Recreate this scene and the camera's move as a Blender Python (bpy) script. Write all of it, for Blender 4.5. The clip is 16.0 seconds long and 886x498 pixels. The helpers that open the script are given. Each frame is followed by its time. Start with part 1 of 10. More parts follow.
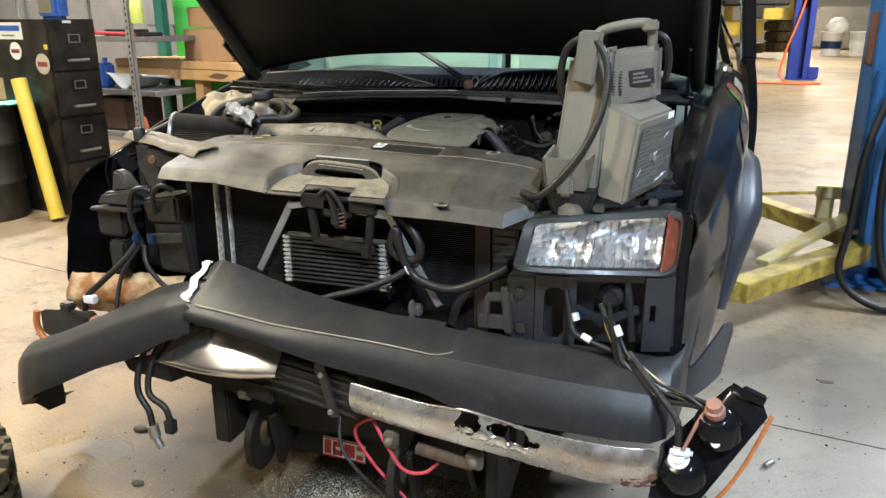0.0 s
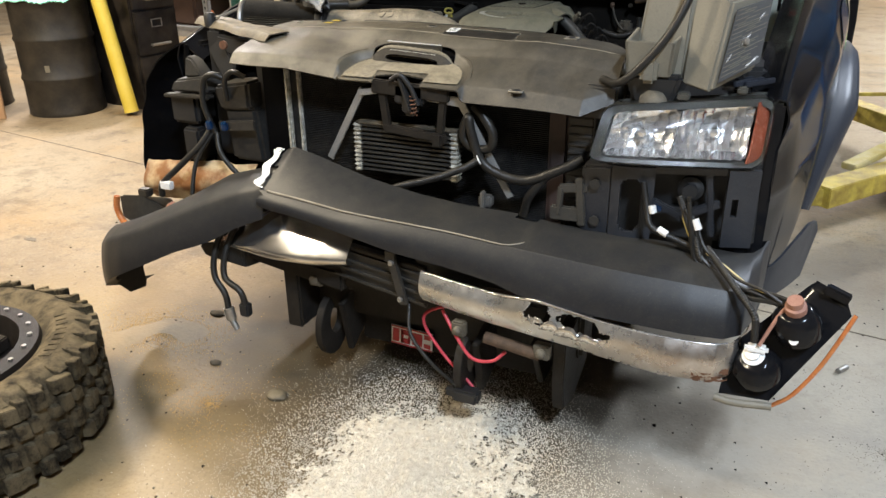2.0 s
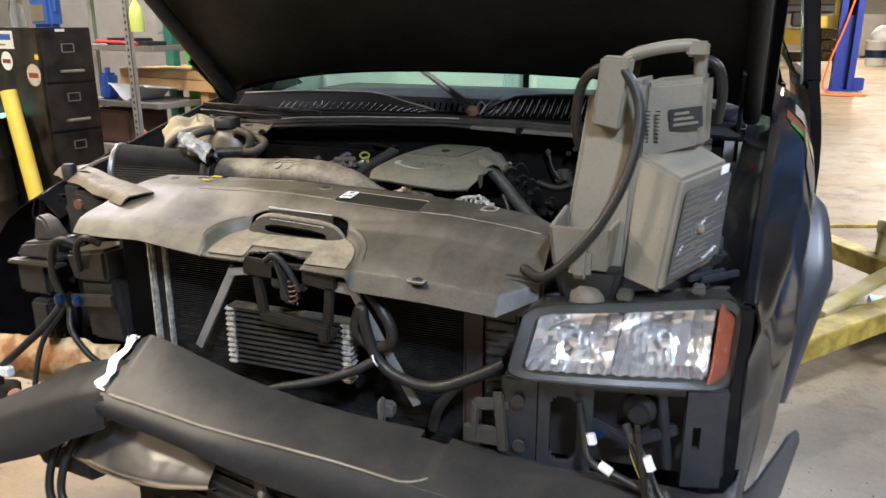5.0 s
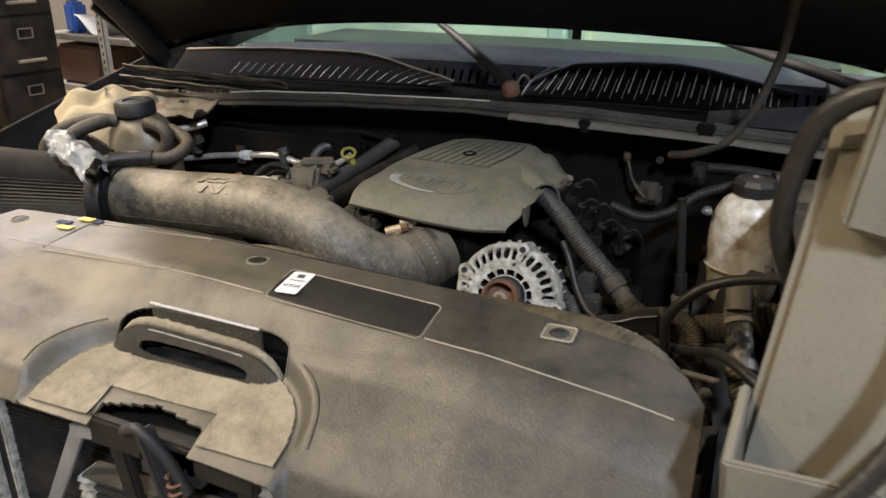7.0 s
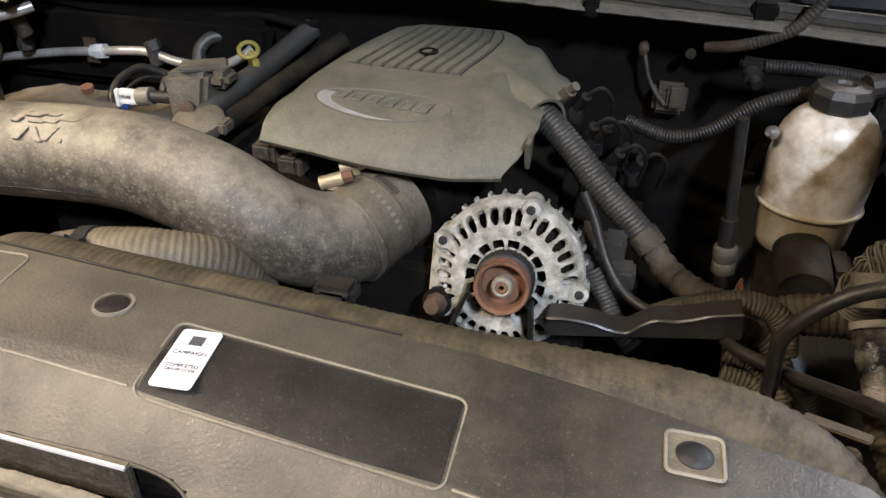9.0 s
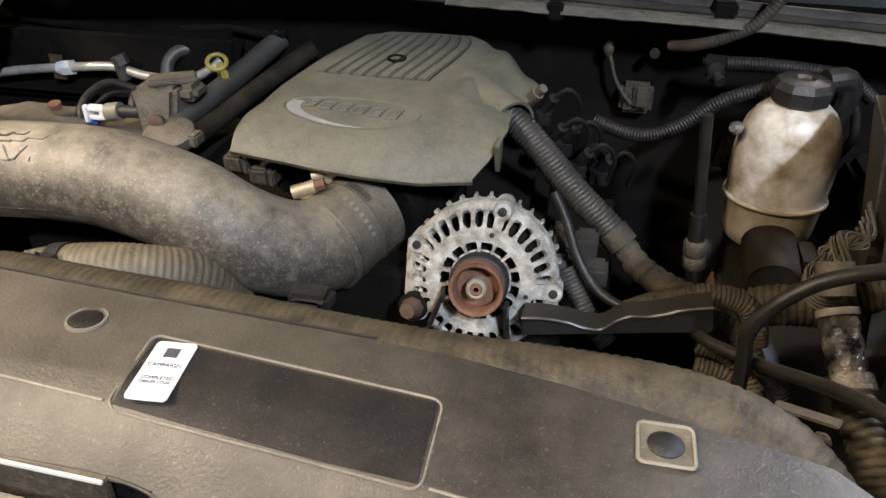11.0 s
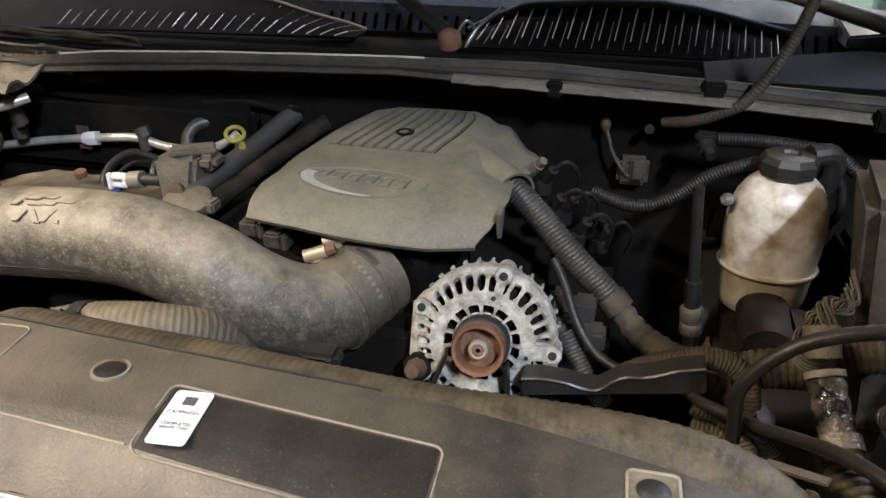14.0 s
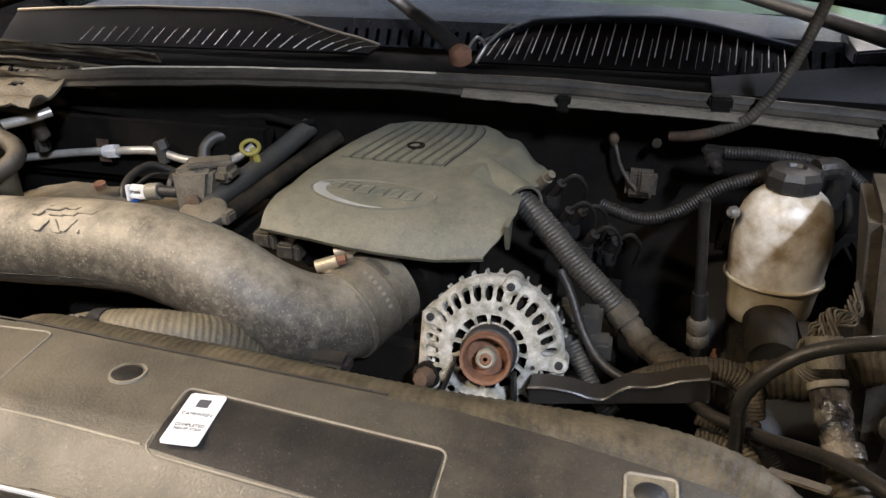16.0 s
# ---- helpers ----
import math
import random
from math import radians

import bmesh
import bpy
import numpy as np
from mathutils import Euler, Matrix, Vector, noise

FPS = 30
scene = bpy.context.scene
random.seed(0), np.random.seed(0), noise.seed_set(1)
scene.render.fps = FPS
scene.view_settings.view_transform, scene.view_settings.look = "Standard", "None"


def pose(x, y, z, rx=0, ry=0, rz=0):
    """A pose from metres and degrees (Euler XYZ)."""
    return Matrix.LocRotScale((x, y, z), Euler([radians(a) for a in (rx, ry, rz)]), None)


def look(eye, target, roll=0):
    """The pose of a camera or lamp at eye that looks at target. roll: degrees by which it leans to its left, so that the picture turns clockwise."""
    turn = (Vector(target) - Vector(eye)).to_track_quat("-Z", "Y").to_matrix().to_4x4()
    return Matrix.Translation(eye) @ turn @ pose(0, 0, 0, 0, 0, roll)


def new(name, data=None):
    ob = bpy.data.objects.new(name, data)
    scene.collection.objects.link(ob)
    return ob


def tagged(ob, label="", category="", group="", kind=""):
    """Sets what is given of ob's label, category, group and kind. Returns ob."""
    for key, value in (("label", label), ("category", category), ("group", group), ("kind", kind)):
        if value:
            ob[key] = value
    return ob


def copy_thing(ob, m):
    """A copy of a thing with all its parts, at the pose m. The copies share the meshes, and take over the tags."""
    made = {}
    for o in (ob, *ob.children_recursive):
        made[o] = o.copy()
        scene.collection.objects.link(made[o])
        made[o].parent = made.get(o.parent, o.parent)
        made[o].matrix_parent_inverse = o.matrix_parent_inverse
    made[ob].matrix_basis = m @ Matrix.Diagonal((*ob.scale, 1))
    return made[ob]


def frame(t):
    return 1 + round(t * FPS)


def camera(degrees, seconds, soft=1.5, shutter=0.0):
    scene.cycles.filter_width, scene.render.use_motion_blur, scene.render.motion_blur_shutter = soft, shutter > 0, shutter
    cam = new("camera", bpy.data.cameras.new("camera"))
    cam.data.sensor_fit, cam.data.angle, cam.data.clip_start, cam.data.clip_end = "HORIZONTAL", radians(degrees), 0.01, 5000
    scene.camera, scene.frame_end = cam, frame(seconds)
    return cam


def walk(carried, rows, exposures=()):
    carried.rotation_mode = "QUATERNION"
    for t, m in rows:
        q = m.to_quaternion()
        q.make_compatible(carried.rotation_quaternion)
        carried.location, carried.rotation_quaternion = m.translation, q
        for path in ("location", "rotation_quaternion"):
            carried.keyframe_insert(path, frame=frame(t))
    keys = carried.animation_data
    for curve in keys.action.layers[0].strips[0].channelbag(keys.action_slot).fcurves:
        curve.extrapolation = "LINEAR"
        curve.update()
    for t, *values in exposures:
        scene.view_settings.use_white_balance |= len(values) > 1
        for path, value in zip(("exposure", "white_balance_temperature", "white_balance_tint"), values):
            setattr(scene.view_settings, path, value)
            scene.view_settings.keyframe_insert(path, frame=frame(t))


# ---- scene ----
cam = camera(60.5, 16.0, shutter=0.35)
PATH = [
    (0, (0.06, 0.222, 1.332), (-0.539, 2.038, 0.747), -0.1),
    (0.5, (0.059, 0.219, 1.33), (-0.583, 2.026, 0.762), -0.6),
    (1, (0.052, 0.215, 1.306), (-0.623, 1.991, 0.681), -0.5),
    (1.5, (0.041, 0.224, 1.291), (-0.66, 1.93, 0.518), -0.4),
    (2, (0.037, 0.224, 1.288), (-0.686, 1.901, 0.472), -0.6),
    (2.5, (0.033, 0.227, 1.281), (-0.705, 1.899, 0.469), -0.2),
    (3, (0.028, 0.243, 1.274), (-0.705, 1.905, 0.435), -0.1),
    (3.5, (0.03, 0.263, 1.286), (-0.69, 1.92, 0.427), -0.3),
    (4, (0.043, 0.343, 1.324), (-0.627, 2.092, 0.623), -0.4),
    (4.5, (0.068, 0.506, 1.361), (-0.617, 2.302, 0.81), -0.3),
    (5, (0.01, 0.677, 1.353), (-0.665, 2.471, 0.782), 0.1),
    (5.2, (-0.041, 0.765, 1.367), (-0.703, 2.568, 0.809), 0.2),
    (7.3, (-0.337, 1.498, 1.37), (-1.024, 3.19, 0.554), -0.1),
    (7.5, (-0.392, 1.572, 1.363), (-1.035, 3.257, 0.499), 0.2),
    (8, (-0.456, 1.69, 1.342), (-1.011, 3.342, 0.362), -0.5),
    (8.5, (-0.472, 1.731, 1.328), (-0.914, 3.368, 0.269), 0.8),
    (9, (-0.481, 1.747, 1.323), (-0.878, 3.378, 0.236), 1.2),
    (11.5, (-0.473, 1.737, 1.327), (-0.816, 3.396, 0.263), 0.1),
    (12, (-0.472, 1.722, 1.337), (-0.827, 3.422, 0.346), 0.6),
    (12.5, (-0.467, 1.709, 1.34), (-0.842, 3.431, 0.396), 0.6),
    (13, (-0.466, 1.705, 1.339), (-0.861, 3.43, 0.407), 0.2),
    (13.5, (-0.464, 1.705, 1.341), (-0.859, 3.441, 0.43), 0.2),
    (14, (-0.464, 1.706, 1.337), (-0.846, 3.445, 0.426), 0.4),
    (14.5, (-0.463, 1.703, 1.334), (-0.855, 3.447, 0.438), 0.6),
    (15, (-0.466, 1.698, 1.334), (-0.877, 3.442, 0.444), 0.4),
    (15.5, (-0.464, 1.694, 1.335), (-0.875, 3.441, 0.453), 0.2),
    (16, (-0.454, 1.691, 1.342), (-0.877, 3.437, 0.463), 0.1),
]
walk(cam, [(t, look(eye, target, roll)) for t, eye, target, roll in PATH], ((0.0, 0.09, 5850, 12), (1.2, 0.03, 6050, 13), (2.2, -0.06, 6200, 14), (3.2, -0.06, 6200, 14), (4.0, 0.0, 5900, 15), (5.2, 0.06, 5950, 18), (7.3, 0.0, 6350, 19), (7.6, 0.05, 6350, 19), (8.1, 0.32, 6230, 21), (9.0, 0.37, 6230, 21), (16.0, 0.37, 6230, 21)))

# ---- light ----
world = bpy.data.worlds.new("world")
scene.world = world
world.use_nodes = True
world.node_tree.nodes["Background"].inputs[0].default_value = (0.55, 0.65, 0.8, 1)
world.node_tree.nodes["Background"].inputs[1].default_value = 0.17

LAMPS = [  # place, size, watts, colour
    ((-3.0, -0.35, 4.45), (0.9, 0.25), 175, (1.0, 0.86, 0.60)),
    ((-3.9, 1.2, 4.0), (0.25, 1.2), 260, (1.0, 0.85, 0.58)),
    ((1.5, -1.3, 4.45), (0.25, 0.9), 430, (0.76, 0.89, 1.0)),
    ((3.6, 5.2, 4.45), (0.3, 1.2), 460, (0.84, 0.93, 1.0)),
    ((-3.4, 4.2, 4.45), (1.2, 0.3), 130, (1.0, 0.92, 0.78)),
    ((-6.0, 5.3, 4.45), (0.3, 1.2), 420, (1.0, 0.94, 0.86)),
    ((2.8, 9.0, 4.45), (0.3, 1.2), 340, (0.98, 0.96, 0.92)),
    ((2.8, 16.0, 4.45), (0.3, 1.2), 560, (1.0, 0.88, 0.66)),
    ((3.0, 25.0, 4.45), (0.3, 1.2), 700, (1.0, 0.88, 0.66)),
    ((3.0, 34.0, 4.45), (0.3, 1.2), 800, (1.0, 0.88, 0.66)),
]
for place, size, watts, colour in LAMPS:
    data = bpy.data.lights.new("shop_light", "AREA")
    data.shape, data.size, data.size_y, data.energy, data.color = "RECTANGLE", size[0], size[1], watts, colour
    lamp = new("shop_light", data)
    lamp.location = place
scene.view_settings.exposure = 0.0


# ---- materials ----
def mat(name, a, b=None, rough=0.6, metal=0.0, scale=9.0, fine=280.0, bump=0.2, dust=None, dust_amount=0.5, coat=0.0, spec=0.5, rough2=None, contrast=0.25, grit=0.3, fleck=0.0):
    """Two-scale procedural surface: colour a patched with b, fine grain, relief, and settled dust on what faces up."""
    m = bpy.data.materials.new(name)
    m.use_nodes = True
    nt = m.node_tree
    bsdf = nt.nodes["Principled BSDF"]
    b = b or tuple(min(1, c * 1.35 + 0.004) for c in a)
    geo = nt.nodes.new("ShaderNodeNewGeometry")

    def noise_tex(s, detail=5, rough_=0.6):
        n = nt.nodes.new("ShaderNodeTexNoise")
        n.inputs["Scale"].default_value, n.inputs["Detail"].default_value, n.inputs["Roughness"].default_value = s, detail, rough_
        nt.links.new(geo.outputs["Position"], n.inputs["Vector"])
        return n

    def ramp(src, lo, hi):
        r = nt.nodes.new("ShaderNodeMapRange")
        r.inputs["From Min"].default_value, r.inputs["From Max"].default_value = lo, hi
        nt.links.new(src, r.inputs["Value"])
        return r.outputs["Result"]

    def mix(fac, c1, c2, mode="MIX"):
        x = nt.nodes.new("ShaderNodeMix")
        x.data_type, x.blend_type = "RGBA", mode
        for sock, v in ((x.inputs["Factor"], fac), (x.inputs["A"], c1), (x.inputs["B"], c2)):
            if isinstance(v, bpy.types.NodeSocket):
                nt.links.new(v, sock)
            elif isinstance(v, tuple):
                sock.default_value = (*v, 1)
            else:
                sock.default_value = v
        return x.outputs["Result"]

    big, small = noise_tex(scale), noise_tex(fine, 3)
    col = mix(ramp(big.outputs["Fac"], 0.5 - contrast, 0.5 + contrast), a, b)
    grain = ramp(small.outputs["Fac"], 0.2, 0.8)
    shade = nt.nodes.new("ShaderNodeMapRange")
    shade.inputs["To Min"].default_value, shade.inputs["To Max"].default_value = 1 - grit, 1 + grit
    nt.links.new(grain, shade.inputs["Value"])
    col = mix(1.0, col, mix(shade.outputs["Result"], (0.0, 0.0, 0.0), (1.0, 1.0, 1.0)), "MULTIPLY")
    rough_out = None
    if dust:
        sep = nt.nodes.new("ShaderNodeSeparateXYZ")
        nt.links.new(geo.outputs["Normal"], sep.inputs[0])
        up = ramp(sep.outputs["Z"], 0.15, 0.95)
        cloud = ramp(noise_tex(scale * 1.7, 6, 0.7).outputs["Fac"], 0.3, 0.72)
        f = nt.nodes.new("ShaderNodeMath")
        f.operation = "MULTIPLY"
        nt.links.new(up, f.inputs[0]), nt.links.new(cloud, f.inputs[1])
        f2 = nt.nodes.new("ShaderNodeMath")
        f2.operation = "MULTIPLY"
        nt.links.new(f.outputs[0], f2.inputs[0])
        f2.inputs[1].default_value = dust_amount
        col = mix(f2.outputs[0], col, dust)
        mid = ramp(noise_tex(scale * 7, 6, 0.75).outputs["Fac"], 0.46, 0.66)
        speck = ramp(noise_tex(330, 2, 0.5).outputs["Fac"], 0.60, 0.70)
        for src, amount in ((mid, 0.28), (speck, 0.34)):
            g = nt.nodes.new("ShaderNodeMath")
            g.operation = "MULTIPLY"
            nt.links.new(src, g.inputs[0])
            g.inputs[1].default_value = amount * dust_amount
            col = mix(g.outputs[0], col, dust)
        scuff = ramp(noise_tex(scale * 4, 8, 0.8).outputs["Fac"], 0.56, 0.70)
        g = nt.nodes.new("ShaderNodeMath")
        g.operation = "MULTIPLY"
        nt.links.new(scuff, g.inputs[0])
        g.inputs[1].default_value = 0.45
        col = mix(g.outputs[0], col, tuple(c * 0.55 for c in a))
    for size, lo, hi, tone in ((700, 0.66, 0.70, (0.42, 0.38, 0.31)), (260, 0.69, 0.73, (0.36, 0.32, 0.25)), (120, 0.67, 0.72, tuple(c * 0.4 for c in a))):
        if fleck:
            g = nt.nodes.new("ShaderNodeMath")
            g.operation = "MULTIPLY"
            nt.links.new(ramp(noise_tex(size, 2, 0.5).outputs["Fac"], lo, hi), g.inputs[0])
            g.inputs[1].default_value = fleck
            col = mix(g.outputs[0], col, tone)
    nt.links.new(col, bsdf.inputs["Base Color"])
    rr = nt.nodes.new("ShaderNodeMapRange")
    rr.inputs["To Min"].default_value, rr.inputs["To Max"].default_value = max(0.02, rough - 0.1), min(1, (rough2 or rough) + 0.1)
    nt.links.new(noise_tex(scale * 2.3, 4).outputs["Fac"], rr.inputs["Value"])
    nt.links.new(rr.outputs["Result"], bsdf.inputs["Roughness"])
    bsdf.inputs["Metallic"].default_value = metal
    bsdf.inputs["Coat Weight"].default_value = coat
    bsdf.inputs["Specular IOR Level"].default_value = spec
    if bump:
        bp = nt.nodes.new("ShaderNodeBump")
        bp.inputs["Strength"].default_value, bp.inputs["Distance"].default_value = bump, 0.004
        nt.links.new(small.outputs["Fac"], bp.inputs["Height"])
        nt.links.new(bp.outputs["Normal"], bsdf.inputs["Normal"])
    return m


def glass(name, colour=(1, 1, 1), rough=0.03, ior=1.3):
    m = bpy.data.materials.new(name)
    m.use_nodes = True
    bsdf = m.node_tree.nodes["Principled BSDF"]
    bsdf.inputs["Base Color"].default_value = (*colour, 1)
    bsdf.inputs["Roughness"].default_value, bsdf.inputs["IOR"].default_value = rough, ior
    bsdf.inputs["Transmission Weight"].default_value = 1.0
    return m


PLASTIC = mat("dusty_black_plastic", (0.014, 0.014, 0.014), (0.030, 0.029, 0.027), 0.42, dust=(0.16, 0.135, 0.10), dust_amount=0.38, scale=13)
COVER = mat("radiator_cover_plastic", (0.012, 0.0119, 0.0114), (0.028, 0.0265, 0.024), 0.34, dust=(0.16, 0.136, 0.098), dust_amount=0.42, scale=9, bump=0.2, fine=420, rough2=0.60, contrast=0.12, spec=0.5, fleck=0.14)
SCOOP = mat("dust_filled_plastic", (0.10, 0.085, 0.06), (0.17, 0.145, 0.10), 0.7, dust=(0.36, 0.31, 0.215), dust_amount=0.8, scale=16, bump=0.35, fine=300)
# Black plastic, darkened further to carry the hood's shade on the cowl.
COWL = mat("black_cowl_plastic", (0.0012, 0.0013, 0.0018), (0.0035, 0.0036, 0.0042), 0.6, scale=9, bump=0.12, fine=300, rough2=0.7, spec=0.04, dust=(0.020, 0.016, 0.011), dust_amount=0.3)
# Same cowl plastic with its bluish reflection painted into the colour.
COWL_TOP = mat("cowl_blue_sheen", (0.010, 0.015, 0.026), (0.026, 0.036, 0.056), 0.5, scale=40, bump=0.15, fine=400, rough2=0.65, spec=0.12, fleck=0.35)
COWL_GREY = mat("grey_cowl_end", (0.022, 0.022, 0.024), (0.040, 0.040, 0.043), 0.5, scale=9, bump=0.1, spec=0.3, dust=(0.09, 0.08, 0.065), dust_amount=0.2)
# Lightless black that stands for the dark inside the cowl slots.
SLOT_DARK = mat("slot_darkness", (0.001, 0.001, 0.001), (0.002, 0.002, 0.002), 0.9, spec=0.0, bump=0)
SEAT = mat("pale_cab_fill", (0.36, 0.38, 0.34), (0.46, 0.48, 0.43), 0.9, scale=5)
BUMPER = mat("grey_bumper_plastic", (0.0095, 0.0108, 0.0145), (0.0155, 0.0172, 0.021), 0.46, dust=(0.115, 0.102, 0.074), dust_amount=0.26, scale=5, bump=0.05, fine=300, fleck=0.10, spec=0.4)
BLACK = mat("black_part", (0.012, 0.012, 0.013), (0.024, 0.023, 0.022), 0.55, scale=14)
# Grime taken down to near black, so the bay's deep shade is in the colour.
BAY = mat("grime_with_bay_shade", (0.0016, 0.0015, 0.0013), (0.0075, 0.006, 0.0045), 0.85, scale=14, dust=(0.06, 0.048, 0.032), dust_amount=0.22, spec=0.15)
GRIMY = mat("dusty_grey_cast", (0.050, 0.043, 0.032), (0.14, 0.12, 0.088), 0.6, scale=34, dust=(0.26, 0.22, 0.15), dust_amount=0.5, bump=0.5, grit=0.4)
# Pale metal of the pipe nut; elsewhere a painted glint on edges.
PALE_METAL_GLINT = mat("pale_metal_and_glint", (0.82, 0.80, 0.78), (0.92, 0.91, 0.90), 0.35, scale=30, bump=0.02, metal=0.3, grit=0.05)
CRINKLE = mat("crinkled_shiny_tape", (0.008, 0.0075, 0.007), (0.16, 0.14, 0.11), 0.20, scale=34, bump=1.0, fine=110, contrast=0.12)
RESERVOIR_LOW = mat("brown_stained_plastic", (0.30, 0.235, 0.135), (0.66, 0.585, 0.44), 0.34, scale=9, bump=0.05, contrast=0.14, grit=0.1)
LIP = mat("bare_worn_rubber_lip", (0.30, 0.26, 0.19), (0.62, 0.56, 0.44), 0.5, scale=40, bump=0.1)
PANEL_DUST = mat("dusty_corner_plastic", (0.040, 0.033, 0.023), (0.11, 0.090, 0.058), 0.6, scale=13, dust=(0.33, 0.27, 0.165), dust_amount=0.5, contrast=0.14)
PALE_DUST = mat("dust_worn_edge", (0.16, 0.14, 0.105), (0.34, 0.30, 0.23), 0.55, scale=14, bump=0.2)
PLUG = mat("dark_plug_plastic", (0.006, 0.006, 0.006), (0.018, 0.017, 0.016), 0.5, scale=20, dust=(0.11, 0.09, 0.065), dust_amount=0.25, spec=0.35)
STRAP_DUST = mat("dusty_strap_plastic", (0.035, 0.030, 0.023), (0.075, 0.064, 0.046), 0.5, scale=16, dust=(0.27, 0.23, 0.155), dust_amount=0.75, bump=0.25, fine=300)
RUBBER = mat("rubber_hose", (0.007, 0.007, 0.0075), (0.019, 0.018, 0.016), 0.42, scale=22, dust=(0.12, 0.10, 0.072), dust_amount=0.30, spec=0.4)
RAIL = mat("dusty_weatherstrip", (0.008, 0.007, 0.0055), (0.034, 0.028, 0.020), 0.65, scale=22, contrast=0.16, dust=(0.15, 0.125, 0.09), dust_amount=0.35, spec=0.4)
TAN_HOSE = mat("tan_dusty_hose", (0.013, 0.0105, 0.0065), (0.078, 0.062, 0.037), 0.6, scale=34, dust=(0.20, 0.162, 0.098), dust_amount=0.34, contrast=0.13, bump=0.3, grit=0.35, spec=0.3, fleck=0.06)
DIRTY_HOSE = mat("dirty_hose", (0.018, 0.015, 0.011), (0.066, 0.054, 0.037), 0.65, scale=22, dust=(0.20, 0.165, 0.11), dust_amount=0.5, contrast=0.16)
INTAKE = mat("intake_plastic", (0.034, 0.030, 0.024), (0.080, 0.071, 0.054), 0.5, scale=9, dust=(0.43, 0.37, 0.27), dust_amount=0.95, bump=0.25, fine=420, grit=0.28, fleck=0.12)
ENGINE_COVER = mat("engine_cover_plastic", (0.080, 0.079, 0.056), (0.14, 0.137, 0.100), 0.55, scale=13, dust=(0.27, 0.24, 0.165), dust_amount=0.7, bump=0.25, fine=420, grit=0.22, fleck=0.2)
PAINT = mat("black_car_paint", (0.006, 0.0062, 0.0075), (0.012, 0.012, 0.013), 0.14, scale=4, bump=0.0, coat=0.05, spec=0.12)
HOOD_IN = mat("hood_underside", (0.010, 0.0098, 0.0096), (0.030, 0.029, 0.028), 0.65, scale=4, bump=0.6, fine=60, contrast=0.15, spec=0.4, dust=(0.07, 0.062, 0.052), dust_amount=0.2)
FLARE = mat("wheel_flare_plastic", (0.022, 0.025, 0.034), (0.036, 0.040, 0.050), 0.42, scale=5, bump=0.1, fleck=0.08, spec=0.35)
CHROME = mat("scuffed_chrome", (0.52, 0.51, 0.49), (0.78, 0.78, 0.78), 0.16, metal=0.92, scale=14, bump=0.03, rough2=0.32, grit=0.12)
CHROME_CLEAN = mat("bright_chrome", (0.66, 0.65, 0.64), (0.84, 0.84, 0.84), 0.12, metal=0.96, scale=10, bump=0.02, rough2=0.22, grit=0.08)
ALU = mat("weathered_aluminium", (0.27, 0.25, 0.19), (0.72, 0.70, 0.63), 0.5, metal=0.1, scale=80, bump=0.8, fine=700, contrast=0.16)
LOOM = mat("grey_loom_plastic", (0.026, 0.025, 0.022), (0.052, 0.049, 0.043), 0.45, scale=16, dust=(0.15, 0.13, 0.10), dust_amount=0.35)
PANEL = mat("blue_black_plastic", (0.014, 0.016, 0.021), (0.030, 0.033, 0.040), 0.38, scale=10, dust=(0.10, 0.09, 0.075), dust_amount=0.3)
STEEL = mat("dull_steel", (0.30, 0.29, 0.27), (0.44, 0.42, 0.39), 0.42, metal=0.8, scale=20)
RUST_DARK = mat("old_dark_rust", (0.045, 0.028, 0.018), (0.12, 0.075, 0.045), 0.75, metal=0.1, scale=50, bump=0.4)
SILVER = mat("worn_silver_foil", (0.46, 0.45, 0.41), (0.68, 0.67, 0.62), 0.4, metal=0.5, scale=30, bump=0.05, grit=0.1)
DARK_CAST = mat("dark_brown_casting", (0.010, 0.008, 0.0055), (0.042, 0.033, 0.021), 0.8, scale=20, bump=0.4, spec=0.2, contrast=0.16)
BROWN_TAPE = mat("dusty_brown_tape", (0.024, 0.019, 0.012), (0.092, 0.073, 0.046), 0.75, scale=30, bump=0.5, contrast=0.16)
RUST = mat("rust", (0.12, 0.052, 0.028), (0.25, 0.125, 0.07), 0.8, metal=0.1, scale=60, bump=0.4)
TAN_RUST = mat("tan_painted_rusty_metal", (0.24, 0.10, 0.03), (0.62, 0.48, 0.28), 0.6, scale=11, bump=0.4, contrast=0.1, grit=0.3, dust=(0.10, 0.05, 0.025), dust_amount=0.3)
BRASS = mat("brass_clamp", (0.40, 0.31, 0.20), (0.56, 0.48, 0.34), 0.45, metal=0.6, scale=40)
STRAP = mat("grey_steel_strap", (0.28, 0.28, 0.28), (0.4, 0.4, 0.39), 0.5, metal=0.5, scale=15)
FRAME_BLACK = mat("black_steel", (0.006, 0.0055, 0.005), (0.022, 0.018, 0.014), 0.6, scale=10, dust=(0.08, 0.062, 0.045), dust_amount=0.3, bump=0.25, spec=0.3)
CORE = mat("radiator_core", (0.005, 0.005, 0.0052), (0.022, 0.021, 0.020), 0.7, scale=45, fine=500, spec=0.3, grit=0.5, contrast=0.12)
CORE_BROWN = mat("radiator_side_tank", (0.02, 0.018, 0.017), (0.06, 0.03, 0.024), 0.6, scale=8)
FIN = mat("cooler_fin_metal", (0.034, 0.034, 0.032), (0.085, 0.082, 0.075), 0.5, metal=0.5, scale=25)
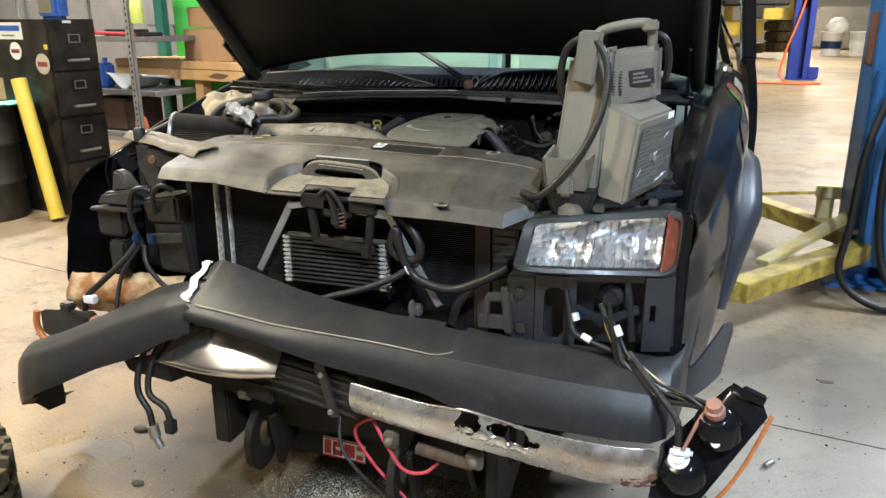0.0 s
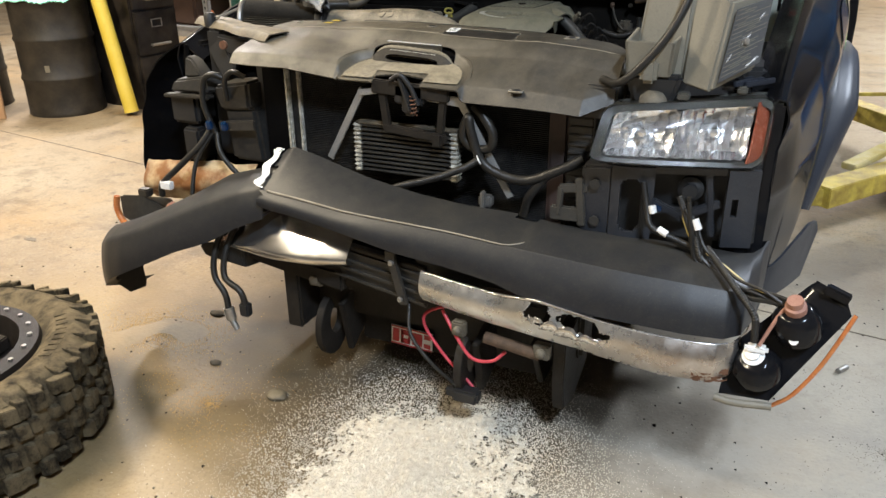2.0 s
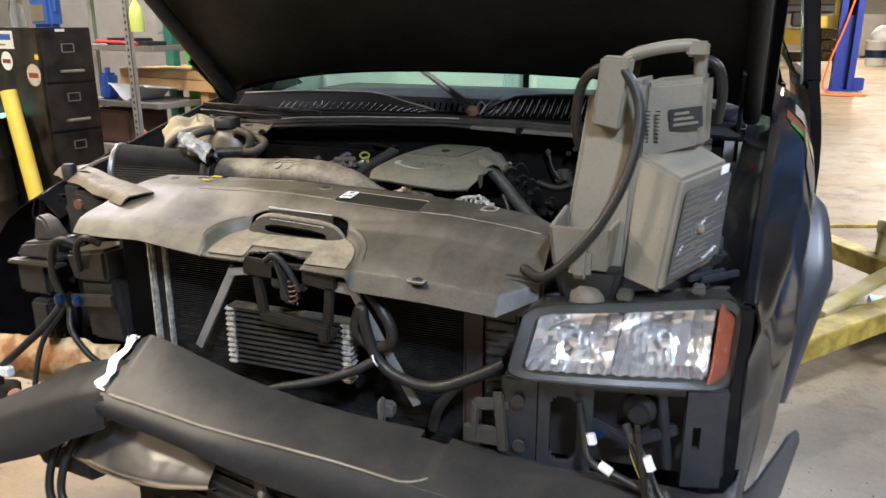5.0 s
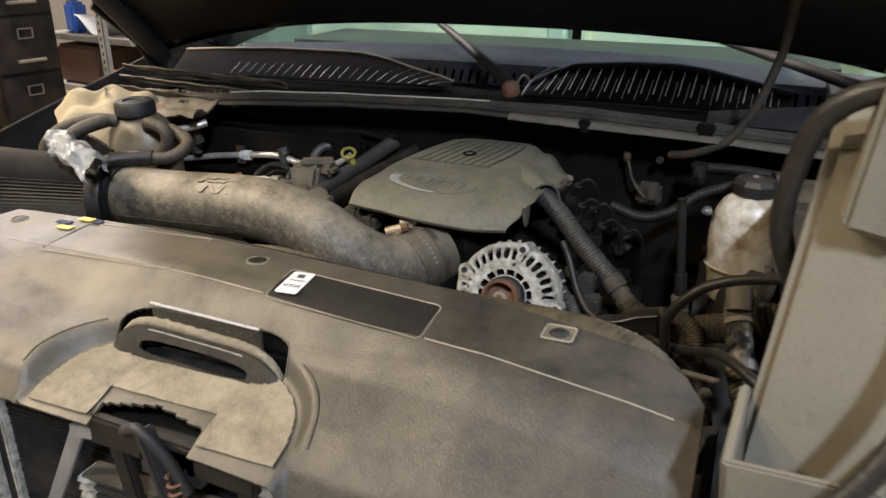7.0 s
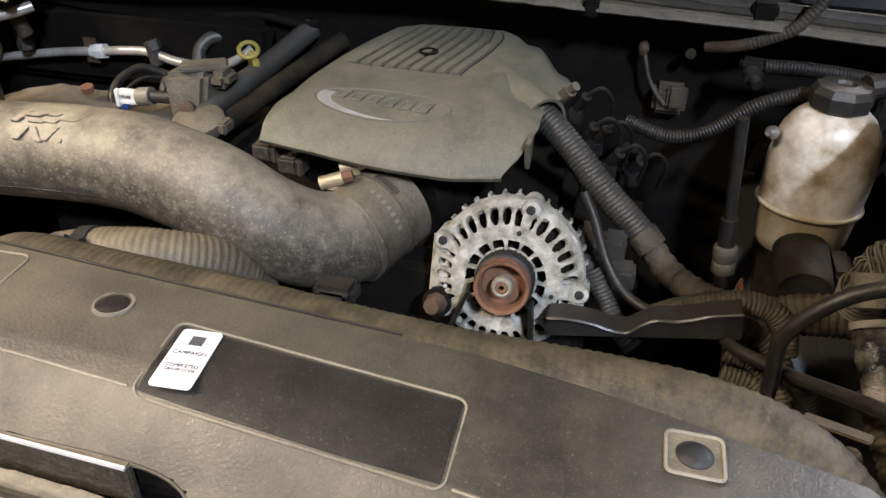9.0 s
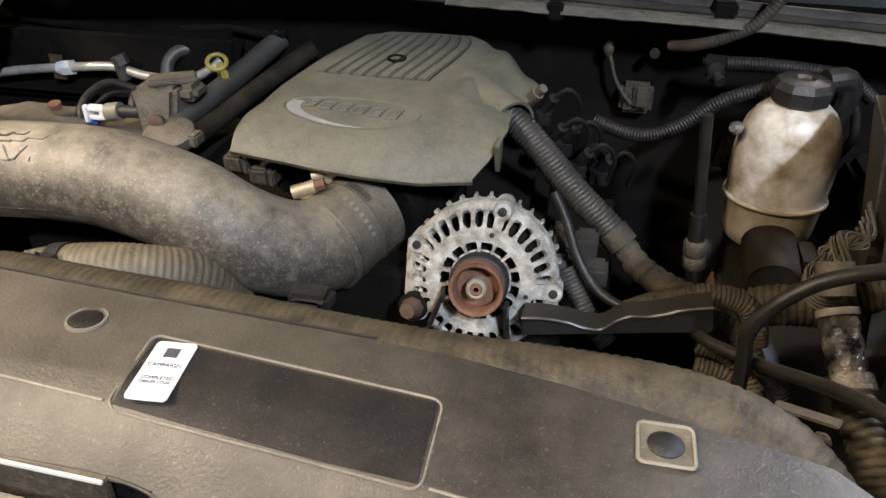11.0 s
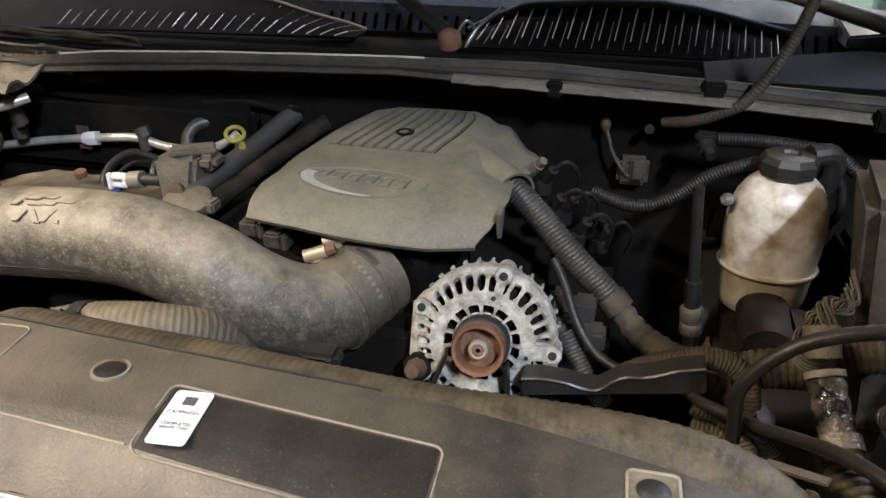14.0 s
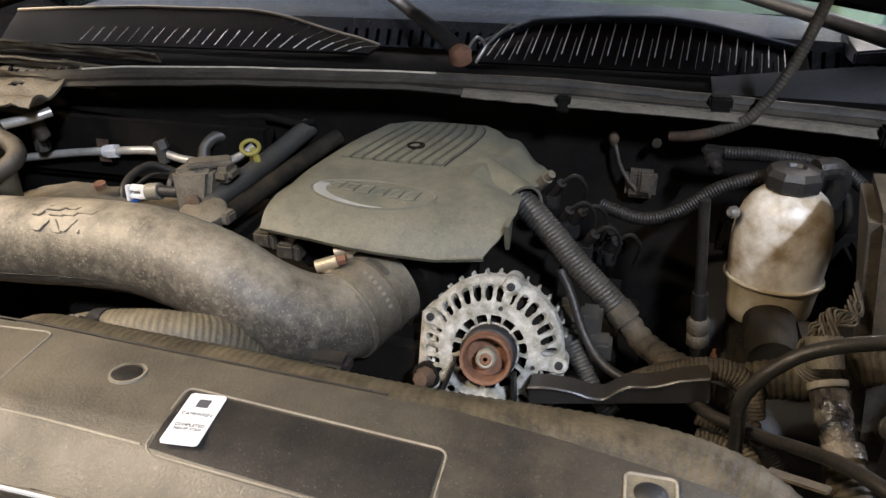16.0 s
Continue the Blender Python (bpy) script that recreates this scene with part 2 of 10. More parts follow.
RESERVOIR = mat("stained_white_plastic", (0.30, 0.225, 0.13), (0.86, 0.82, 0.73), 0.36, scale=11, bump=0.05, contrast=0.10, grit=0.1)
TANK = mat("coolant_tank_plastic", (0.085, 0.068, 0.043), (0.19, 0.16, 0.11), 0.4, scale=14, bump=0.05)
CASE = mat("grey_abs_case", (0.150, 0.135, 0.100), (0.215, 0.195, 0.150), 0.5, scale=6, dust=(0.25, 0.228, 0.185), dust_amount=0.45, bump=0.06, grit=0.2)
CASE_DARK = mat("case_print_panel", (0.06, 0.06, 0.061), (0.10, 0.10, 0.10), 0.4, scale=10)
WHITE = mat("white_label", (0.78, 0.78, 0.76), (0.86, 0.86, 0.85), 0.5, scale=20, bump=0.0)
INK = mat("label_ink", (0.06, 0.06, 0.07), (0.09, 0.09, 0.1), 0.6, bump=0)
BRIGHT_PIPE = mat("bare_pipe_metal", (0.36, 0.34, 0.30), (0.58, 0.56, 0.51), 0.32, metal=0.45, scale=26, bump=0.03, contrast=0.15)
YELLOW_RING = mat("yellow_plastic", (0.22, 0.18, 0.03), (0.36, 0.30, 0.07), 0.5, scale=20)
YELLOW = mat("yellow_paint", (0.62, 0.46, 0.04), (0.74, 0.58, 0.10), 0.45, scale=6, bump=0.1)
YELLOW_ARM = mat("scraped_yellow_paint", (0.30, 0.20, 0.03), (0.62, 0.47, 0.07), 0.5, scale=12, bump=0.2, contrast=0.12, dust=(0.35, 0.31, 0.22), dust_amount=0.3)
YELLOW_WORN = mat("worn_yellow_paint", (0.58, 0.43, 0.05), (0.70, 0.62, 0.40), 0.6, scale=9, bump=0.15)
BLUE = mat("blue_lift_paint", (0.02, 0.11, 0.36), (0.04, 0.19, 0.46), 0.4, scale=3, bump=0.06)
BLUE_DEEP = mat("deep_blue_paint", (0.015, 0.03, 0.26), (0.03, 0.06, 0.36), 0.4, scale=3, bump=0.06)
RED_WIRE = mat("red_insulation", (0.45, 0.03, 0.05), (0.58, 0.07, 0.09), 0.4, scale=40, bump=0)
RED = mat("red_paint", (0.42, 0.03, 0.04), (0.55, 0.06, 0.06), 0.5, scale=20, bump=0)
GREEN = mat("green_paint", (0.06, 0.42, 0.05), (0.1, 0.55, 0.1), 0.4, scale=5, bump=0)
LIVERY_BLUE = mat("livery_blue", (0.004, 0.018, 0.052), (0.008, 0.030, 0.08), 0.2, scale=4, bump=0, coat=0.3, spec=0.3)
LIVERY_GREEN = mat("livery_green", (0.03, 0.28, 0.04), (0.05, 0.36, 0.06), 0.2, scale=4, bump=0, coat=1)
LIVERY_RED = mat("livery_red", (0.20, 0.025, 0.02), (0.28, 0.04, 0.03), 0.2, scale=4, bump=0, coat=1)
LIVERY_CREAM = mat("livery_cream", (0.42, 0.38, 0.31), (0.5, 0.46, 0.38), 0.25, scale=4, bump=0, coat=1)
MINT = mat("mint_cloth", (0.2, 0.55, 0.42), (0.3, 0.66, 0.52), 0.9, scale=12, bump=0.5)
AMBER = mat("amber_lens", (0.36, 0.10, 0.025), (0.52, 0.19, 0.06), 0.25, scale=30, bump=0, coat=0.5)
AMBER_DULL = mat("dull_amber_reflector", (0.13, 0.030, 0.014), (0.20, 0.055, 0.028), 0.25, scale=30, bump=0, coat=0.5)
MIRROR_BOWL = mat("reflector_chrome", (0.84, 0.86, 0.88), (0.94, 0.95, 0.96), 0.14, metal=0.92, scale=30, bump=0.0, grit=0.04)
BEZEL = mat("headlight_bezel", (0.042, 0.042, 0.037), (0.080, 0.078, 0.068), 0.3, scale=9, bump=0.03, coat=0.15, spec=0.3)
LENS = glass("headlight_lens", (0.97, 0.98, 1.0), 0.04, 1.2)
WINDSCREEN = glass("green_windscreen", (0.66, 0.9, 0.8), 0.02, 1.1)
CLEAR_BAG = mat("crumpled_clear_film", (0.22, 0.22, 0.21), (0.5, 0.5, 0.5), 0.12, scale=30, bump=0.6, fine=60)
FOAM = mat("cream_padding", (0.32, 0.26, 0.16), (0.46, 0.39, 0.26), 0.95, scale=14, bump=0.5, fine=60)
FILTER = mat("pleated_filter", (0.040, 0.034, 0.027), (0.095, 0.080, 0.060), 0.85, scale=20, dust=(0.16, 0.135, 0.10), dust_amount=0.4)
TYRE = mat("muddy_tyre_rubber", (0.018, 0.0145, 0.0095), (0.125, 0.097, 0.056), 0.9, scale=19, dust=(0.24, 0.19, 0.115), dust_amount=0.42, bump=0.7, grit=0.45, contrast=0.09, spec=0.15)
RIM = mat("black_rim", (0.007, 0.0065, 0.0065), (0.026, 0.020, 0.015), 0.5, scale=12, spec=0.2)
SALT = mat("white_granules", (0.54, 0.47, 0.37), (0.76, 0.71, 0.60), 0.85, scale=60, bump=0.4, fine=500, grit=0.25)
WOOD = mat("worn_bench_wood", (0.44, 0.26, 0.10), (0.58, 0.38, 0.18), 0.7, scale=4, bump=0.2)
CARD = mat("cardboard", (0.34, 0.20, 0.10), (0.42, 0.26, 0.14), 0.85, scale=5, bump=0.1)
CAB_BLACK = mat("black_enamel", (0.007, 0.0058, 0.0052), (0.036, 0.029, 0.023), 0.40, scale=7, bump=0.05, contrast=0.14, spec=0.35)
CLEAN = mat("clean_black_plastic", (0.011, 0.011, 0.0115), (0.022, 0.021, 0.020), 0.36, dust=(0.12, 0.10, 0.075), dust_amount=0.22, scale=16, bump=0.1, fine=420, fleck=0.14)
GREEN_POST = mat("dull_green_paint", (0.02, 0.11, 0.08), (0.035, 0.16, 0.115), 0.5, scale=4)
RUST_DUST = mat("orange_tan_dust", (0.42, 0.25, 0.07), (0.55, 0.36, 0.14), 0.9, scale=40)
STAIN = mat("oily_concrete", (0.07, 0.055, 0.035), (0.15, 0.115, 0.075), 0.5, scale=20)
DRUM = mat("black_drum_paint", (0.010, 0.009, 0.008), (0.034, 0.028, 0.021), 0.5, scale=9, bump=0.3, fine=160, contrast=0.14, grit=0.5, dust=(0.10, 0.082, 0.058), dust_amount=0.4)
GALV = mat("galvanised_steel", (0.34, 0.33, 0.31), (0.46, 0.45, 0.42), 0.5, metal=0.5, scale=14)
BOARD = mat("grey_board", (0.15, 0.14, 0.12), (0.24, 0.22, 0.19), 0.8, scale=3, bump=0.1)
BROWN = mat("dark_brown_panel", (0.10, 0.055, 0.035), (0.16, 0.09, 0.055), 0.8, scale=4)
WALL = mat("painted_wall", (0.42, 0.40, 0.35), (0.54, 0.52, 0.46), 0.85, scale=1.5, bump=0.1)
PALE = mat("pale_painted_panel", (0.66, 0.68, 0.62), (0.76, 0.78, 0.72), 0.8, scale=2)
CEILING = mat("ceiling_paint", (0.36, 0.35, 0.33), (0.46, 0.45, 0.43), 0.9, scale=1.5)
PLASTIC_WHITE = mat("white_plastic", (0.66, 0.66, 0.64), (0.76, 0.76, 0.74), 0.4, scale=9, bump=0)
PLASTIC_BLUE = mat("blue_plastic", (0.03, 0.09, 0.36), (0.05, 0.13, 0.45), 0.35, scale=9, bump=0)
BOTTLE = glass("clear_bottle", (0.85, 0.9, 0.95), 0.08, 1.3)
LIQUID = mat("yellow_green_liquid", (0.55, 0.62, 0.12), (0.62, 0.7, 0.2), 0.3, bump=0)
ORANGE = mat("orange_plastic", (0.68, 0.14, 0.03), (0.78, 0.2, 0.05), 0.5, bump=0)
BROWN_CLIP = mat("brown_connector", (0.28, 0.13, 0.09), (0.38, 0.2, 0.14), 0.6, scale=40, bump=0)


def concrete():
    """Shop floor: tan and grey patches, dark oil stains, the truck's shadow painted in with them, fine grit and
    hairline marks.
    """
    m = mat("shop_concrete", (0.262, 0.186, 0.098), (0.325, 0.270, 0.188), 0.42, scale=0.6, fine=90, bump=0.35, rough2=0.7, contrast=0.16, grit=0.5)
    nt = m.node_tree
    bsdf = nt.nodes["Principled BSDF"]
    src = bsdf.inputs["Base Color"].links[0].from_socket
    geo = nt.nodes.new("ShaderNodeNewGeometry")
    for scale, lo, hi, colour, amount in ((1.4, 0.50, 0.70, (0.34, 0.21, 0.08), 0.6), (0.9, 0.51, 0.66, (0.14, 0.095, 0.05), 0.65), (2.6, 0.52, 0.66, (0.11, 0.078, 0.045), 0.8), (7.5, 0.57, 0.70, (0.09, 0.065, 0.04), 0.7), (18, 0.54, 0.66, (0.16, 0.12, 0.075), 0.55), (30, 0.62, 0.70, (0.05, 0.038, 0.026), 0.8), (46, 0.55, 0.66, (0.38, 0.33, 0.25), 0.35), (55, 0.66, 0.72, (0.5, 0.46, 0.40), 0.5), (130, 0.60, 0.70, (0.08, 0.06, 0.04), 0.6)):
        n = nt.nodes.new("ShaderNodeTexNoise")
        n.inputs["Scale"].default_value, n.inputs["Detail"].default_value, n.inputs["Roughness"].default_value = scale, 7, 0.65
        nt.links.new(geo.outputs["Position"], n.inputs["Vector"])
        r = nt.nodes.new("ShaderNodeMapRange")
        r.inputs["From Min"].default_value, r.inputs["From Max"].default_value, r.inputs["To Max"].default_value = lo, hi, amount
        nt.links.new(n.outputs["Fac"], r.inputs["Value"])
        x = nt.nodes.new("ShaderNodeMix")
        x.data_type = "RGBA"
        x.inputs["B"].default_value = (*colour, 1)
        nt.links.new(r.outputs["Result"], x.inputs["Factor"])
        nt.links.new(src, x.inputs["A"])
        src = x.outputs["Result"]
    # Placed patches: tan, pale, and dark ones painting bumper shadow together with oil stain.
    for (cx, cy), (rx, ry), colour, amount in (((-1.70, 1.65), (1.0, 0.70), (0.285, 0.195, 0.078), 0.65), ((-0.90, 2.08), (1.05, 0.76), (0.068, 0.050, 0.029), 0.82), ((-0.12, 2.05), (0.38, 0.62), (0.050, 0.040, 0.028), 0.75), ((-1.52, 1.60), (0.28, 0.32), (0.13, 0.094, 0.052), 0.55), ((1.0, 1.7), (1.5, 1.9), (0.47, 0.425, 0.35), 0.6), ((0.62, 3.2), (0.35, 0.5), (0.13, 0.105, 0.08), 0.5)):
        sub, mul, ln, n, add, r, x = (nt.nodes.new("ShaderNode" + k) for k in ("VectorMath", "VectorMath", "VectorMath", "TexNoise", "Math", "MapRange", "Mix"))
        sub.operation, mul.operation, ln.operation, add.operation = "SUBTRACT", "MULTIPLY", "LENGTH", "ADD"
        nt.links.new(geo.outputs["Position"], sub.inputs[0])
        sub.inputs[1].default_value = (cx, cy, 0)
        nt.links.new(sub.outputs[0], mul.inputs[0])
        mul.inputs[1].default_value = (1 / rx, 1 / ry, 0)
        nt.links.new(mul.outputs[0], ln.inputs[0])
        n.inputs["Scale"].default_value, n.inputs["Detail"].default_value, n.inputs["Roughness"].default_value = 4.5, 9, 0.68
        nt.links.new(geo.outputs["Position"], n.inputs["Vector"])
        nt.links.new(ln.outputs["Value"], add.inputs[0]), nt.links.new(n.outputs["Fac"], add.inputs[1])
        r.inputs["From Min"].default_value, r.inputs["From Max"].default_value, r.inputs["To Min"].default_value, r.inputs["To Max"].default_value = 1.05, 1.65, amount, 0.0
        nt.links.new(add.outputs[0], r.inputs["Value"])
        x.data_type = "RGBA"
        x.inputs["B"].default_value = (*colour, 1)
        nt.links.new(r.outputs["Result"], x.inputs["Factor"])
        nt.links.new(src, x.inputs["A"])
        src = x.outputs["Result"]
    nt.links.new(src, bsdf.inputs["Base Color"])
    return m


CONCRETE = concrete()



def side_tint(m, colour, x_clean, x_dusty, amount):
    """Mixes a colour in towards one side of a panel, broken up by patches."""
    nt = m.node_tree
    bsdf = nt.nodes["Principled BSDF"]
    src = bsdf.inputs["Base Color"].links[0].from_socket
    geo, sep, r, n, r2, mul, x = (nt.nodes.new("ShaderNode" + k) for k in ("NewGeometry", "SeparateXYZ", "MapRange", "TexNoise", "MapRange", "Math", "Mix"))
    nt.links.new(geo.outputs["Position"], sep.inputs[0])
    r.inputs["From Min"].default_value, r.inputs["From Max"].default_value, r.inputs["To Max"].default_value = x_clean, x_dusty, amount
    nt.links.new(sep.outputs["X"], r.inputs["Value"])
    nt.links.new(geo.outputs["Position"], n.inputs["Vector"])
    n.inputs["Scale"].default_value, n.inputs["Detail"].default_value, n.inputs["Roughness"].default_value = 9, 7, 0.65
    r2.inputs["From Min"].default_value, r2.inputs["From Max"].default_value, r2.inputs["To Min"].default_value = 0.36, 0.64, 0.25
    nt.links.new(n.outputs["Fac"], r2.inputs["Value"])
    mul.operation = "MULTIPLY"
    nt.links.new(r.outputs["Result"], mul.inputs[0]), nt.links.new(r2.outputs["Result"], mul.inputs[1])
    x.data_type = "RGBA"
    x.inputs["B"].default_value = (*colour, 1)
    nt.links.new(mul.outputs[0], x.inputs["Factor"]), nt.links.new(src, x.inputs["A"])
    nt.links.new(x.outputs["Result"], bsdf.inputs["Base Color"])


# Tan dust on the cover's left; it also paints in the sheen there.
side_tint(COVER, (0.29, 0.248, 0.170), -0.50, -0.97, 0.47)
CHROME_WORN = mat("worn_rusting_chrome", (0.50, 0.49, 0.46), (0.78, 0.78, 0.78), 0.2, metal=0.9, scale=14, bump=0.05, rough2=0.4, grit=0.15)
side_tint(CHROME_WORN, (0.26, 0.16, 0.085), -0.35, 0.06, 0.85)

# ---- mesh helpers ----
V = Vector
WHERE = {}


def flat_smooth(bm, angle=35):
    for f in bm.faces:
        f.smooth = True
    for e in bm.edges:
        if len(e.link_faces) == 2 and e.calc_face_angle(0) > radians(angle):
            e.smooth = False


def link(name, bm, material, parent=None, label="", angle=50):
    """Links a bmesh built in world metres as one object with its origin at its middle."""
    bmesh.ops.recalc_face_normals(bm, faces=bm.faces[:])
    flat_smooth(bm, angle)
    lo = V((min(v.co[i] for v in bm.verts) for i in range(3)))
    hi = V((max(v.co[i] for v in bm.verts) for i in range(3)))
    mid = (lo + hi) / 2
    bm.transform(Matrix.Translation(-mid))
    me = bpy.data.meshes.new(name)
    bm.to_mesh(me)
    bm.free()
    me.materials.append(material)
    ob = new(name, me)
    ob.location = mid
    WHERE[ob.name] = mid
    if parent:
        ob.parent = parent
        ob.matrix_parent_inverse = Matrix.Translation(-WHERE[parent.name])
    if label:
        tagged(ob, label)
    return ob


def part(name, bm, material, parent, label="", angle=50):
    return link(name, bm, material, parent, label, angle)


def thing(name, bm, material, label, category, group="", kind="", angle=50):
    return tagged(link(name, bm, material, None, "", angle), label, category, group, kind)


def base(name, place, label, category, group="", kind=""):
    """An Empty that parents the parts of one thing."""
    ob = new(name)
    ob.location = place
    ob.empty_display_size = 0.1
    WHERE[ob.name] = V(place)
    return tagged(ob, label, category, group, kind)


def join(*bms):
    out = bmesh.new()
    for b in bms:
        me = bpy.data.meshes.new("tmp")
        b.to_mesh(me)
        out.from_mesh(me)
        bpy.data.meshes.remove(me)
        b.free()
    return out


def moved(bm, m):
    bm.transform(m)
    return bm


def box(x0, x1, y0, y1, z0, z1, bevel=0.0, seg=2):
    bm = bmesh.new()
    bmesh.ops.create_cube(bm, size=1)
    bm.transform(Matrix.Translation(((x0 + x1) / 2, (y0 + y1) / 2, (z0 + z1) / 2)) @ Matrix.Diagonal((abs(x1 - x0), abs(y1 - y0), abs(z1 - z0), 1)))
    if bevel:
        bmesh.ops.bevel(bm, geom=bm.edges[:], offset=bevel, segments=seg, affect="EDGES", clamp_overlap=True)
    return bm


def hexa(top, bottom, bevel=0.0):
    """A box from four top and four bottom corners, in the same order."""
    bm = bmesh.new()
    t = [bm.verts.new(p) for p in top]
    b = [bm.verts.new(p) for p in bottom]
    bm.faces.new(t), bm.faces.new(b[::-1])
    for i in range(4):
        bm.faces.new((t[i], b[i], b[(i + 1) % 4], t[(i + 1) % 4]))
    bmesh.ops.recalc_face_normals(bm, faces=bm.faces[:])
    if bevel:
        bmesh.ops.bevel(bm, geom=bm.edges[:], offset=bevel, segments=2, affect="EDGES", clamp_overlap=True)
    return bm


def spline(pts, n=6):
    pts = [V(p) for p in pts]
    if len(pts) < 3:
        return pts
    ext = [2 * pts[0] - pts[1], *pts, 2 * pts[-1] - pts[-2]]
    out = []
    for i in range(1, len(ext) - 2):
        a, b, c, d = ext[i - 1:i + 3]
        for k in range(n):
            t = k / n
            out.append(0.5 * (2 * b + (c - a) * t + (2 * a - 5 * b + 4 * c - d) * t * t + (3 * b - a - 3 * c + d) * t ** 3))
    return [*out, ext[-2]]


def tube(pts, r, seg=12, n=6, ribs=0.0, pitch=0.0048, r1=None, smooth=True, cap=True, squash=1.0):
    """A round hose along the points; ribs: depth of the rings of a corrugated one; r1: radius at its end."""
    path = spline(pts, n) if smooth else [V(p) for p in pts]
    if ribs:
        length = sum((path[i + 1] - path[i]).length for i in range(len(path) - 1))
        steps = max(4, int(length / pitch * 4))
        dense, seglen = [], [0]
        for i in range(len(path) - 1):
            seglen.append(seglen[-1] + (path[i + 1] - path[i]).length)
        j = 0
        for k in range(steps + 1):
            s = length * k / steps
            while j < len(path) - 2 and seglen[j + 1] < s:
                j += 1
            dense.append(path[j].lerp(path[j + 1], min(1, max(0, (s - seglen[j]) / max(1e-9, seglen[j + 1] - seglen[j])))))
        path = dense
    bm = bmesh.new()
    rings, up = [], None
    for i, p in enumerate(path):
        d = (path[min(i + 1, len(path) - 1)] - path[max(i - 1, 0)]).normalized()
        if up is None:
            up = d.orthogonal().normalized()
        up = (up - d * up.dot(d))
        up = up.normalized() if up.length > 1e-6 else d.orthogonal().normalized()
        side = d.cross(up)
        rad = r + ((r1 if r1 is not None else r) - r) * i / (len(path) - 1)
        if ribs:
            rad -= ribs * (1, 0.35, 0, 0.35)[i % 4]
        rings.append([bm.verts.new(p + (up * math.cos(a) + side * math.sin(a) * squash) * rad) for a in (2 * math.pi * k / seg for k in range(seg))])
    for a, b in zip(rings, rings[1:]):
        for k in range(seg):
            bm.faces.new((a[k], a[(k + 1) % seg], b[(k + 1) % seg], b[k]))
    if cap:
        bm.faces.new(rings[0][::-1]), bm.faces.new(rings[-1])
    return bm


def lathe(profile, centre=(0, 0, 0), axis=(0, 0, 1), seg=28, closed=True):
    """Turns (radius, height) pairs round an axis."""
    bm = bmesh.new()
    rings = []
    for r, h in profile:
        if r < 1e-5:
            rings.append([bm.verts.new((0, 0, h))])
        else:
            rings.append([bm.verts.new((r * math.cos(2 * math.pi * k / seg), r * math.sin(2 * math.pi * k / seg), h)) for k in range(seg)])
    for a, b in zip(rings, rings[1:]):
        for k in range(seg):
            q = [a[k % len(a)], a[(k + 1) % len(a)], b[(k + 1) % len(b)], b[k % len(b)]]
            q = [v for i, v in enumerate(q) if v not in q[:i]]
            if len(q) > 2:
                bm.faces.new(q)
    if closed:
        for ring, flip in ((rings[0], True), (rings[-1], False)):
            if len(ring) > 2:
                bm.faces.new(ring[::-1] if flip else ring)
    bm.transform(Matrix.Translation(centre) @ V((0, 0, 1)).rotation_difference(V(axis)).to_matrix().to_4x4())
    return bm


def torus(centre, axis, big, small, seg=24, ring=8):
    bm = bmesh.new()
    rows = [[bm.verts.new(((big + small * math.cos(b)) * math.cos(a), (big + small * math.cos(b)) * math.sin(a), small * math.sin(b))) for b in (2 * math.pi * j / ring for j in range(ring))] for a in (2 * math.pi * i / seg for i in range(seg))]
    for i in range(seg):
        for j in range(ring):
            bm.faces.new((rows[i][j], rows[(i + 1) % seg][j], rows[(i + 1) % seg][(j + 1) % ring], rows[i][(j + 1) % ring]))
    bm.transform(Matrix.Translation(centre) @ V((0, 0, 1)).rotation_difference(V(axis)).to_matrix().to_4x4())
    return bm


def prism(poly, a, b, axis="y", bevel=0.0):
    """A flat outline pulled from a to b along an axis. Outline in the other two axes, in xyz order."""
    bm = bmesh.new()
    put = {"x": lambda p, d: (d, p[0], p[1]), "y": lambda p, d: (p[0], d, p[1]), "z": lambda p, d: (p[0], p[1], d)}[axis]
    f = [bm.verts.new(put(p, a)) for p in poly]
    k = [bm.verts.new(put(p, b)) for p in poly]
    bm.faces.new(f), bm.faces.new(k[::-1])
    for i in range(len(poly)):
        bm.faces.new((f[i], k[i], k[(i + 1) % len(poly)], f[(i + 1) % len(poly)]))
    bmesh.ops.recalc_face_normals(bm, faces=bm.faces[:])
    if bevel:
        bmesh.ops.bevel(bm, geom=bm.edges[:], offset=bevel, segments=2, affect="EDGES", clamp_overlap=True)
    return bm


def sheet(fn, nu, nv, thick=0.0, keep=None):
    """A surface fn(u, v) over 0..1, given thickness along its normals; keep(u, v) false leaves holes."""
    bm = bmesh.new()
    g = [[bm.verts.new(fn(i / nu, j / nv)) for j in range(nv + 1)] for i in range(nu + 1)]
    for i in range(nu):
        for j in range(nv):
            if keep is None or keep((i + 0.5) / nu, (j + 0.5) / nv):
                bm.faces.new((g[i][j], g[i + 1][j], g[i + 1][j + 1], g[i][j + 1]))
    bmesh.ops.delete(bm, geom=[v for v in bm.verts if not v.link_faces], context="VERTS")
    if thick:
        bmesh.ops.recalc_face_normals(bm, faces=bm.faces[:])
        bmesh.ops.solidify(bm, geom=bm.faces[:], thickness=thick)
    return bm


def lerp_table(table, x):
    """Piecewise straight values: table of rows (x, a, b, ...)."""
    if x <= table[0][0]:
        return table[0][1:]
    for p, q in zip(table, table[1:]):
        if x <= q[0]:
            t = (x - p[0]) / (q[0] - p[0])
            return [a + (b - a) * t for a, b in zip(p[1:], q[1:])]
    return table[-1][1:]


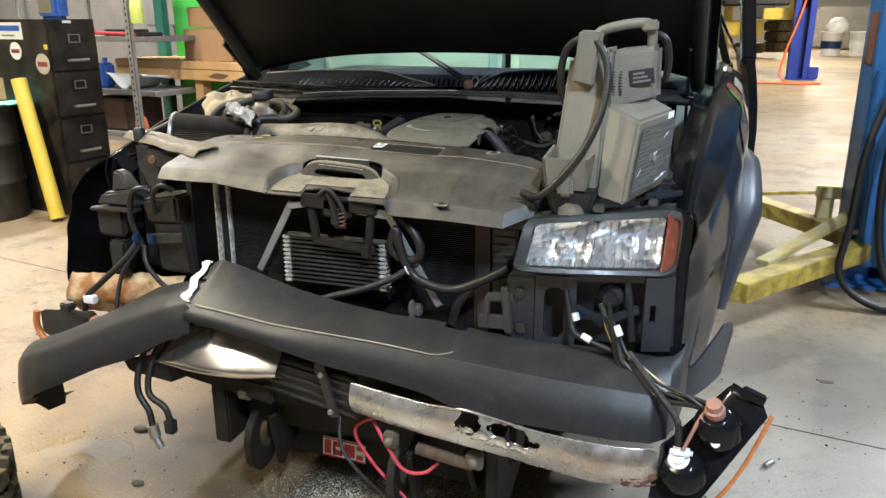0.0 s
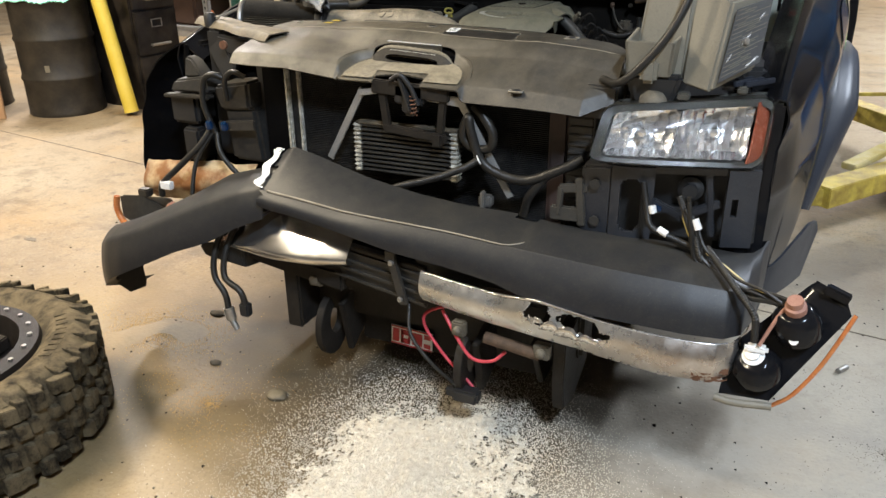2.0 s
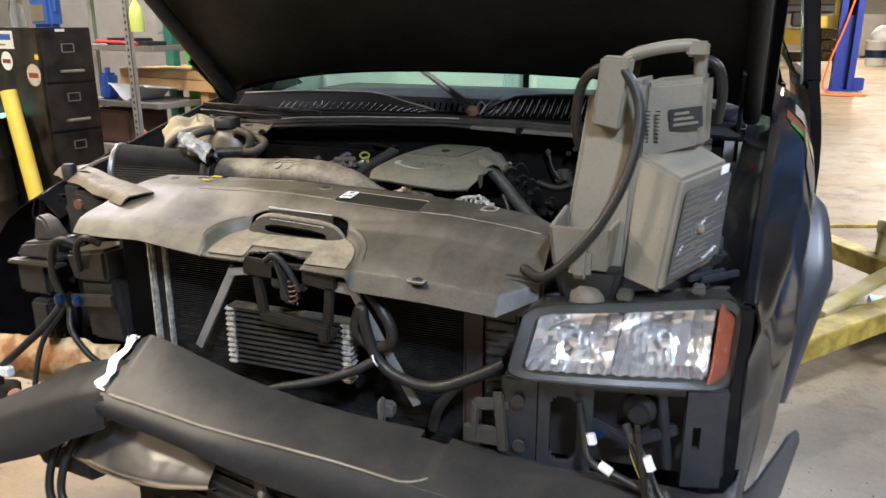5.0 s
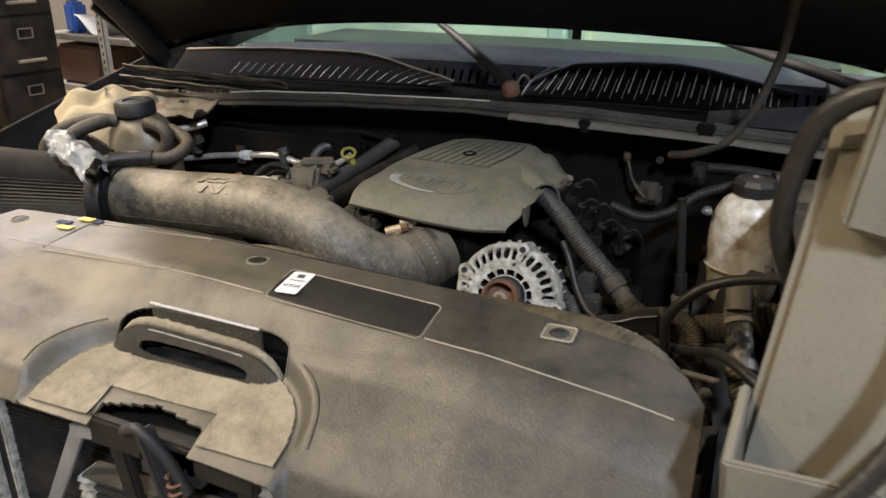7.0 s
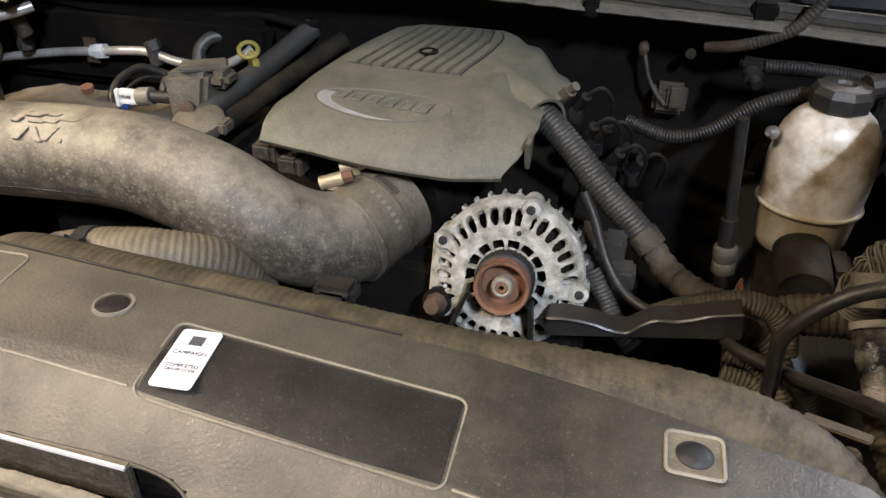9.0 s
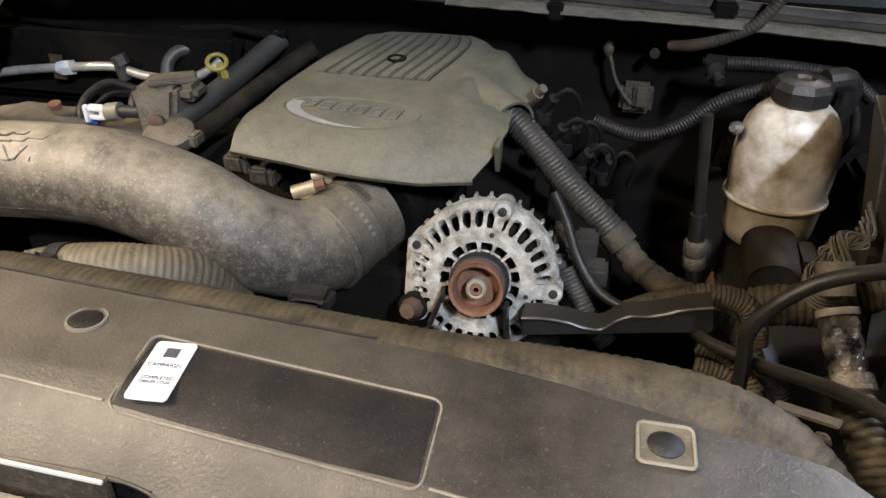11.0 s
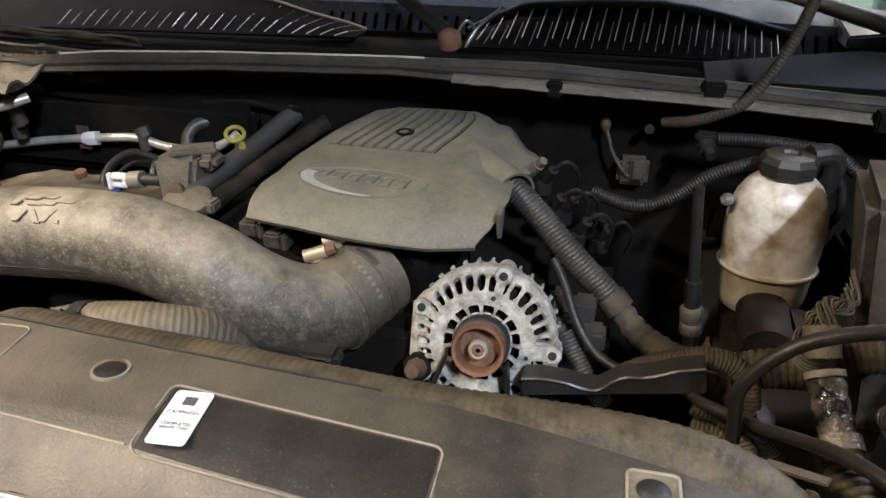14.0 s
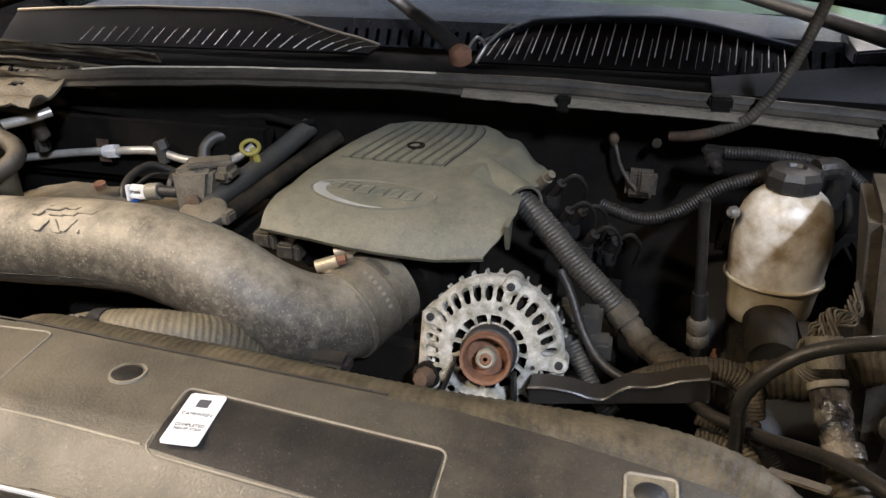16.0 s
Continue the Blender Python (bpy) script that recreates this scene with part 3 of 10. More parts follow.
def bar(p, q, w, h, bevel=0.0, up=(0, 0, 1)):
    """A straight flat bar from p to q, w wide across and h thick."""
    p, q = V(p), V(q)
    d = (q - p).normalized()
    side = d.cross(V(up)).normalized()
    n = side.cross(d)
    return hexa([p + side * w / 2 + n * h / 2, p - side * w / 2 + n * h / 2, q - side * w / 2 + n * h / 2, q + side * w / 2 + n * h / 2],
                [p + side * w / 2 - n * h / 2, p - side * w / 2 - n * h / 2, q - side * w / 2 - n * h / 2, q + side * w / 2 - n * h / 2], bevel)


def lettering(name, text, size, m, material, parent):
    """Raised lettering in the built-in font, as a mesh."""
    cu = bpy.data.curves.new(name, "FONT")
    cu.body, cu.size, cu.extrude, cu.align_x, cu.align_y = text, size, 0.0002, "CENTER", "CENTER"
    tmp = bpy.data.objects.new(name, cu)
    scene.collection.objects.link(tmp)
    me = bpy.data.meshes.new_from_object(tmp.evaluated_get(bpy.context.evaluated_depsgraph_get()))
    bpy.data.objects.remove(tmp)
    bm = bmesh.new()
    bm.from_mesh(me)
    bm.transform(m)
    return link(name, bm, material, parent)

# ---- structure ----
CX = -0.768  # middle of the truck
SHOP = Matrix.Translation((-3.0, 5.0, 0)) @ Matrix.Rotation(radians(-9), 4, "Z") @ Matrix.Translation((3.0, -5.0, 0))


def shop(bm):
    return moved(bm, SHOP)


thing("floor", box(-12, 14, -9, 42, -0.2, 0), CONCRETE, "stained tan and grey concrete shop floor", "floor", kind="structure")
thing("ceiling", box(-12, 14, -9, 42, 4.7, 4.9), CEILING, "pale painted shop ceiling", "ceiling", kind="structure")
thing("wall_south", box(-12, 14, -9.2, -9, 0, 4.7), WALL, "pale painted shop wall", "wall", kind="structure")
thing("wall_north", box(-12, 14, 42, 42.2, 0, 4.7), WALL, "pale painted shop wall", "wall", kind="structure")
thing("wall_west", box(-12.2, -12, -9, 42, 0, 4.7), WALL, "pale painted shop wall", "wall", kind="structure")
thing("wall_east", box(14, 14.2, -9, 42, 0, 4.7), WALL, "pale painted shop wall", "wall", kind="structure")
thing("wall_bench", shop(box(-9, -0.8, 6.7, 6.85, 0, 4.7)), BOARD, "grey partition wall behind the workbench", "wall", kind="structure")

# Added panel, visible only through the glass, that lightens the windscreen.
thing("pale_backing", shop(box(-2.5, -0.75, 6.55, 6.65, 0, 4.7)), PALE, "added pale panel that brightens the windscreen view", "wall", kind="structure")

# ---- pickup truck ----
truck = base("pickup_truck", (CX, 3.0, 0.3), "black pickup truck with smashed front end and raised hood", "pickup truck")


# front plastic cover over the radiator
FRONT = [(-1.262, 1.845, 0.012, 0.995, 2.055, 0.20), (-1.2, 1.842, 0.012, 0.998, 2.050, 0.22), (-1.1, 1.857, 0.012, 1.002, 2.045, 0.28), (-0.95, 1.864, 0.012, 1.008, 2.038, 0.42), (-0.85, 1.862, 0.012, 1.010, 2.035, 0.50), (-0.7, 1.858, 0.012, 1.007, 2.026, 0.58), (-0.55, 1.848, 0.012, 1.005, 2.010, 0.62), (-0.41, 1.834, 0.010, 0.999, 1.988, 0.64), (-0.33, 1.830, 0.010, 0.993, 1.980, 0.64), (-0.27, 1.875, 0.012, 0.985, 1.975, 0.64)]  # x: front edge y, droop, crease height, crease y, slope in front


def cover_z(x, y):
    """Height of the radiator cover: flat behind a crease, sloping and rolling down in front, with a scooped middle."""
    y0, droop, z, yc, slope = lerp_table(FRONT, x)
    z += 0.05 * (y - yc) if y > yc else -slope * (yc - y) * min(1, 0.6 + (yc - y) * 8)
    near = max(0.0, min(1.0, (0.32 - abs(x + 0.79)) / 0.13))
    z -= near * lerp_table([(1.91, 0.004), (1.97, 0.014), (1.99, 0.014), (2.02, 0.006), (2.045, 0.0)], max(1.91, min(2.045, y)))[0]
    t = (y - y0) / 0.05
    if t < 1:
        z -= droop * (1 - max(t, 0)) ** 2.0
    d = scoop_d(x, y)
    if d < 1:
        b = min(1, (1 - d) / 0.10)
        b = b * b * (3 - 2 * b)
        z += (scoop_floor_z(y) - z) * b
    return z


def scoop_floor_z(y):
    return 0.910 + 0.32 * (y - 1.86)


SX = -0.787  # middle of the scoop


def scoop_d(x, y):
    return (abs((x - SX) / 0.176) ** 2.6 + abs((y - 1.875) / 0.116) ** 2.6) ** (1 / 2.6)


def cover_at(u, v):
    x = -1.262 + 0.995 * u
    y0 = lerp_table(FRONT, x)[0]
    y1 = lerp_table([(-1.262, 2.09), (-1.245, 2.14), (-1.15, 2.138), (-0.91, 2.128), (-0.83, 2.121), (-0.71, 2.115), (-0.55, 2.106), (-0.47, 2.096), (-0.394, 2.082), (-0.32, 2.07), (-0.286, 2.045), (-0.267, 2.01)], x)[0]
    y = y0 + (y1 - y0) * v
    return (x, y, cover_z(x, y) - (0.012 if scoop_d(x, y) > 0.95 else 0.004) * max(0, 1 - v * 12))


def cover_keep(u, v):
    x, y, _ = cover_at(u, v)
    slot = abs((x + 0.79) / 0.112) ** 5 + abs((y - 1.955) / 0.040) ** 5 < 1
    latch = -0.855 < x < -0.725 and y < 1.900 - 0.2 * abs(x + 0.79)
    return not slot and not latch


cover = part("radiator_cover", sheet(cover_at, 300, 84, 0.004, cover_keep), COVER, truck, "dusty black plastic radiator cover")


part("rear_lip", tube([V(cover_at(0.25 + 0.42 * k / 60, 1.0)) + V((0, 0.002, 0.0005)) for k in range(61)], 0.0011, 8, 1), PLUG, cover, "black rear lip of the cover")


def on_cover(pts, r, lift=0.0005, n=4):
    return tube([(x, y, cover_z(x, y) + lift) for x, y in pts], r, 6, n, smooth=False)


def turned(pts):
    """The printed field runs parallel to the cover's rear edge, a little askew to the truck."""
    return [(x, y - 0.092 * (x + 0.64)) for x, y in pts]


def rounded(x0, x1, y0, y1, r, slant=0.0, k=4):
    out = []
    for cx, cy, a0 in ((x1 - r, y1 - r, 0), (x0 + r, y1 - r, 90), (x0 + r, y0 + r, 180), (x1 - r, y0 + r, 270)):
        for i in range(k + 1):
            a = radians(a0 + 90 * i / k)
            out.append((cx + r * math.cos(a) + slant * (cy + r * math.sin(a) - y0), cy + r * math.sin(a)))
    return [*out, out[0]]


part("panel_outline", on_cover(turned(rounded(-0.738, -0.541, 2.015, 2.075, 0.007)), 0.0009), PALE_DUST, cover, "raised dusty border line")
part("panel_outline", on_cover(rounded(-1.085, -0.878, 2.034, 2.120, 0.007), 0.0009), PALE_DUST, cover, "raised dusty border line")
def field_at(u, v):
    x = -0.735 + 0.191 * u
    y = 2.018 + 0.054 * v - 0.092 * (x + 0.64)
    return (x, y, cover_z(x, y) + 0.0008)


part("panel_face", sheet(field_at, 30, 8, 0.0006), CLEAN, cover, "cleaner black field inside the border")
for x0, x1 in ((-1.24, -0.742), (-0.537, -0.29)):
    part("crease", on_cover([(x0 + (x1 - x0) * i / 12, lerp_table(FRONT, x0 + (x1 - x0) * i / 12)[3]) for i in range(13)], 0.0011, -0.0002), PALE_DUST, cover, "pale dusty crease line")
STK = Matrix.Translation((-0.716, 2.0535, cover_z(-0.716, 2.0535) + 0.0012)) @ Matrix.Rotation(radians(3), 4, "X") @ Matrix.Rotation(radians(4), 4, "Z")
sticker = part("sticker", moved(prism(rounded(-0.0135, 0.0135, -0.025, 0.025, 0.003)[:-1], 0, 0.0008, "z"), STK), WHITE, cover, "white printed campaign sticker")
part("logo_square", moved(box(-0.0045, 0.0045, 0.011, 0.019, 0.0008, 0.0012), STK), INK, sticker)
lettering("campaign_text", "CAMPAIGN", 0.0044, STK @ Matrix.Translation((0, 0.004, 0.001)), INK, sticker)
lettering("dealer_text", "DEALER CODE", 0.0030, STK @ Matrix.Translation((0, -0.0105, 0.001)), INK, sticker)
lettering("completed_text", "COMPLETED", 0.0038, STK @ Matrix.Translation((0, -0.007, 0.001)), INK, sticker)
part("yellow_sticker", moved(box(-0.012, 0.012, -0.006, 0.006, 0, 0.001), Matrix.Translation((-1.10, 2.128, cover_z(-1.10, 2.128) + 0.0015))), YELLOW, cover, "faded yellow and blue sticker")
part("yellow_sticker", moved(box(-0.012, 0.012, -0.006, 0.006, 0, 0.001), Matrix.Translation((-1.108, 2.097, cover_z(-1.108, 2.097) + 0.0015))), YELLOW, cover, "faded yellow and blue sticker")
part("blue_sticker", moved(box(-0.012, 0.012, -0.005, 0.005, 0, 0.001), Matrix.Translation((-1.125, 2.112, cover_z(-1.125, 2.112) + 0.0015))), LIVERY_BLUE, cover)
part("blue_sticker", moved(box(-0.006, 0.006, -0.006, 0.006, 0, 0.001), Matrix.Translation((-1.075, 2.124, cover_z(-1.075, 2.124) + 0.0015))), LIVERY_BLUE, cover)


def cover_clip(x, y, square):
    z = cover_z(x, y)
    if square:
        c = part("clip_seat", prism([(x + a, y + b) for a, b in rounded(-0.0165, 0.0165, -0.0165, 0.0165, 0.004)[:-1]], z - 0.002, z + 0.0012, "z"), STRAP_DUST, cover, "dusty square clip seat")
        part("seat_border", tube([(x + a, y + b, z + 0.0013) for a, b in rounded(-0.0155, 0.0155, -0.0155, 0.0155, 0.004)], 0.0012, 6, smooth=False), PALE_DUST, c, "pale worn border")
    else:
        c = part("clip_seat", lathe([(0.0140, 0), (0.0138, 0.0022), (0.0120, 0.0022), (0.0115, 0.0)], (x, y, z - 0.001), (0, 0.05, 1), 24, False), PALE_DUST, cover, "dusty round clip seat")
    h = 1.0 if square else 0.5
    part("push_clip", lathe([(0.0, 0.0045 * h), (0.006, 0.0045 * h), (0.0085, 0.003 * h), (0.0105, 0.0015 * h), (0.0105, -0.002)], (x, y, z), (0, 0.05, 1), 20), BLACK if square else PLUG, c, "black push clip" if square else "dusty push clip")


cover_clip(-0.790, 2.088, False)
cover_clip(-0.413, 2.062, True)
cover_clip(-0.484, 1.863, True)
cover_clip(-1.205, 2.11, False)

# the latch slot: well with its shade in the colour, dusty strap across it, bright edge strips, ridge round the scoop
sx, sy = -0.79, 1.958
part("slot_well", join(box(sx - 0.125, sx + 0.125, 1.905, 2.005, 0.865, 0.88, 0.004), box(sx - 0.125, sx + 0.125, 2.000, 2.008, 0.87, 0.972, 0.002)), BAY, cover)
def strap_at(u, v):
    """Arched strap: a sloping face with a rolled, dust-covered top that bends down at both ends."""
    x = sx + 0.107 * (2 * u - 1)
    k = abs(2 * u - 1) ** 6
    tilt = -0.006 * (2 * u - 1)
    if v < 0.7:
        t = v / 0.7
        return (x, 1.946 + 0.022 * t - 0.004 * k, 0.919 + 0.048 * t * (1 - 0.5 * k) + tilt)
    a = math.pi * (v - 0.7) / 0.3
    return (x, 1.968 + 0.008 * (1 - math.cos(a)) * 0.9 - 0.004 * k, 0.919 + (0.048 + 0.007 * math.sin(a)) * (1 - 0.5 * k) - 0.022 * max(0.0, -math.cos(a)) + tilt)


def strap_face_keep(u, v):
    return abs((2 * u - 1) / 0.66) ** 4 + abs((v - 0.40) / 0.115) ** 3 > 1


strap = part("strap", sheet(lambda u, v: strap_at(u, 0.72 * v), 240, 110, 0.004, lambda u, v: strap_face_keep(u, 0.72 * v)), RAIL, cover, "dusty plastic strap with a pill-shaped hole across the latch slot")
part("strap_top", sheet(lambda u, v: V(strap_at(u, 0.66 + 0.34 * v)) + V((0, 0, 0.001 + 0.0014 * noise.noise((u * 26, v * 5, 3)))), 120, 16, 0.004), SCOOP, strap, "tan dust caked on the rolled top of the strap")
part("bright_strip", tube([V(strap_at(0.5 - 0.29 + 0.58 * k / 16, 0.655)) + V((0, -0.003, 0.001)) for k in range(17)], 0.0011, 8), ALU, strap, "bare bright edge along the strap")
support = part("support_edge", join(box(-0.871, -0.723, 1.9905, 1.9955, 0.940, 0.980, 0.001)), STRAP_DUST, cover, "dusty sheet metal edge behind the slot")
# White colour puts the reflection on this dark strip.
part("bright_strip", bar((-0.871, 1.9900, 0.985), (-0.723, 1.9885, 0.981), 0.0020, 0.0022, 0), PALE_METAL_GLINT, support, "metal edge with its white reflection in the colour")


def scoop_floor_keep(u, v):
    x, y, _ = scoop_floor_at(u, v)
    slot = abs((x + 0.79) / 0.108) ** 5 + abs((y - 1.972) / 0.025) ** 5 < 1
    return scoop_d(x, y) < 0.88 and not slot and not (-0.858 < x < -0.722 and y < 1.904)


def scoop_floor_at(u, v):
    y = 1.868 + 0.130 * v
    return (SX + 0.165 * (2 * u - 1), y, scoop_floor_z(y) + 0.0025 + 0.001 * noise.noise((u * 20, v * 12, 1)))


part("scoop_floor", sheet(scoop_floor_at, 130, 56, 0.001, scoop_floor_keep), SCOOP, cover, "tan dust lying in the latch scoop")
def slot_edge(a):
    c, d = math.cos(a), math.sin(a)
    r = 1.0 / (abs(c) ** 5 + abs(d) ** 5) ** 0.2
    x, y = -0.79 + 0.112 * r * c, 1.955 + 0.040 * r * d
    return (x, y, cover_z(x, y + 0.002 * d) - 0.0015)


part("slot_rim", tube([slot_edge(radians(-8 + 196 * k / 70)) for k in range(71)], 0.0012, 8, smooth=False), COVER, cover, "rounded rim of the latch slot")

def ridge(a):
    c, d = math.cos(a), math.sin(a)
    r = 1.02 / (abs(c) ** 2.6 + abs(d) ** 2.6) ** (1 / 2.6)
    x, y = SX + 0.176 * r * c, 1.875 + 0.116 * r * d
    return (x, y, cover_z(x, y) + 0.0002)


for a0 in (8, 132):
    part("scoop_ridge", tube([ridge(radians(a0 + 40 * k / 16)) for k in range(17)], 0.0014, 6, smooth=False), COVER, cover, "pale ridge round the latch scoop")

# hood latch, braces, bracket
latch = part("hood_latch", join(box(-0.80, -0.72, 1.868, 1.895, 0.855, 0.905, 0.006), box(-0.775, -0.735, 1.855, 1.885, 0.83, 0.89, 0.01), bar((-0.775, 1.86, 0.925), (-0.745, 1.855, 0.845), 0.02, 0.012, 0.003), tube([(-0.80, 1.86, 0.915), (-0.77, 1.85, 0.93), (-0.745, 1.855, 0.90), (-0.73, 1.86, 0.86)], 0.006)), BLACK, truck, "greasy black hood latch")
part("spring", tube([(-0.74 + 0.008 * math.cos(a), 1.856 + 0.008 * math.sin(a), 0.835 + 0.0016 * a) for a in (0.5 * k for k in range(60))], 0.0016, 6, 1), RUST, latch, "rusty latch spring")
part("latch_bracket", join(bar((-0.838, 1.88, 0.90), (-0.826, 1.885, 0.785), 0.022, 0.012, 0.003, (0, 1, 0)), bar((-0.672, 1.88, 0.875), (-0.685, 1.885, 0.775), 0.02, 0.012, 0.003, (0, 1, 0)), bar((-0.835, 1.883, 0.79), (-0.665, 1.883, 0.775), 0.022, 0.012, 0.003, (0, 1, 0)), bar((-0.86, 1.875, 0.895), (-0.655, 1.875, 0.885), 0.035, 0.014, 0.003, (0, 1, 0)), box(-0.70, -0.675, 1.87, 1.89, 0.755, 0.79, 0.004)), FRAME_BLACK, truck, "black pressed steel latch bracket")
part("brace", join(bar((-0.895, 1.89, 0.882), (-1.012, 1.905, 0.685), 0.018, 0.006, 0.001, (0, 1, 0)), bar((-0.905, 1.885, 0.872), (-0.83, 1.88, 0.886), 0.016, 0.006, 0.001, (0, 1, 0))), STRAP, truck, "grey steel diagonal brace")
part("brace", join(bar((-0.63, 1.89, 0.866), (-0.505, 1.905, 0.64), 0.018, 0.006, 0.001, (0, 1, 0)), bar((-0.715, 1.882, 0.878), (-0.615, 1.885, 0.868), 0.022, 0.008, 0.001, (0, 1, 0))), STRAP, truck, "grey steel diagonal brace")

# radiator
rad = part("radiator", box(-1.13, -0.43, 1.975, 2.0, 0.52, 0.93), CORE, truck, "black radiator core with fine horizontal fins")
for k in range(80):
    part("cooling_fin", box(-1.128, -0.432, 1.969 + 0.0006 * math.sin(k * 2.1), 1.976, 0.53 + 0.0050 * k, 0.5325 + 0.0050 * k), CORE, rad)
part("side_tank", box(-0.43, -0.378, 1.95, 2.02, 0.52, 0.90, 0.01), CORE_BROWN, rad, "dark brown radiator side tank")
part("side_tank", join(box(-1.176, -1.163, 1.955, 2.02, 0.50, 0.935, 0.004), box(-1.139, -1.130, 1.960, 2.0, 0.50, 0.935, 0.003)), ALU, rad, "bright aluminium radiator side tank")
part("tank_gap", box(-1.163, -1.139, 1.968, 2.02, 0.50, 0.935), CORE, rad)
part("core_support", join(box(-1.26, -1.178, 1.97, 2.05, 0.50, 0.93, 0.008), box(-1.3, -0.3, 1.99, 2.09, 0.925, 0.955, 0.006), box(-1.3, -0.3, 1.93, 2.03, 0.46, 0.53, 0.008)), COWL, truck, "black steel radiator support")
part("condenser_bracket", join(box(-0.376, -0.315, 1.93, 1.99, 0.60, 0.93, 0.005), *[box(-0.374, -0.318, 1.924, 1.932, z, z + 0.008, 0.002) for z in (0.62 + 0.02 * k for k in range(15))]), PLASTIC, truck, "ribbed black radiator end bracket")
cool = part("oil_cooler", box(-0.92, -0.66, 1.918, 1.93, 0.655, 0.79), CORE, truck, "small finned oil cooler")
for k in range(11):
    part("cooler_tube", box(-0.925, -0.652, 1.905, 1.93, 0.662 + 0.0118 * k, 0.668 + 0.0118 * k, 0.002), FIN, cool)
    for x in (-0.926, -0.655):
        part("cooler_end", box(x - 0.012, x + 0.012, 1.900, 1.934, 0.660 + 0.0118 * k, 0.670 + 0.0118 * k, 0.004), ALU, cool, "bright crimped cooler end")
part("cooler_top", box(-0.93, -0.645, 1.902, 1.932, 0.786, 0.792, 0.002), DIRTY_HOSE, cool)
part("cooler_hose", tube([(-0.60, 1.90, 0.86), (-0.57, 1.885, 0.84), (-0.545, 1.88, 0.80), (-0.555, 1.885, 0.765), (-0.60, 1.89, 0.76), (-0.625, 1.89, 0.79), (-0.61, 1.885, 0.835), (-0.60, 1.88, 0.80), (-0.575, 1.88, 0.735), (-0.53, 1.88, 0.705), (-0.46, 1.885, 0.695), (-0.38, 1.89, 0.73), (-0.33, 1.9, 0.76)], 0.0115, 10), RUBBER, truck, "black rubber cooler hose")
part("cooler_hose", tube([(-0.33, 1.91, 0.745), (-0.40, 1.895, 0.72), (-0.45, 1.89, 0.66), (-0.47, 1.90, 0.60)], 0.011, 10), RUBBER, truck, "black rubber cooler hose")
part("corrugated_loom", tube([(-0.58, 1.875, 0.735), (-0.62, 1.87, 0.71), (-0.70, 1.865, 0.675), (-0.79, 1.865, 0.645), (-0.86, 1.88, 0.61)], 0.0095, 10, ribs=0.0012), RUBBER, truck, "corrugated black wiring loom")
part("cable_tie", torus((-0.578, 1.876, 0.737), (1, 0.3, 0.5), 0.0125, 0.002), WHITE, truck, "white cable tie")
part("hose_fitting", join(box(-0.58, -0.545, 1.875, 1.90, 0.615, 0.645, 0.005), box(-0.57, -0.56, 1.86, 1.88, 0.60, 0.66, 0.003)), STEEL, truck, "small metal hose fitting")

# ---- bumper ----
BT = [  # x: top rear y, z; crease y, z; bottom y, z
    (-1.135, 1.85, 0.70, 1.735, 0.640, 1.715, 0.600),
    (-1.09, 1.852, 0.722, 1.732, 0.634, 1.712, 0.592),
    (-1.03, 1.852, 0.711, 1.730, 0.630, 1.708, 0.588),
    (-0.88, 1.852, 0.670, 1.726, 0.615, 1.700, 0.568),
    (-0.72, 1.850, 0.640, 1.722, 0.610, 1.694, 0.540),
    (-0.60, 1.850, 0.625, 1.718, 0.605, 1.690, 0.528),
    (-0.46, 1.850, 0.621, 1.712, 0.597, 1.680, 0.512),
    (-0.37, 1.850, 0.612, 1.708, 0.594, 1.672, 0.488),
    (-0.20, 1.850, 0.606, 1.700, 0.588, 1.662, 0.490),
    (-0.05, 1.852, 0.603, 1.700, 0.582, 1.660, 0.487),
    (0.03, 1.856, 0.598, 1.706, 0.576, 1.668, 0.486),
    (0.062, 1.875, 0.596, 1.735, 0.568, 1.700, 0.484),
    (0.082, 1.93, 0.594, 1.80, 0.560, 1.775, 0.482),
    (0.095, 2.02, 0.590, 1.93, 0.560, 1.92, 0.468),
    (0.10, 2.10, 0.590, 2.05, 0.560, 2.05, 0.468),
]
PROFILE = [(0.0, -0.35), (0.0, 0.0), (0.35, 0.006), (0.75, 0.008), (0.96, 0.006), (1.0, 0.0), (1.05, 0.0), (1.35, 0.0), (1.65, 0.0), (1.93, 0.0), (2.0, 0.0), (2.12, 0.0)]


def bumper_at(u, v):
    x = lerp_table([(i / (len(BT) - 1), r[0]) for i, r in enumerate(BT)], u)[0]
    ty, tz, cy, cz, by, bz = lerp_table(BT, x)
    k = v * (len(PROFILE) - 1)
    i = min(int(k), len(PROFILE) - 2)
    s = PROFILE[i][0] + (PROFILE[i + 1][0] - PROFILE[i][0]) * (k - i)
    if s <= 1:
        y, z = ty + (cy - ty) * s, tz + (cz - tz) * s + (0.005 if x < -0.42 else 0.010) * math.sin(math.pi * min(1, s))
        if v < 1 / (len(PROFILE) - 1):
            z -= 0.022 * (1 - v * (len(PROFILE) - 1))
    elif s <= 2:
        t = s - 1
        y, z = cy + (by - cy) * t - 0.010 * math.sin(math.pi * t), cz + (bz - cz) * t
    else:
        y, z = by + 0.05 * (s - 2) / 0.12, bz
    dent = 0.012 * noise.noise((x * 3.1, y * 3, 0.3))
    return (x, y + dent * 0.5, z + dent * 0.4)


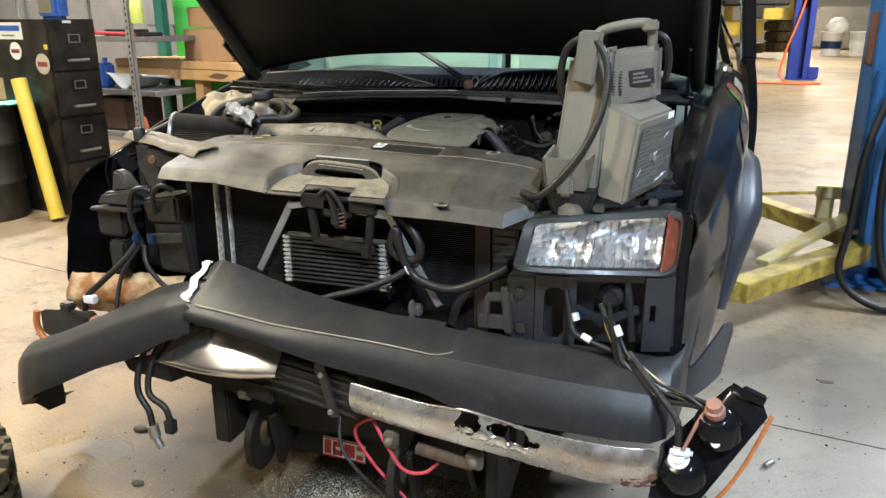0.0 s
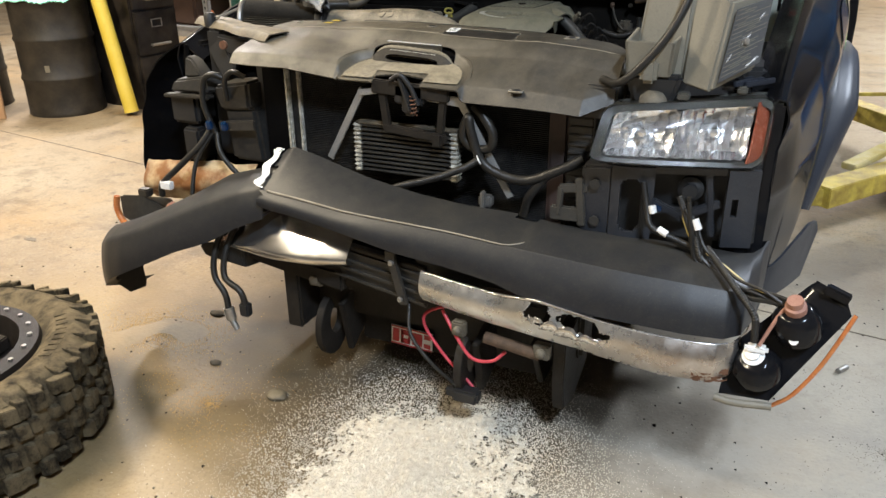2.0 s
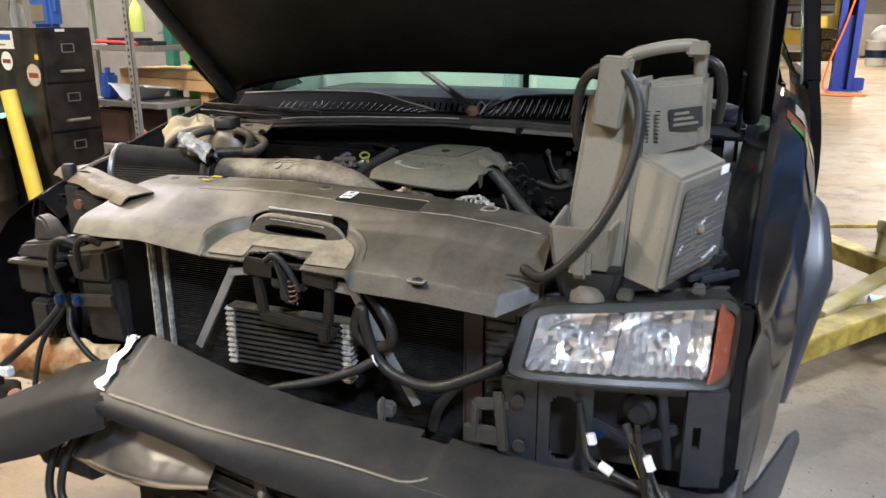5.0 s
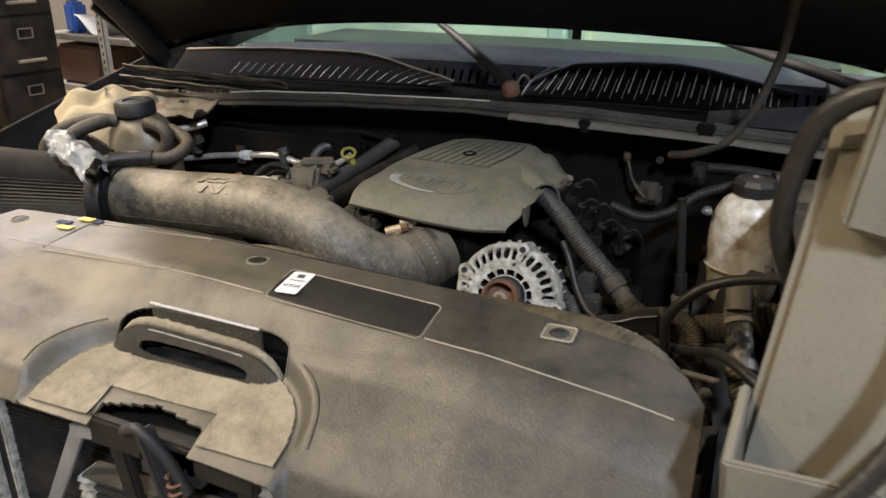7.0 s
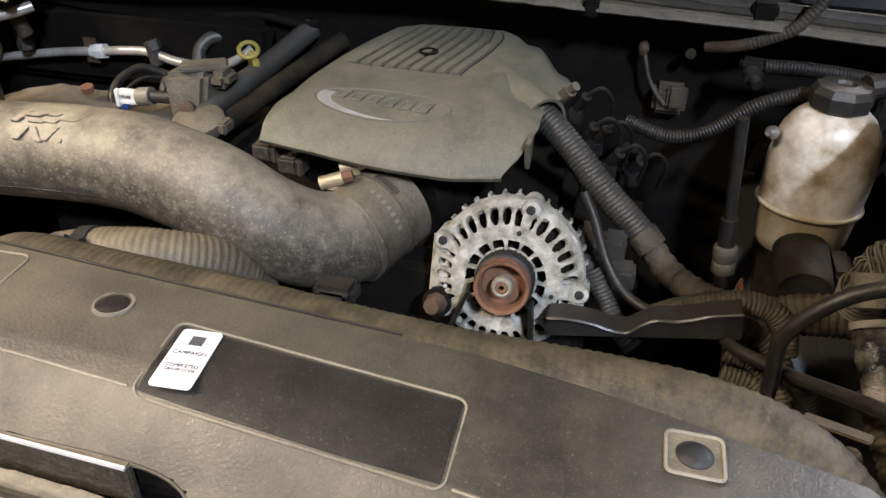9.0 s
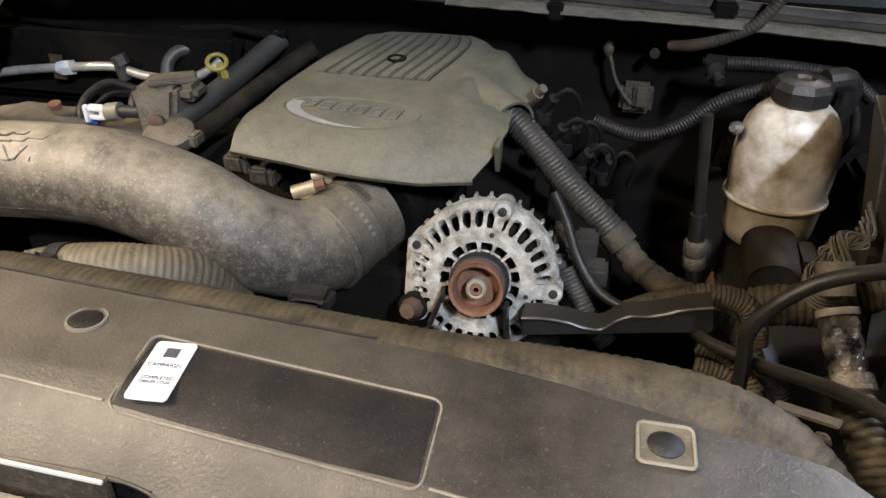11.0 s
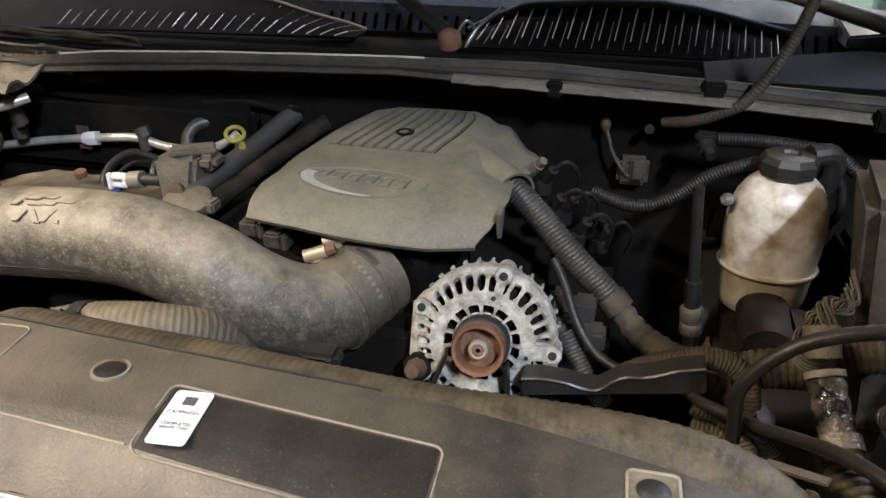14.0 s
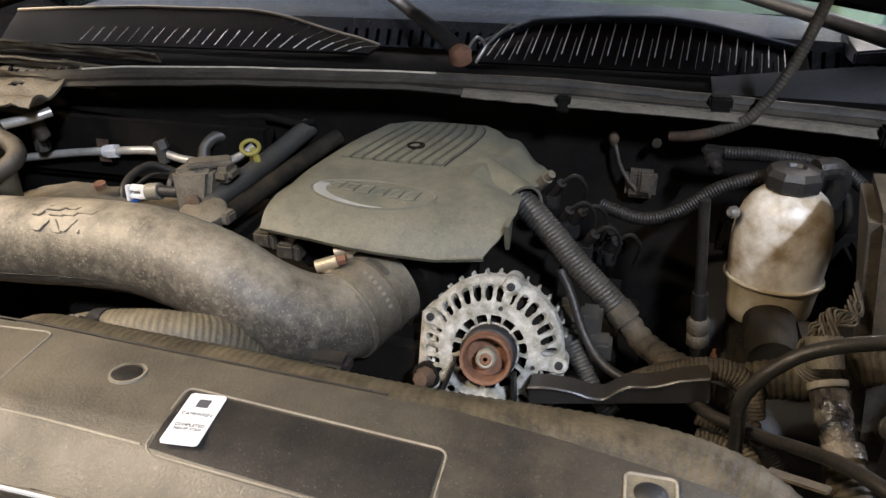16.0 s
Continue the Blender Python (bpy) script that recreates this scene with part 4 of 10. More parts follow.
def bumper_keep(u, v):
    x, y, z = bumper_at(u, v)
    edge = -1.118 + 0.02 * noise.noise((z * 60, y * 40, 4))
    notch = -0.47 < x < -0.41 and y > 1.825
    return x > edge and not notch


bumper = part("bumper_cover", sheet(bumper_at, 120, 44, 0.004, bumper_keep), BUMPER, truck, "cracked dark grey plastic bumper cover")
def ridge_line(x):
    """Along the bumper's upper crease; it curls up and back at its driver's end."""
    y, z = lerp_table(BT, x)[2:4]
    k = max(0.0, (x + 0.47) / 0.06) ** 2
    return (x, y - 0.0015 + 0.030 * k + 0.006 * noise.noise((x * 3.1, y * 3, 0.3)), z + 0.0012 + 0.006 * k + 0.0045 * noise.noise((x * 3.1, y * 3, 0.3)))


# Pale tube laid on the crease as a painted highlight.
part("ridge_highlight", tube([ridge_line(-1.10 + 0.69 * k / 40) for k in range(41)], 0.0034, 8, 1, r1=0.0020), PALE_DUST, bumper, "pale tube painting the highlight along the bumper ridge")
part("torn_edge", sheet(lambda u, v: V(bumper_at(0.018 + 0.026 * u, 0.075 + 0.35 * v)) + V((-0.022 * (1 - u) * (0.4 + 0.6 * math.sin(v * 9 + 1) ** 2), -0.003, 0.003 + 0.004 * (1 - u))), 26, 60, 0.002, lambda u, v: noise.noise((u * 3, v * 9, 5)) * 0.55 + u < 0.62 + 0.25 * noise.noise((u * 9, v * 24, 2)) and noise.noise((u * 5, v * 14, 9)) + 2.2 * u > -0.05), WHITE, bumper, "white torn plastic edge")

WT = [  # broken side piece; u: x, top rear y z, crease y z, bottom y z
    (0.0, -1.118, 1.83, 0.665, 1.75, 0.638, 1.722, 0.555),
    (0.15, -1.20, 1.84, 0.652, 1.74, 0.615, 1.712, 0.520),
    (0.32, -1.30, 1.845, 0.622, 1.735, 0.576, 1.706, 0.462),
    (0.50, -1.42, 1.835, 0.556, 1.735, 0.522, 1.705, 0.415),
    (0.68, -1.55, 1.84, 0.492, 1.735, 0.462, 1.705, 0.350),
    (0.80, -1.65, 1.845, 0.446, 1.74, 0.420, 1.715, 0.300),
    (0.87, -1.73, 1.85, 0.414, 1.755, 0.388, 1.735, 0.258),
    (0.93, -1.795, 1.86, 0.388, 1.79, 0.352, 1.775, 0.205),
    (0.97, -1.815, 1.90, 0.372, 1.85, 0.330, 1.84, 0.172),
    (1.0, -1.795, 1.98, 0.365, 1.95, 0.315, 1.94, 0.150),
]


def wing_at(u, v):
    x, ty, tz, cy, cz, by, bz = lerp_table(WT, u)
    s = v * 2.3
    if s <= 1:
        return (x, ty + (cy - ty) * s, tz + (cz - tz) * s + 0.008 * math.sin(math.pi * s))
    if s <= 2:
        return (x, cy + (by - cy) * (s - 1) - 0.008 * math.sin(math.pi * (s - 1)), cz + (bz - cz) * (s - 1))
    return (x + 0.0, by + 0.14 * (s - 2), bz + 0.01)


wing = part("bumper_side_piece", sheet(wing_at, 60, 26, 0.005), BUMPER, truck, "broken grey plastic bumper side hanging down")
part("fog_bracket", hexa([(-1.40, 1.78, 0.42), (-1.25, 1.78, 0.46), (-1.22, 1.86, 0.44), (-1.38, 1.86, 0.40)], [(-1.38, 1.78, 0.385), (-1.24, 1.78, 0.37), (-1.21, 1.85, 0.37), (-1.36, 1.85, 0.38)], 0.006), PLASTIC, wing)


# chrome face bar
def hole(x, z):
    n = 0.012 * noise.noise((x * 45, z * 45, 1.0)) + 0.006 * noise.noise((x * 130, z * 130, 3.0))
    a = ((x + 0.355) / 0.032) ** 2 + ((z - 0.468) / 0.026) ** 2 < 1 + n * 60
    b = ((x + 0.255) / 0.058) ** 2 + ((z - 0.462 + 0.12 * (x + 0.255)) / 0.018) ** 2 < 1 + n * 60
    return a or b


CT = [  # x: top y z, bottom y z
    (-0.665, 1.722, 0.492, 1.735, 0.405), (-0.58, 1.712, 0.486, 1.722, 0.402), (-0.47, 1.700, 0.480, 1.705, 0.392), (-0.36, 1.672, 0.497, 1.69, 0.392),
    (-0.20, 1.656, 0.482, 1.672, 0.383), (-0.08, 1.650, 0.478, 1.664, 0.378), (0.02, 1.658, 0.478, 1.670, 0.378), (0.05, 1.68, 0.478, 1.69, 0.392), (0.072, 1.74, 0.478, 1.75, 0.40), (0.085, 1.86, 0.478, 1.87, 0.41)]


def chrome_at(u, v):
    x = -0.665 + 0.75 * u
    ty, tz, by, bz = lerp_table(CT, x)
    y, z = ty + (by - ty) * v - 0.020 * math.sin(math.pi * v), tz + (bz - tz) * v
    if v > 0.92:
        y += 0.04 * (v - 0.92) / 0.08
    d = 0.012 * noise.noise((x * 6, z * 5, 2.2)) + 0.0025 * noise.noise((x * 16, z * 14, 5))
    return (x, y + d, z)


chrome = part("chrome_bar", sheet(chrome_at, 340, 64, 0.0025, lambda u, v: not hole(chrome_at(u, v)[0], chrome_at(u, v)[2])), CHROME_WORN, truck, "torn and rusting chrome bumper bar")
part("rolled_edge", tube([(x, lerp_table(CT, x)[0] - 0.003, lerp_table(CT, x)[1] - 0.001) for x in (-0.665, -0.62, -0.58, -0.52, -0.475, -0.44, -0.40, -0.36, -0.28, -0.2, -0.1, 0.0, 0.04)], 0.0035, 8), CHROME, chrome, "bright rolled top edge")
for x0, x1, z0, h, out in ((-0.352, -0.312, 0.438, 0.030, 0.014), (-0.318, -0.268, 0.432, 0.034, 0.018), (-0.275, -0.225, 0.432, 0.020, 0.010), (-0.385, -0.352, 0.448, 0.018, 0.008)):
    part("torn_metal", sheet(lambda u, v, x0=x0, x1=x1, z0=z0, h=h, out=out: (x0 + (x1 - x0) * u + 0.012 * v, chrome_at((x0 + (x1 - x0) * u + 0.665) / 0.75, 0.5)[1] - 0.003 - out * math.sin(math.pi * 0.7 * v), z0 + h * v * (0.55 + 0.45 * math.sin(math.pi * u)) + 0.005 * noise.noise((u * 6, v * 3, x0 * 40))), 16, 8, 0.0015), CHROME_CLEAN, chrome, "curled bright torn metal")
part("rust_patch", sheet(lambda u, v: (-0.02 + 0.07 * u, chrome_at((0.645 + 0.07 * u) / 0.75, 0.55 + 0.35 * v)[1] - 0.002, 0.425 - 0.04 * v), 56, 36, 0.001, lambda u, v: noise.noise((u * 4, v * 4, 9)) + 0.5 * noise.noise((u * 14, v * 14, 2)) > 0.02), RUST, chrome, "flaking rust")


def left_chrome(u, v):
    """A bulging bumper end: pointed outboard, full in the middle and cut off blunt inboard, rolled under below its crest."""
    x = -1.325 + 0.44 * u
    top = lerp_table([(0, 0.440), (0.12, 0.478), (0.3, 0.535), (0.45, 0.556), (0.62, 0.552), (0.85, 0.540), (1, 0.520)], u)[0]
    low = lerp_table([(0, 0.424), (0.15, 0.428), (0.5, 0.430), (0.8, 0.436), (1, 0.452)], u)[0]
    out = 0.088 * math.sin(math.pi * (0.06 + 0.74 * u)) ** 0.8
    fwd = lerp_table([(0, 0.18), (0.2, 0.42), (0.4, 0.68), (0.55, 0.86), (0.66, 0.98), (0.73, 1.0), (0.80, 0.95), (0.88, 0.80), (0.94, 0.60), (1, 0.35)], v)[0]
    return (x, 1.815 - out * fwd - 0.02 * u + 0.004 * noise.noise((u * 3, v * 1.5, 0)), top + (low - top) * v ** 0.92)


part("chrome_bar", sheet(left_chrome, 48, 30, 0.003), CHROME_CLEAN, truck, "bent shiny chrome bumper end")
part("bumper_beam", join(hexa([(-1.28, 1.80, 0.435), (-0.93, 1.79, 0.41), (-0.93, 1.88, 0.41), (-1.28, 1.88, 0.435)], [(-1.25, 1.80, 0.392), (-0.93, 1.78, 0.352), (-0.93, 1.88, 0.34), (-1.25, 1.88, 0.37)], 0.008), box(-1.0, -0.6, 1.80, 1.87, 0.36, 0.44, 0.008)), FRAME_BLACK, truck, "black steel bumper beam")
dam = part("air_dam", hexa([(-0.95, 1.775, 0.505), (-0.665, 1.735, 0.492), (-0.665, 1.76, 0.492), (-0.95, 1.80, 0.505)], [(-0.93, 1.785, 0.405), (-0.665, 1.745, 0.375), (-0.665, 1.77, 0.375), (-0.93, 1.81, 0.405)], 0.003), PLASTIC, truck, "dusty black plastic bumper insert")
part("rib", join(*[bar((-0.945, 1.773 + 0.002 * k, 0.49 - 0.026 * k), (-0.668, 1.733 + 0.002 * k, 0.474 - 0.028 * k), 0.006, 0.006, 0, (0, 1, 0)) for k in range(4)]), PLASTIC, dam)
part("bracket", join(bar((-0.752, 1.728, 0.52), (-0.722, 1.735, 0.382), 0.024, 0.012, 0.003, (0, 1, 0)), bar((-0.765, 1.724, 0.515), (-0.735, 1.722, 0.515), 0.03, 0.008, 0.002, (0, 1, 0))), PLASTIC, dam, "black plastic fixing bracket")
for p in ((-0.747, 1.718, 0.50), (-0.728, 1.724, 0.40)):
    part("screw", lathe([(0.0, 0.006), (0.006, 0.005), (0.008, 0.0)], p, (0, -1, 0), 12), STEEL, dam)
# Black block added to give the gap behind the bar its shade.
part("recess_shade", box(-0.70, -0.40, 1.75, 1.80, 0.46, 0.56, 0.01), BLACK, truck)
part("mount_bolt_plate", join(box(-0.585, -0.55, 1.71, 1.735, 0.335, 0.375, 0.004), lathe([(0.012, 0), (0.012, 0.008), (0.008, 0.012), (0, 0.013)], (-0.567, 1.71, 0.355), (0, -1, 0), 12)), GRIMY, truck, "bolted steel bumper mount")
part("mount_tube", tube([(-0.50, 1.72, 0.345), (-0.36, 1.715, 0.33)], 0.015, 14, smooth=False), RUST_DARK, truck, "dark rusty bumper mount tube")
part("mount_bolt_plate", join(box(-0.375, -0.335, 1.70, 1.725, 0.325, 0.365, 0.004), lathe([(0.012, 0), (0.012, 0.008), (0.008, 0.012), (0, 0.013)], (-0.355, 1.70, 0.345), (0, -1, 0), 12)), GRIMY, truck, "bolted steel bumper mount")
part("mount_bolt_plate", join(box(-1.04, -1.0, 1.79, 1.82, 0.35, 0.395, 0.004), lathe([(0.013, 0), (0.013, 0.008), (0, 0.013)], (-1.02, 1.79, 0.372), (0, -1, 0), 12)), GRIMY, truck, "bolted steel bumper mount")

# plough mount under the bumper
plow = part("plough_mount", box(-1.12, -0.30, 1.90, 2.02, 0.22, 0.36, 0.01), FRAME_BLACK, truck, "black steel snow plough mount")
part("lower_plate", box(-0.98, -0.42, 1.965, 2.0, 0.10, 0.25, 0.008), FRAME_BLACK, plow)
part("side_plate", box(-1.13, -1.08, 1.80, 2.1, 0.20, 0.40, 0.006), FRAME_BLACK, plow)
part("side_plate", prism([(1.78, 0.34), (2.05, 0.36), (2.05, 0.14), (1.90, 0.10), (1.80, 0.13), (1.775, 0.22)], -0.345, -0.315, "x", 0.003), FRAME_BLACK, plow)
part("side_plate", prism([(1.76, 0.32), (2.05, 0.36), (2.05, 0.16), (1.85, 0.16)], -0.40, -0.385, "x", 0.003), FRAME_BLACK, plow)


def hook(x, y, z, s):
    pts = [(y + s * 0.06 * math.cos(a), z + s * 0.075 * math.sin(a)) for a in (radians(t) for t in range(100, 381, 20))]
    inner = [(y + 0.012 + s * 0.028 * math.cos(a), z + 0.012 + s * 0.035 * math.sin(a)) for a in (radians(t) for t in range(380, 99, -20))]
    return prism(pts + inner, x - 0.011, x + 0.011, "x", 0.002)


part("plough_hook", join(hook(-1.02, 1.86, 0.20, 1.25), prism([(1.84, 0.28), (1.96, 0.32), (1.96, 0.16), (1.88, 0.11)], -0.985, -0.965, "x", 0.003)), FRAME_BLACK, plow, "heavy black steel hook")
part("plough_hook", join(hook(-0.575, 1.79, 0.215, 1.15), prism([(1.76, 0.29), (1.90, 0.32), (1.90, 0.16), (1.80, 0.13)], -0.55, -0.53, "x", 0.003)), FRAME_BLACK, plow, "heavy black steel hook")
badge = part("badge_plate", moved(box(-0.066, 0.066, -0.002, 0.002, -0.031, 0.031, 0.001), Matrix.Translation((-0.808, 1.948, 0.148)) @ Matrix.Rotation(radians(3), 4, "Y")), WHITE, plow, "red and white maker's plate")
for a, b, c, d in ((-0.064, 0.064, 0.026, 0.030), (-0.064, 0.064, -0.030, -0.026), (-0.06, -0.040, -0.022, 0.022), (-0.034, -0.004, 0.006, 0.022), (-0.034, -0.004, -0.022, -0.006), (-0.034, -0.026, -0.022, 0.022), (-0.010, -0.004, -0.022, 0.022), (0.002, 0.034, -0.02, 0.02), (0.040, 0.06, 0.008, 0.022), (0.040, 0.06, -0.022, -0.008)):
    part("badge_mark", moved(box(a, b, -0.0034, -0.002, c, d), Matrix.Translation((-0.808, 1.948, 0.148)) @ Matrix.Rotation(radians(3), 4, "Y")), RED, badge)
part("power_wire", tube([(-0.60, 1.80, 0.372), (-0.66, 1.79, 0.356), (-0.69, 1.785, 0.332), (-0.685, 1.78, 0.30), (-0.65, 1.775, 0.255), (-0.61, 1.77, 0.215), (-0.575, 1.765, 0.19), (-0.545, 1.76, 0.165)], 0.0045, 8), RED_WIRE, truck, "red power wire")
part("power_wire", tube([(-0.62, 1.74, 0.385), (-0.57, 1.715, 0.33), (-0.53, 1.71, 0.285), (-0.48, 1.715, 0.285), (-0.45, 1.73, 0.31)], 0.0045, 8), RED_WIRE, truck, "red power wire")
part("power_wire", tube([(-0.72, 1.76, 0.38), (-0.70, 1.72, 0.31), (-0.64, 1.71, 0.245), (-0.58, 1.73, 0.18)], 0.005, 8), RUBBER, truck)
part("connector", join(box(-0.59, -0.52, 1.72, 1.76, 0.135, 0.17, 0.006), box(-0.61, -0.585, 1.73, 1.75, 0.14, 0.165, 0.004)), BLACK, truck, "black plastic plug on a wire")
part("frame_rail", join(box(-1.16, -1.06, 2.0, 6.9, 0.36, 0.50, 0.01), box(-0.47, -0.37, 2.0, 6.9, 0.36, 0.50, 0.01), box(-1.16, -0.37, 2.35, 2.5, 0.30, 0.44, 0.01), box(-1.2, -0.34, 4.2, 4.35, 0.36, 0.46, 0.01)), FRAME_BLACK, truck, "black steel frame rails")
part("skid_pan", box(-1.06, -0.47, 1.98, 2.4, 0.25, 0.30, 0.01), FRAME_BLACK, truck)

# ---- right-hand (driver's) headlight ----
HL = {"tl": V((-0.276, 1.832, 0.906)), "tr": V((0.056, 1.935, 0.928)), "br": V((0.050, 1.868, 0.790)), "bl": V((-0.297, 1.786, 0.795))}


def hl_at(u, v, out=0.0):
    """A place on the headlight's face: u along, v down, out: metres forward."""
    u = 0.5 + (u - 0.5) * (1 - 0.045 * max(0, (abs(2 * v - 1) - 0.7) / 0.3) ** 2)
    v = 0.5 + (v - 0.5) * (1 - 0.07 * max(0, (abs(2 * u - 1) - 0.88) / 0.12) ** 2)
    p = HL["tl"].lerp(HL["tr"], u).lerp(HL["bl"].lerp(HL["br"], u), v)
    bulge = 0.028 * math.sin(math.pi * (0.25 + 0.6 * u)) * (0.6 + 0.4 * math.sin(math.pi * v))
    return p + V((0.10, -1, 0.05)) * (bulge + out)


light = part("headlight", sheet(lambda u, v: hl_at(u, v, -0.075 - 0.02 * math.sin(math.pi * v)), 16, 8, 0.006), BEZEL, truck, "clouded headlight with chrome reflectors and amber end")
ring = [(u, 0.0) for u in (0.03, 0.2, 0.4, 0.6, 0.8, 0.97)] + [(1.0, 0.06), (1.0, 0.3), (1.0, 0.6), (1.0, 0.94)] + [(u, 1.0) for u in (0.97, 0.8, 0.6, 0.4, 0.2, 0.03)] + [(0.0, 0.94), (0.0, 0.6), (0.0, 0.3), (0.0, 0.06)]
wallm = bmesh.new()
fr = [wallm.verts.new(hl_at(u, v, 0.0)) for u, v in ring]
bk = [wallm.verts.new(hl_at(u * 0.96 + 0.02, v * 0.94 + 0.03, -0.085)) for u, v in ring]
for i in range(len(ring)):
    wallm.faces.new((fr[i], fr[(i + 1) % len(ring)], bk[(i + 1) % len(ring)], bk[i]))
bmesh.ops.solidify(wallm, geom=wallm.faces[:], thickness=0.003)
part("housing_wall", wallm, BEZEL, light)


def rounded_uv(u0, u1, v0, v1, r, n=24):
    """Points round a soft-cornered rectangle on the lamp's face."""
    out = []
    for k in range(4 * n):
        a = 2 * math.pi * (k + 0.5) / (4 * n)
        c, d = math.cos(a), math.sin(a)
        w = 1 / (abs(c) ** r + abs(d) ** r) ** (1 / r)
        out.append(((u0 + u1) / 2 + (u1 - u0) / 2 * w * c, (v0 + v1) / 2 + (v1 - v0) / 2 * w * d))
    return out


bz = bmesh.new()
loops = [[bz.verts.new(hl_at(u, v, o)) for u, v in rounded_uv(*q)] for q, o in (((0.0, 1.0, 0.0, 1.0, 14), -0.012), ((0.004, 0.996, 0.008, 0.992, 14), -0.002), ((0.065, 0.99, 0.12, 0.93, 11), -0.006), ((0.075, 0.985, 0.15, 0.91, 10), -0.030))]
for la, lb in zip(loops, loops[1:]):
    for k in range(len(la)):
        bz.faces.new((la[k], la[(k + 1) % len(la)], lb[(k + 1) % len(la)], lb[k]))
bmesh.ops.solidify(bz, geom=bz.faces[:], thickness=0.002)
part("bezel", bz, BEZEL, light, "greyish clear bezel border")
headlight_lens = part("lens", sheet(lambda u, v: hl_at(u, v, 0.002 + 0.004 * math.sin(math.pi * u) * math.sin(math.pi * v)), 24, 10, 0.003), LENS, light, "clear plastic headlight lens")
headlight_lens.visible_shadow = False
def bowl_at(u0, u1, cols):
    """A faceted reflector bowl between two places along the lamp: stepped columns over a deep dish."""
    def at(u, v):
        uu = u0 + (u1 - u0) * u
        a, b = 2 * u - 1, (v - 0.5) * 2
        depth = -0.064 + 0.044 * min(1, 0.75 * a * a + 0.55 * b * b)
        k = (u * cols) % 1
        depth += 0.0014 * math.sin(math.pi * k) * (1 if int(u * cols) % 3 else 0.3) + 0.0009 * math.sin(v * 13 + 2.2 * int(u * cols)) + 0.0006 * math.sin(v * 31 + u * 9)
        return hl_at(uu, 0.11 + 0.82 * v - 0.05 * uu, depth)
    return at


for u0, u1, cols in ((0.075, 0.47, 6), (0.475, 0.90, 9)):
    bowl = part("reflector", sheet(bowl_at(u0, u1, cols), cols * 8, 22, 0.002), MIRROR_BOWL, light, "bright faceted reflector bowl", 26)
    c = hl_at((u0 + u1) / 2, 0.50, -0.020)
    part("bulb_shield", lathe([(0.0, 0.004), (0.008, 0.002), (0.012, -0.008), (0.012, -0.026), (0.008, -0.04)], c, (0.12, -1, 0.06), 18), MIRROR_BOWL, light)
    part("reflector_step", sheet(lambda u, v, u0=u0, u1=u1: hl_at(u0 + 0.02 + (u1 - u0 - 0.04) * u, 0.80 + 0.10 * v, -0.030 + 0.018 * v + 0.003 * math.sin(u * 40)), 40, 3, 0.002), MIRROR_BOWL, light, "", 12)
part("divider", sheet(lambda u, v: hl_at(0.455 + 0.03 * u, 0.14 + 0.74 * v, -0.022 - 0.02 * math.sin(math.pi * v)), 4, 10, 0.003), CASE_DARK, light)
part("amber_reflector", sheet(lambda u, v: hl_at(0.905 + 0.075 * u, 0.07 + 0.86 * v, -0.005 - 0.018 * u), 8, 6, 0.004), AMBER_DULL, light, "amber side reflector")
part("top_tab", box(-0.135, -0.11, 1.86, 1.89, 0.92, 0.935, 0.003), BEZEL, light)
part("top_tab", box(-0.02, 0.0, 1.89, 1.92, 0.935, 0.948, 0.003), BEZEL, light)

# bracketry under the headlight
panel = part("headlight_panel", hexa([(-0.31, 1.895, 0.785), (0.05, 1.915, 0.80), (0.05, 1.93, 0.80), (-0.31, 1.91, 0.785)], [(-0.30, 1.90, 0.59), (0.06, 1.915, 0.60), (0.06, 1.93, 0.60), (-0.30, 1.915, 0.59)], 0.003), BLACK, truck, "black plastic headlight mounting panel")
part("left_plate", join(hexa([(-0.318, 1.835, 0.765), (-0.248, 1.84, 0.77), (-0.248, 1.90, 0.77), (-0.318, 1.90, 0.765)], [(-0.318, 1.84, 0.60), (-0.248, 1.845, 0.60), (-0.248, 1.90, 0.60), (-0.318, 1.90, 0.60)], 0.006)), PANEL, panel)
part("oval_plate", sheet(lambda u, v: (-0.250 + 0.088 * u, 1.848 + 0.012 * u - 0.006 * math.sin(math.pi * u), 0.772 - 0.178 * v), 26, 40, 0.010, lambda u, v: math.hypot((u - 0.48) * 0.088, max(0, abs(v - 0.50) * 0.178 - 0.040)) > 0.023), PANEL, panel, "plate with a dark oval opening")
part("right_column", sheet(lambda u, v: (-0.012 + 0.062 * u, 1.862 + 0.018 * u, 0.785 - 0.175 * v), 20, 30, 0.012, lambda u, v: not (0.20 < u < 0.42 and 0.36 < v < 0.60)), PANEL, panel)
part("cross_strut", join(bar((-0.165, 1.865, 0.768), (-0.01, 1.875, 0.778), 0.03, 0.02, 0.004), bar((-0.165, 1.87, 0.69), (-0.10, 1.875, 0.66), 0.02, 0.012, 0.003, (0, 1, 0)), bar((-0.10, 1.875, 0.66), (-0.02, 1.88, 0.70), 0.02, 0.012, 0.003, (0, 1, 0)), bar((-0.05, 1.87, 0.77), (-0.03, 1.88, 0.62), 0.014, 0.012, 0.003, (0, 1, 0))), PANEL, panel)
part("lamp_socket", join(lathe([(0.028, 0), (0.028, 0.012), (0.016, 0.018), (0.016, 0.035), (0, 0.035)], (-0.085, 1.89, 0.725), (0, -1, 0), 18), box(-0.13, -0.095, 1.87, 1.90, 0.645, 0.68, 0.005)), BLACK, panel, "black lamp socket")
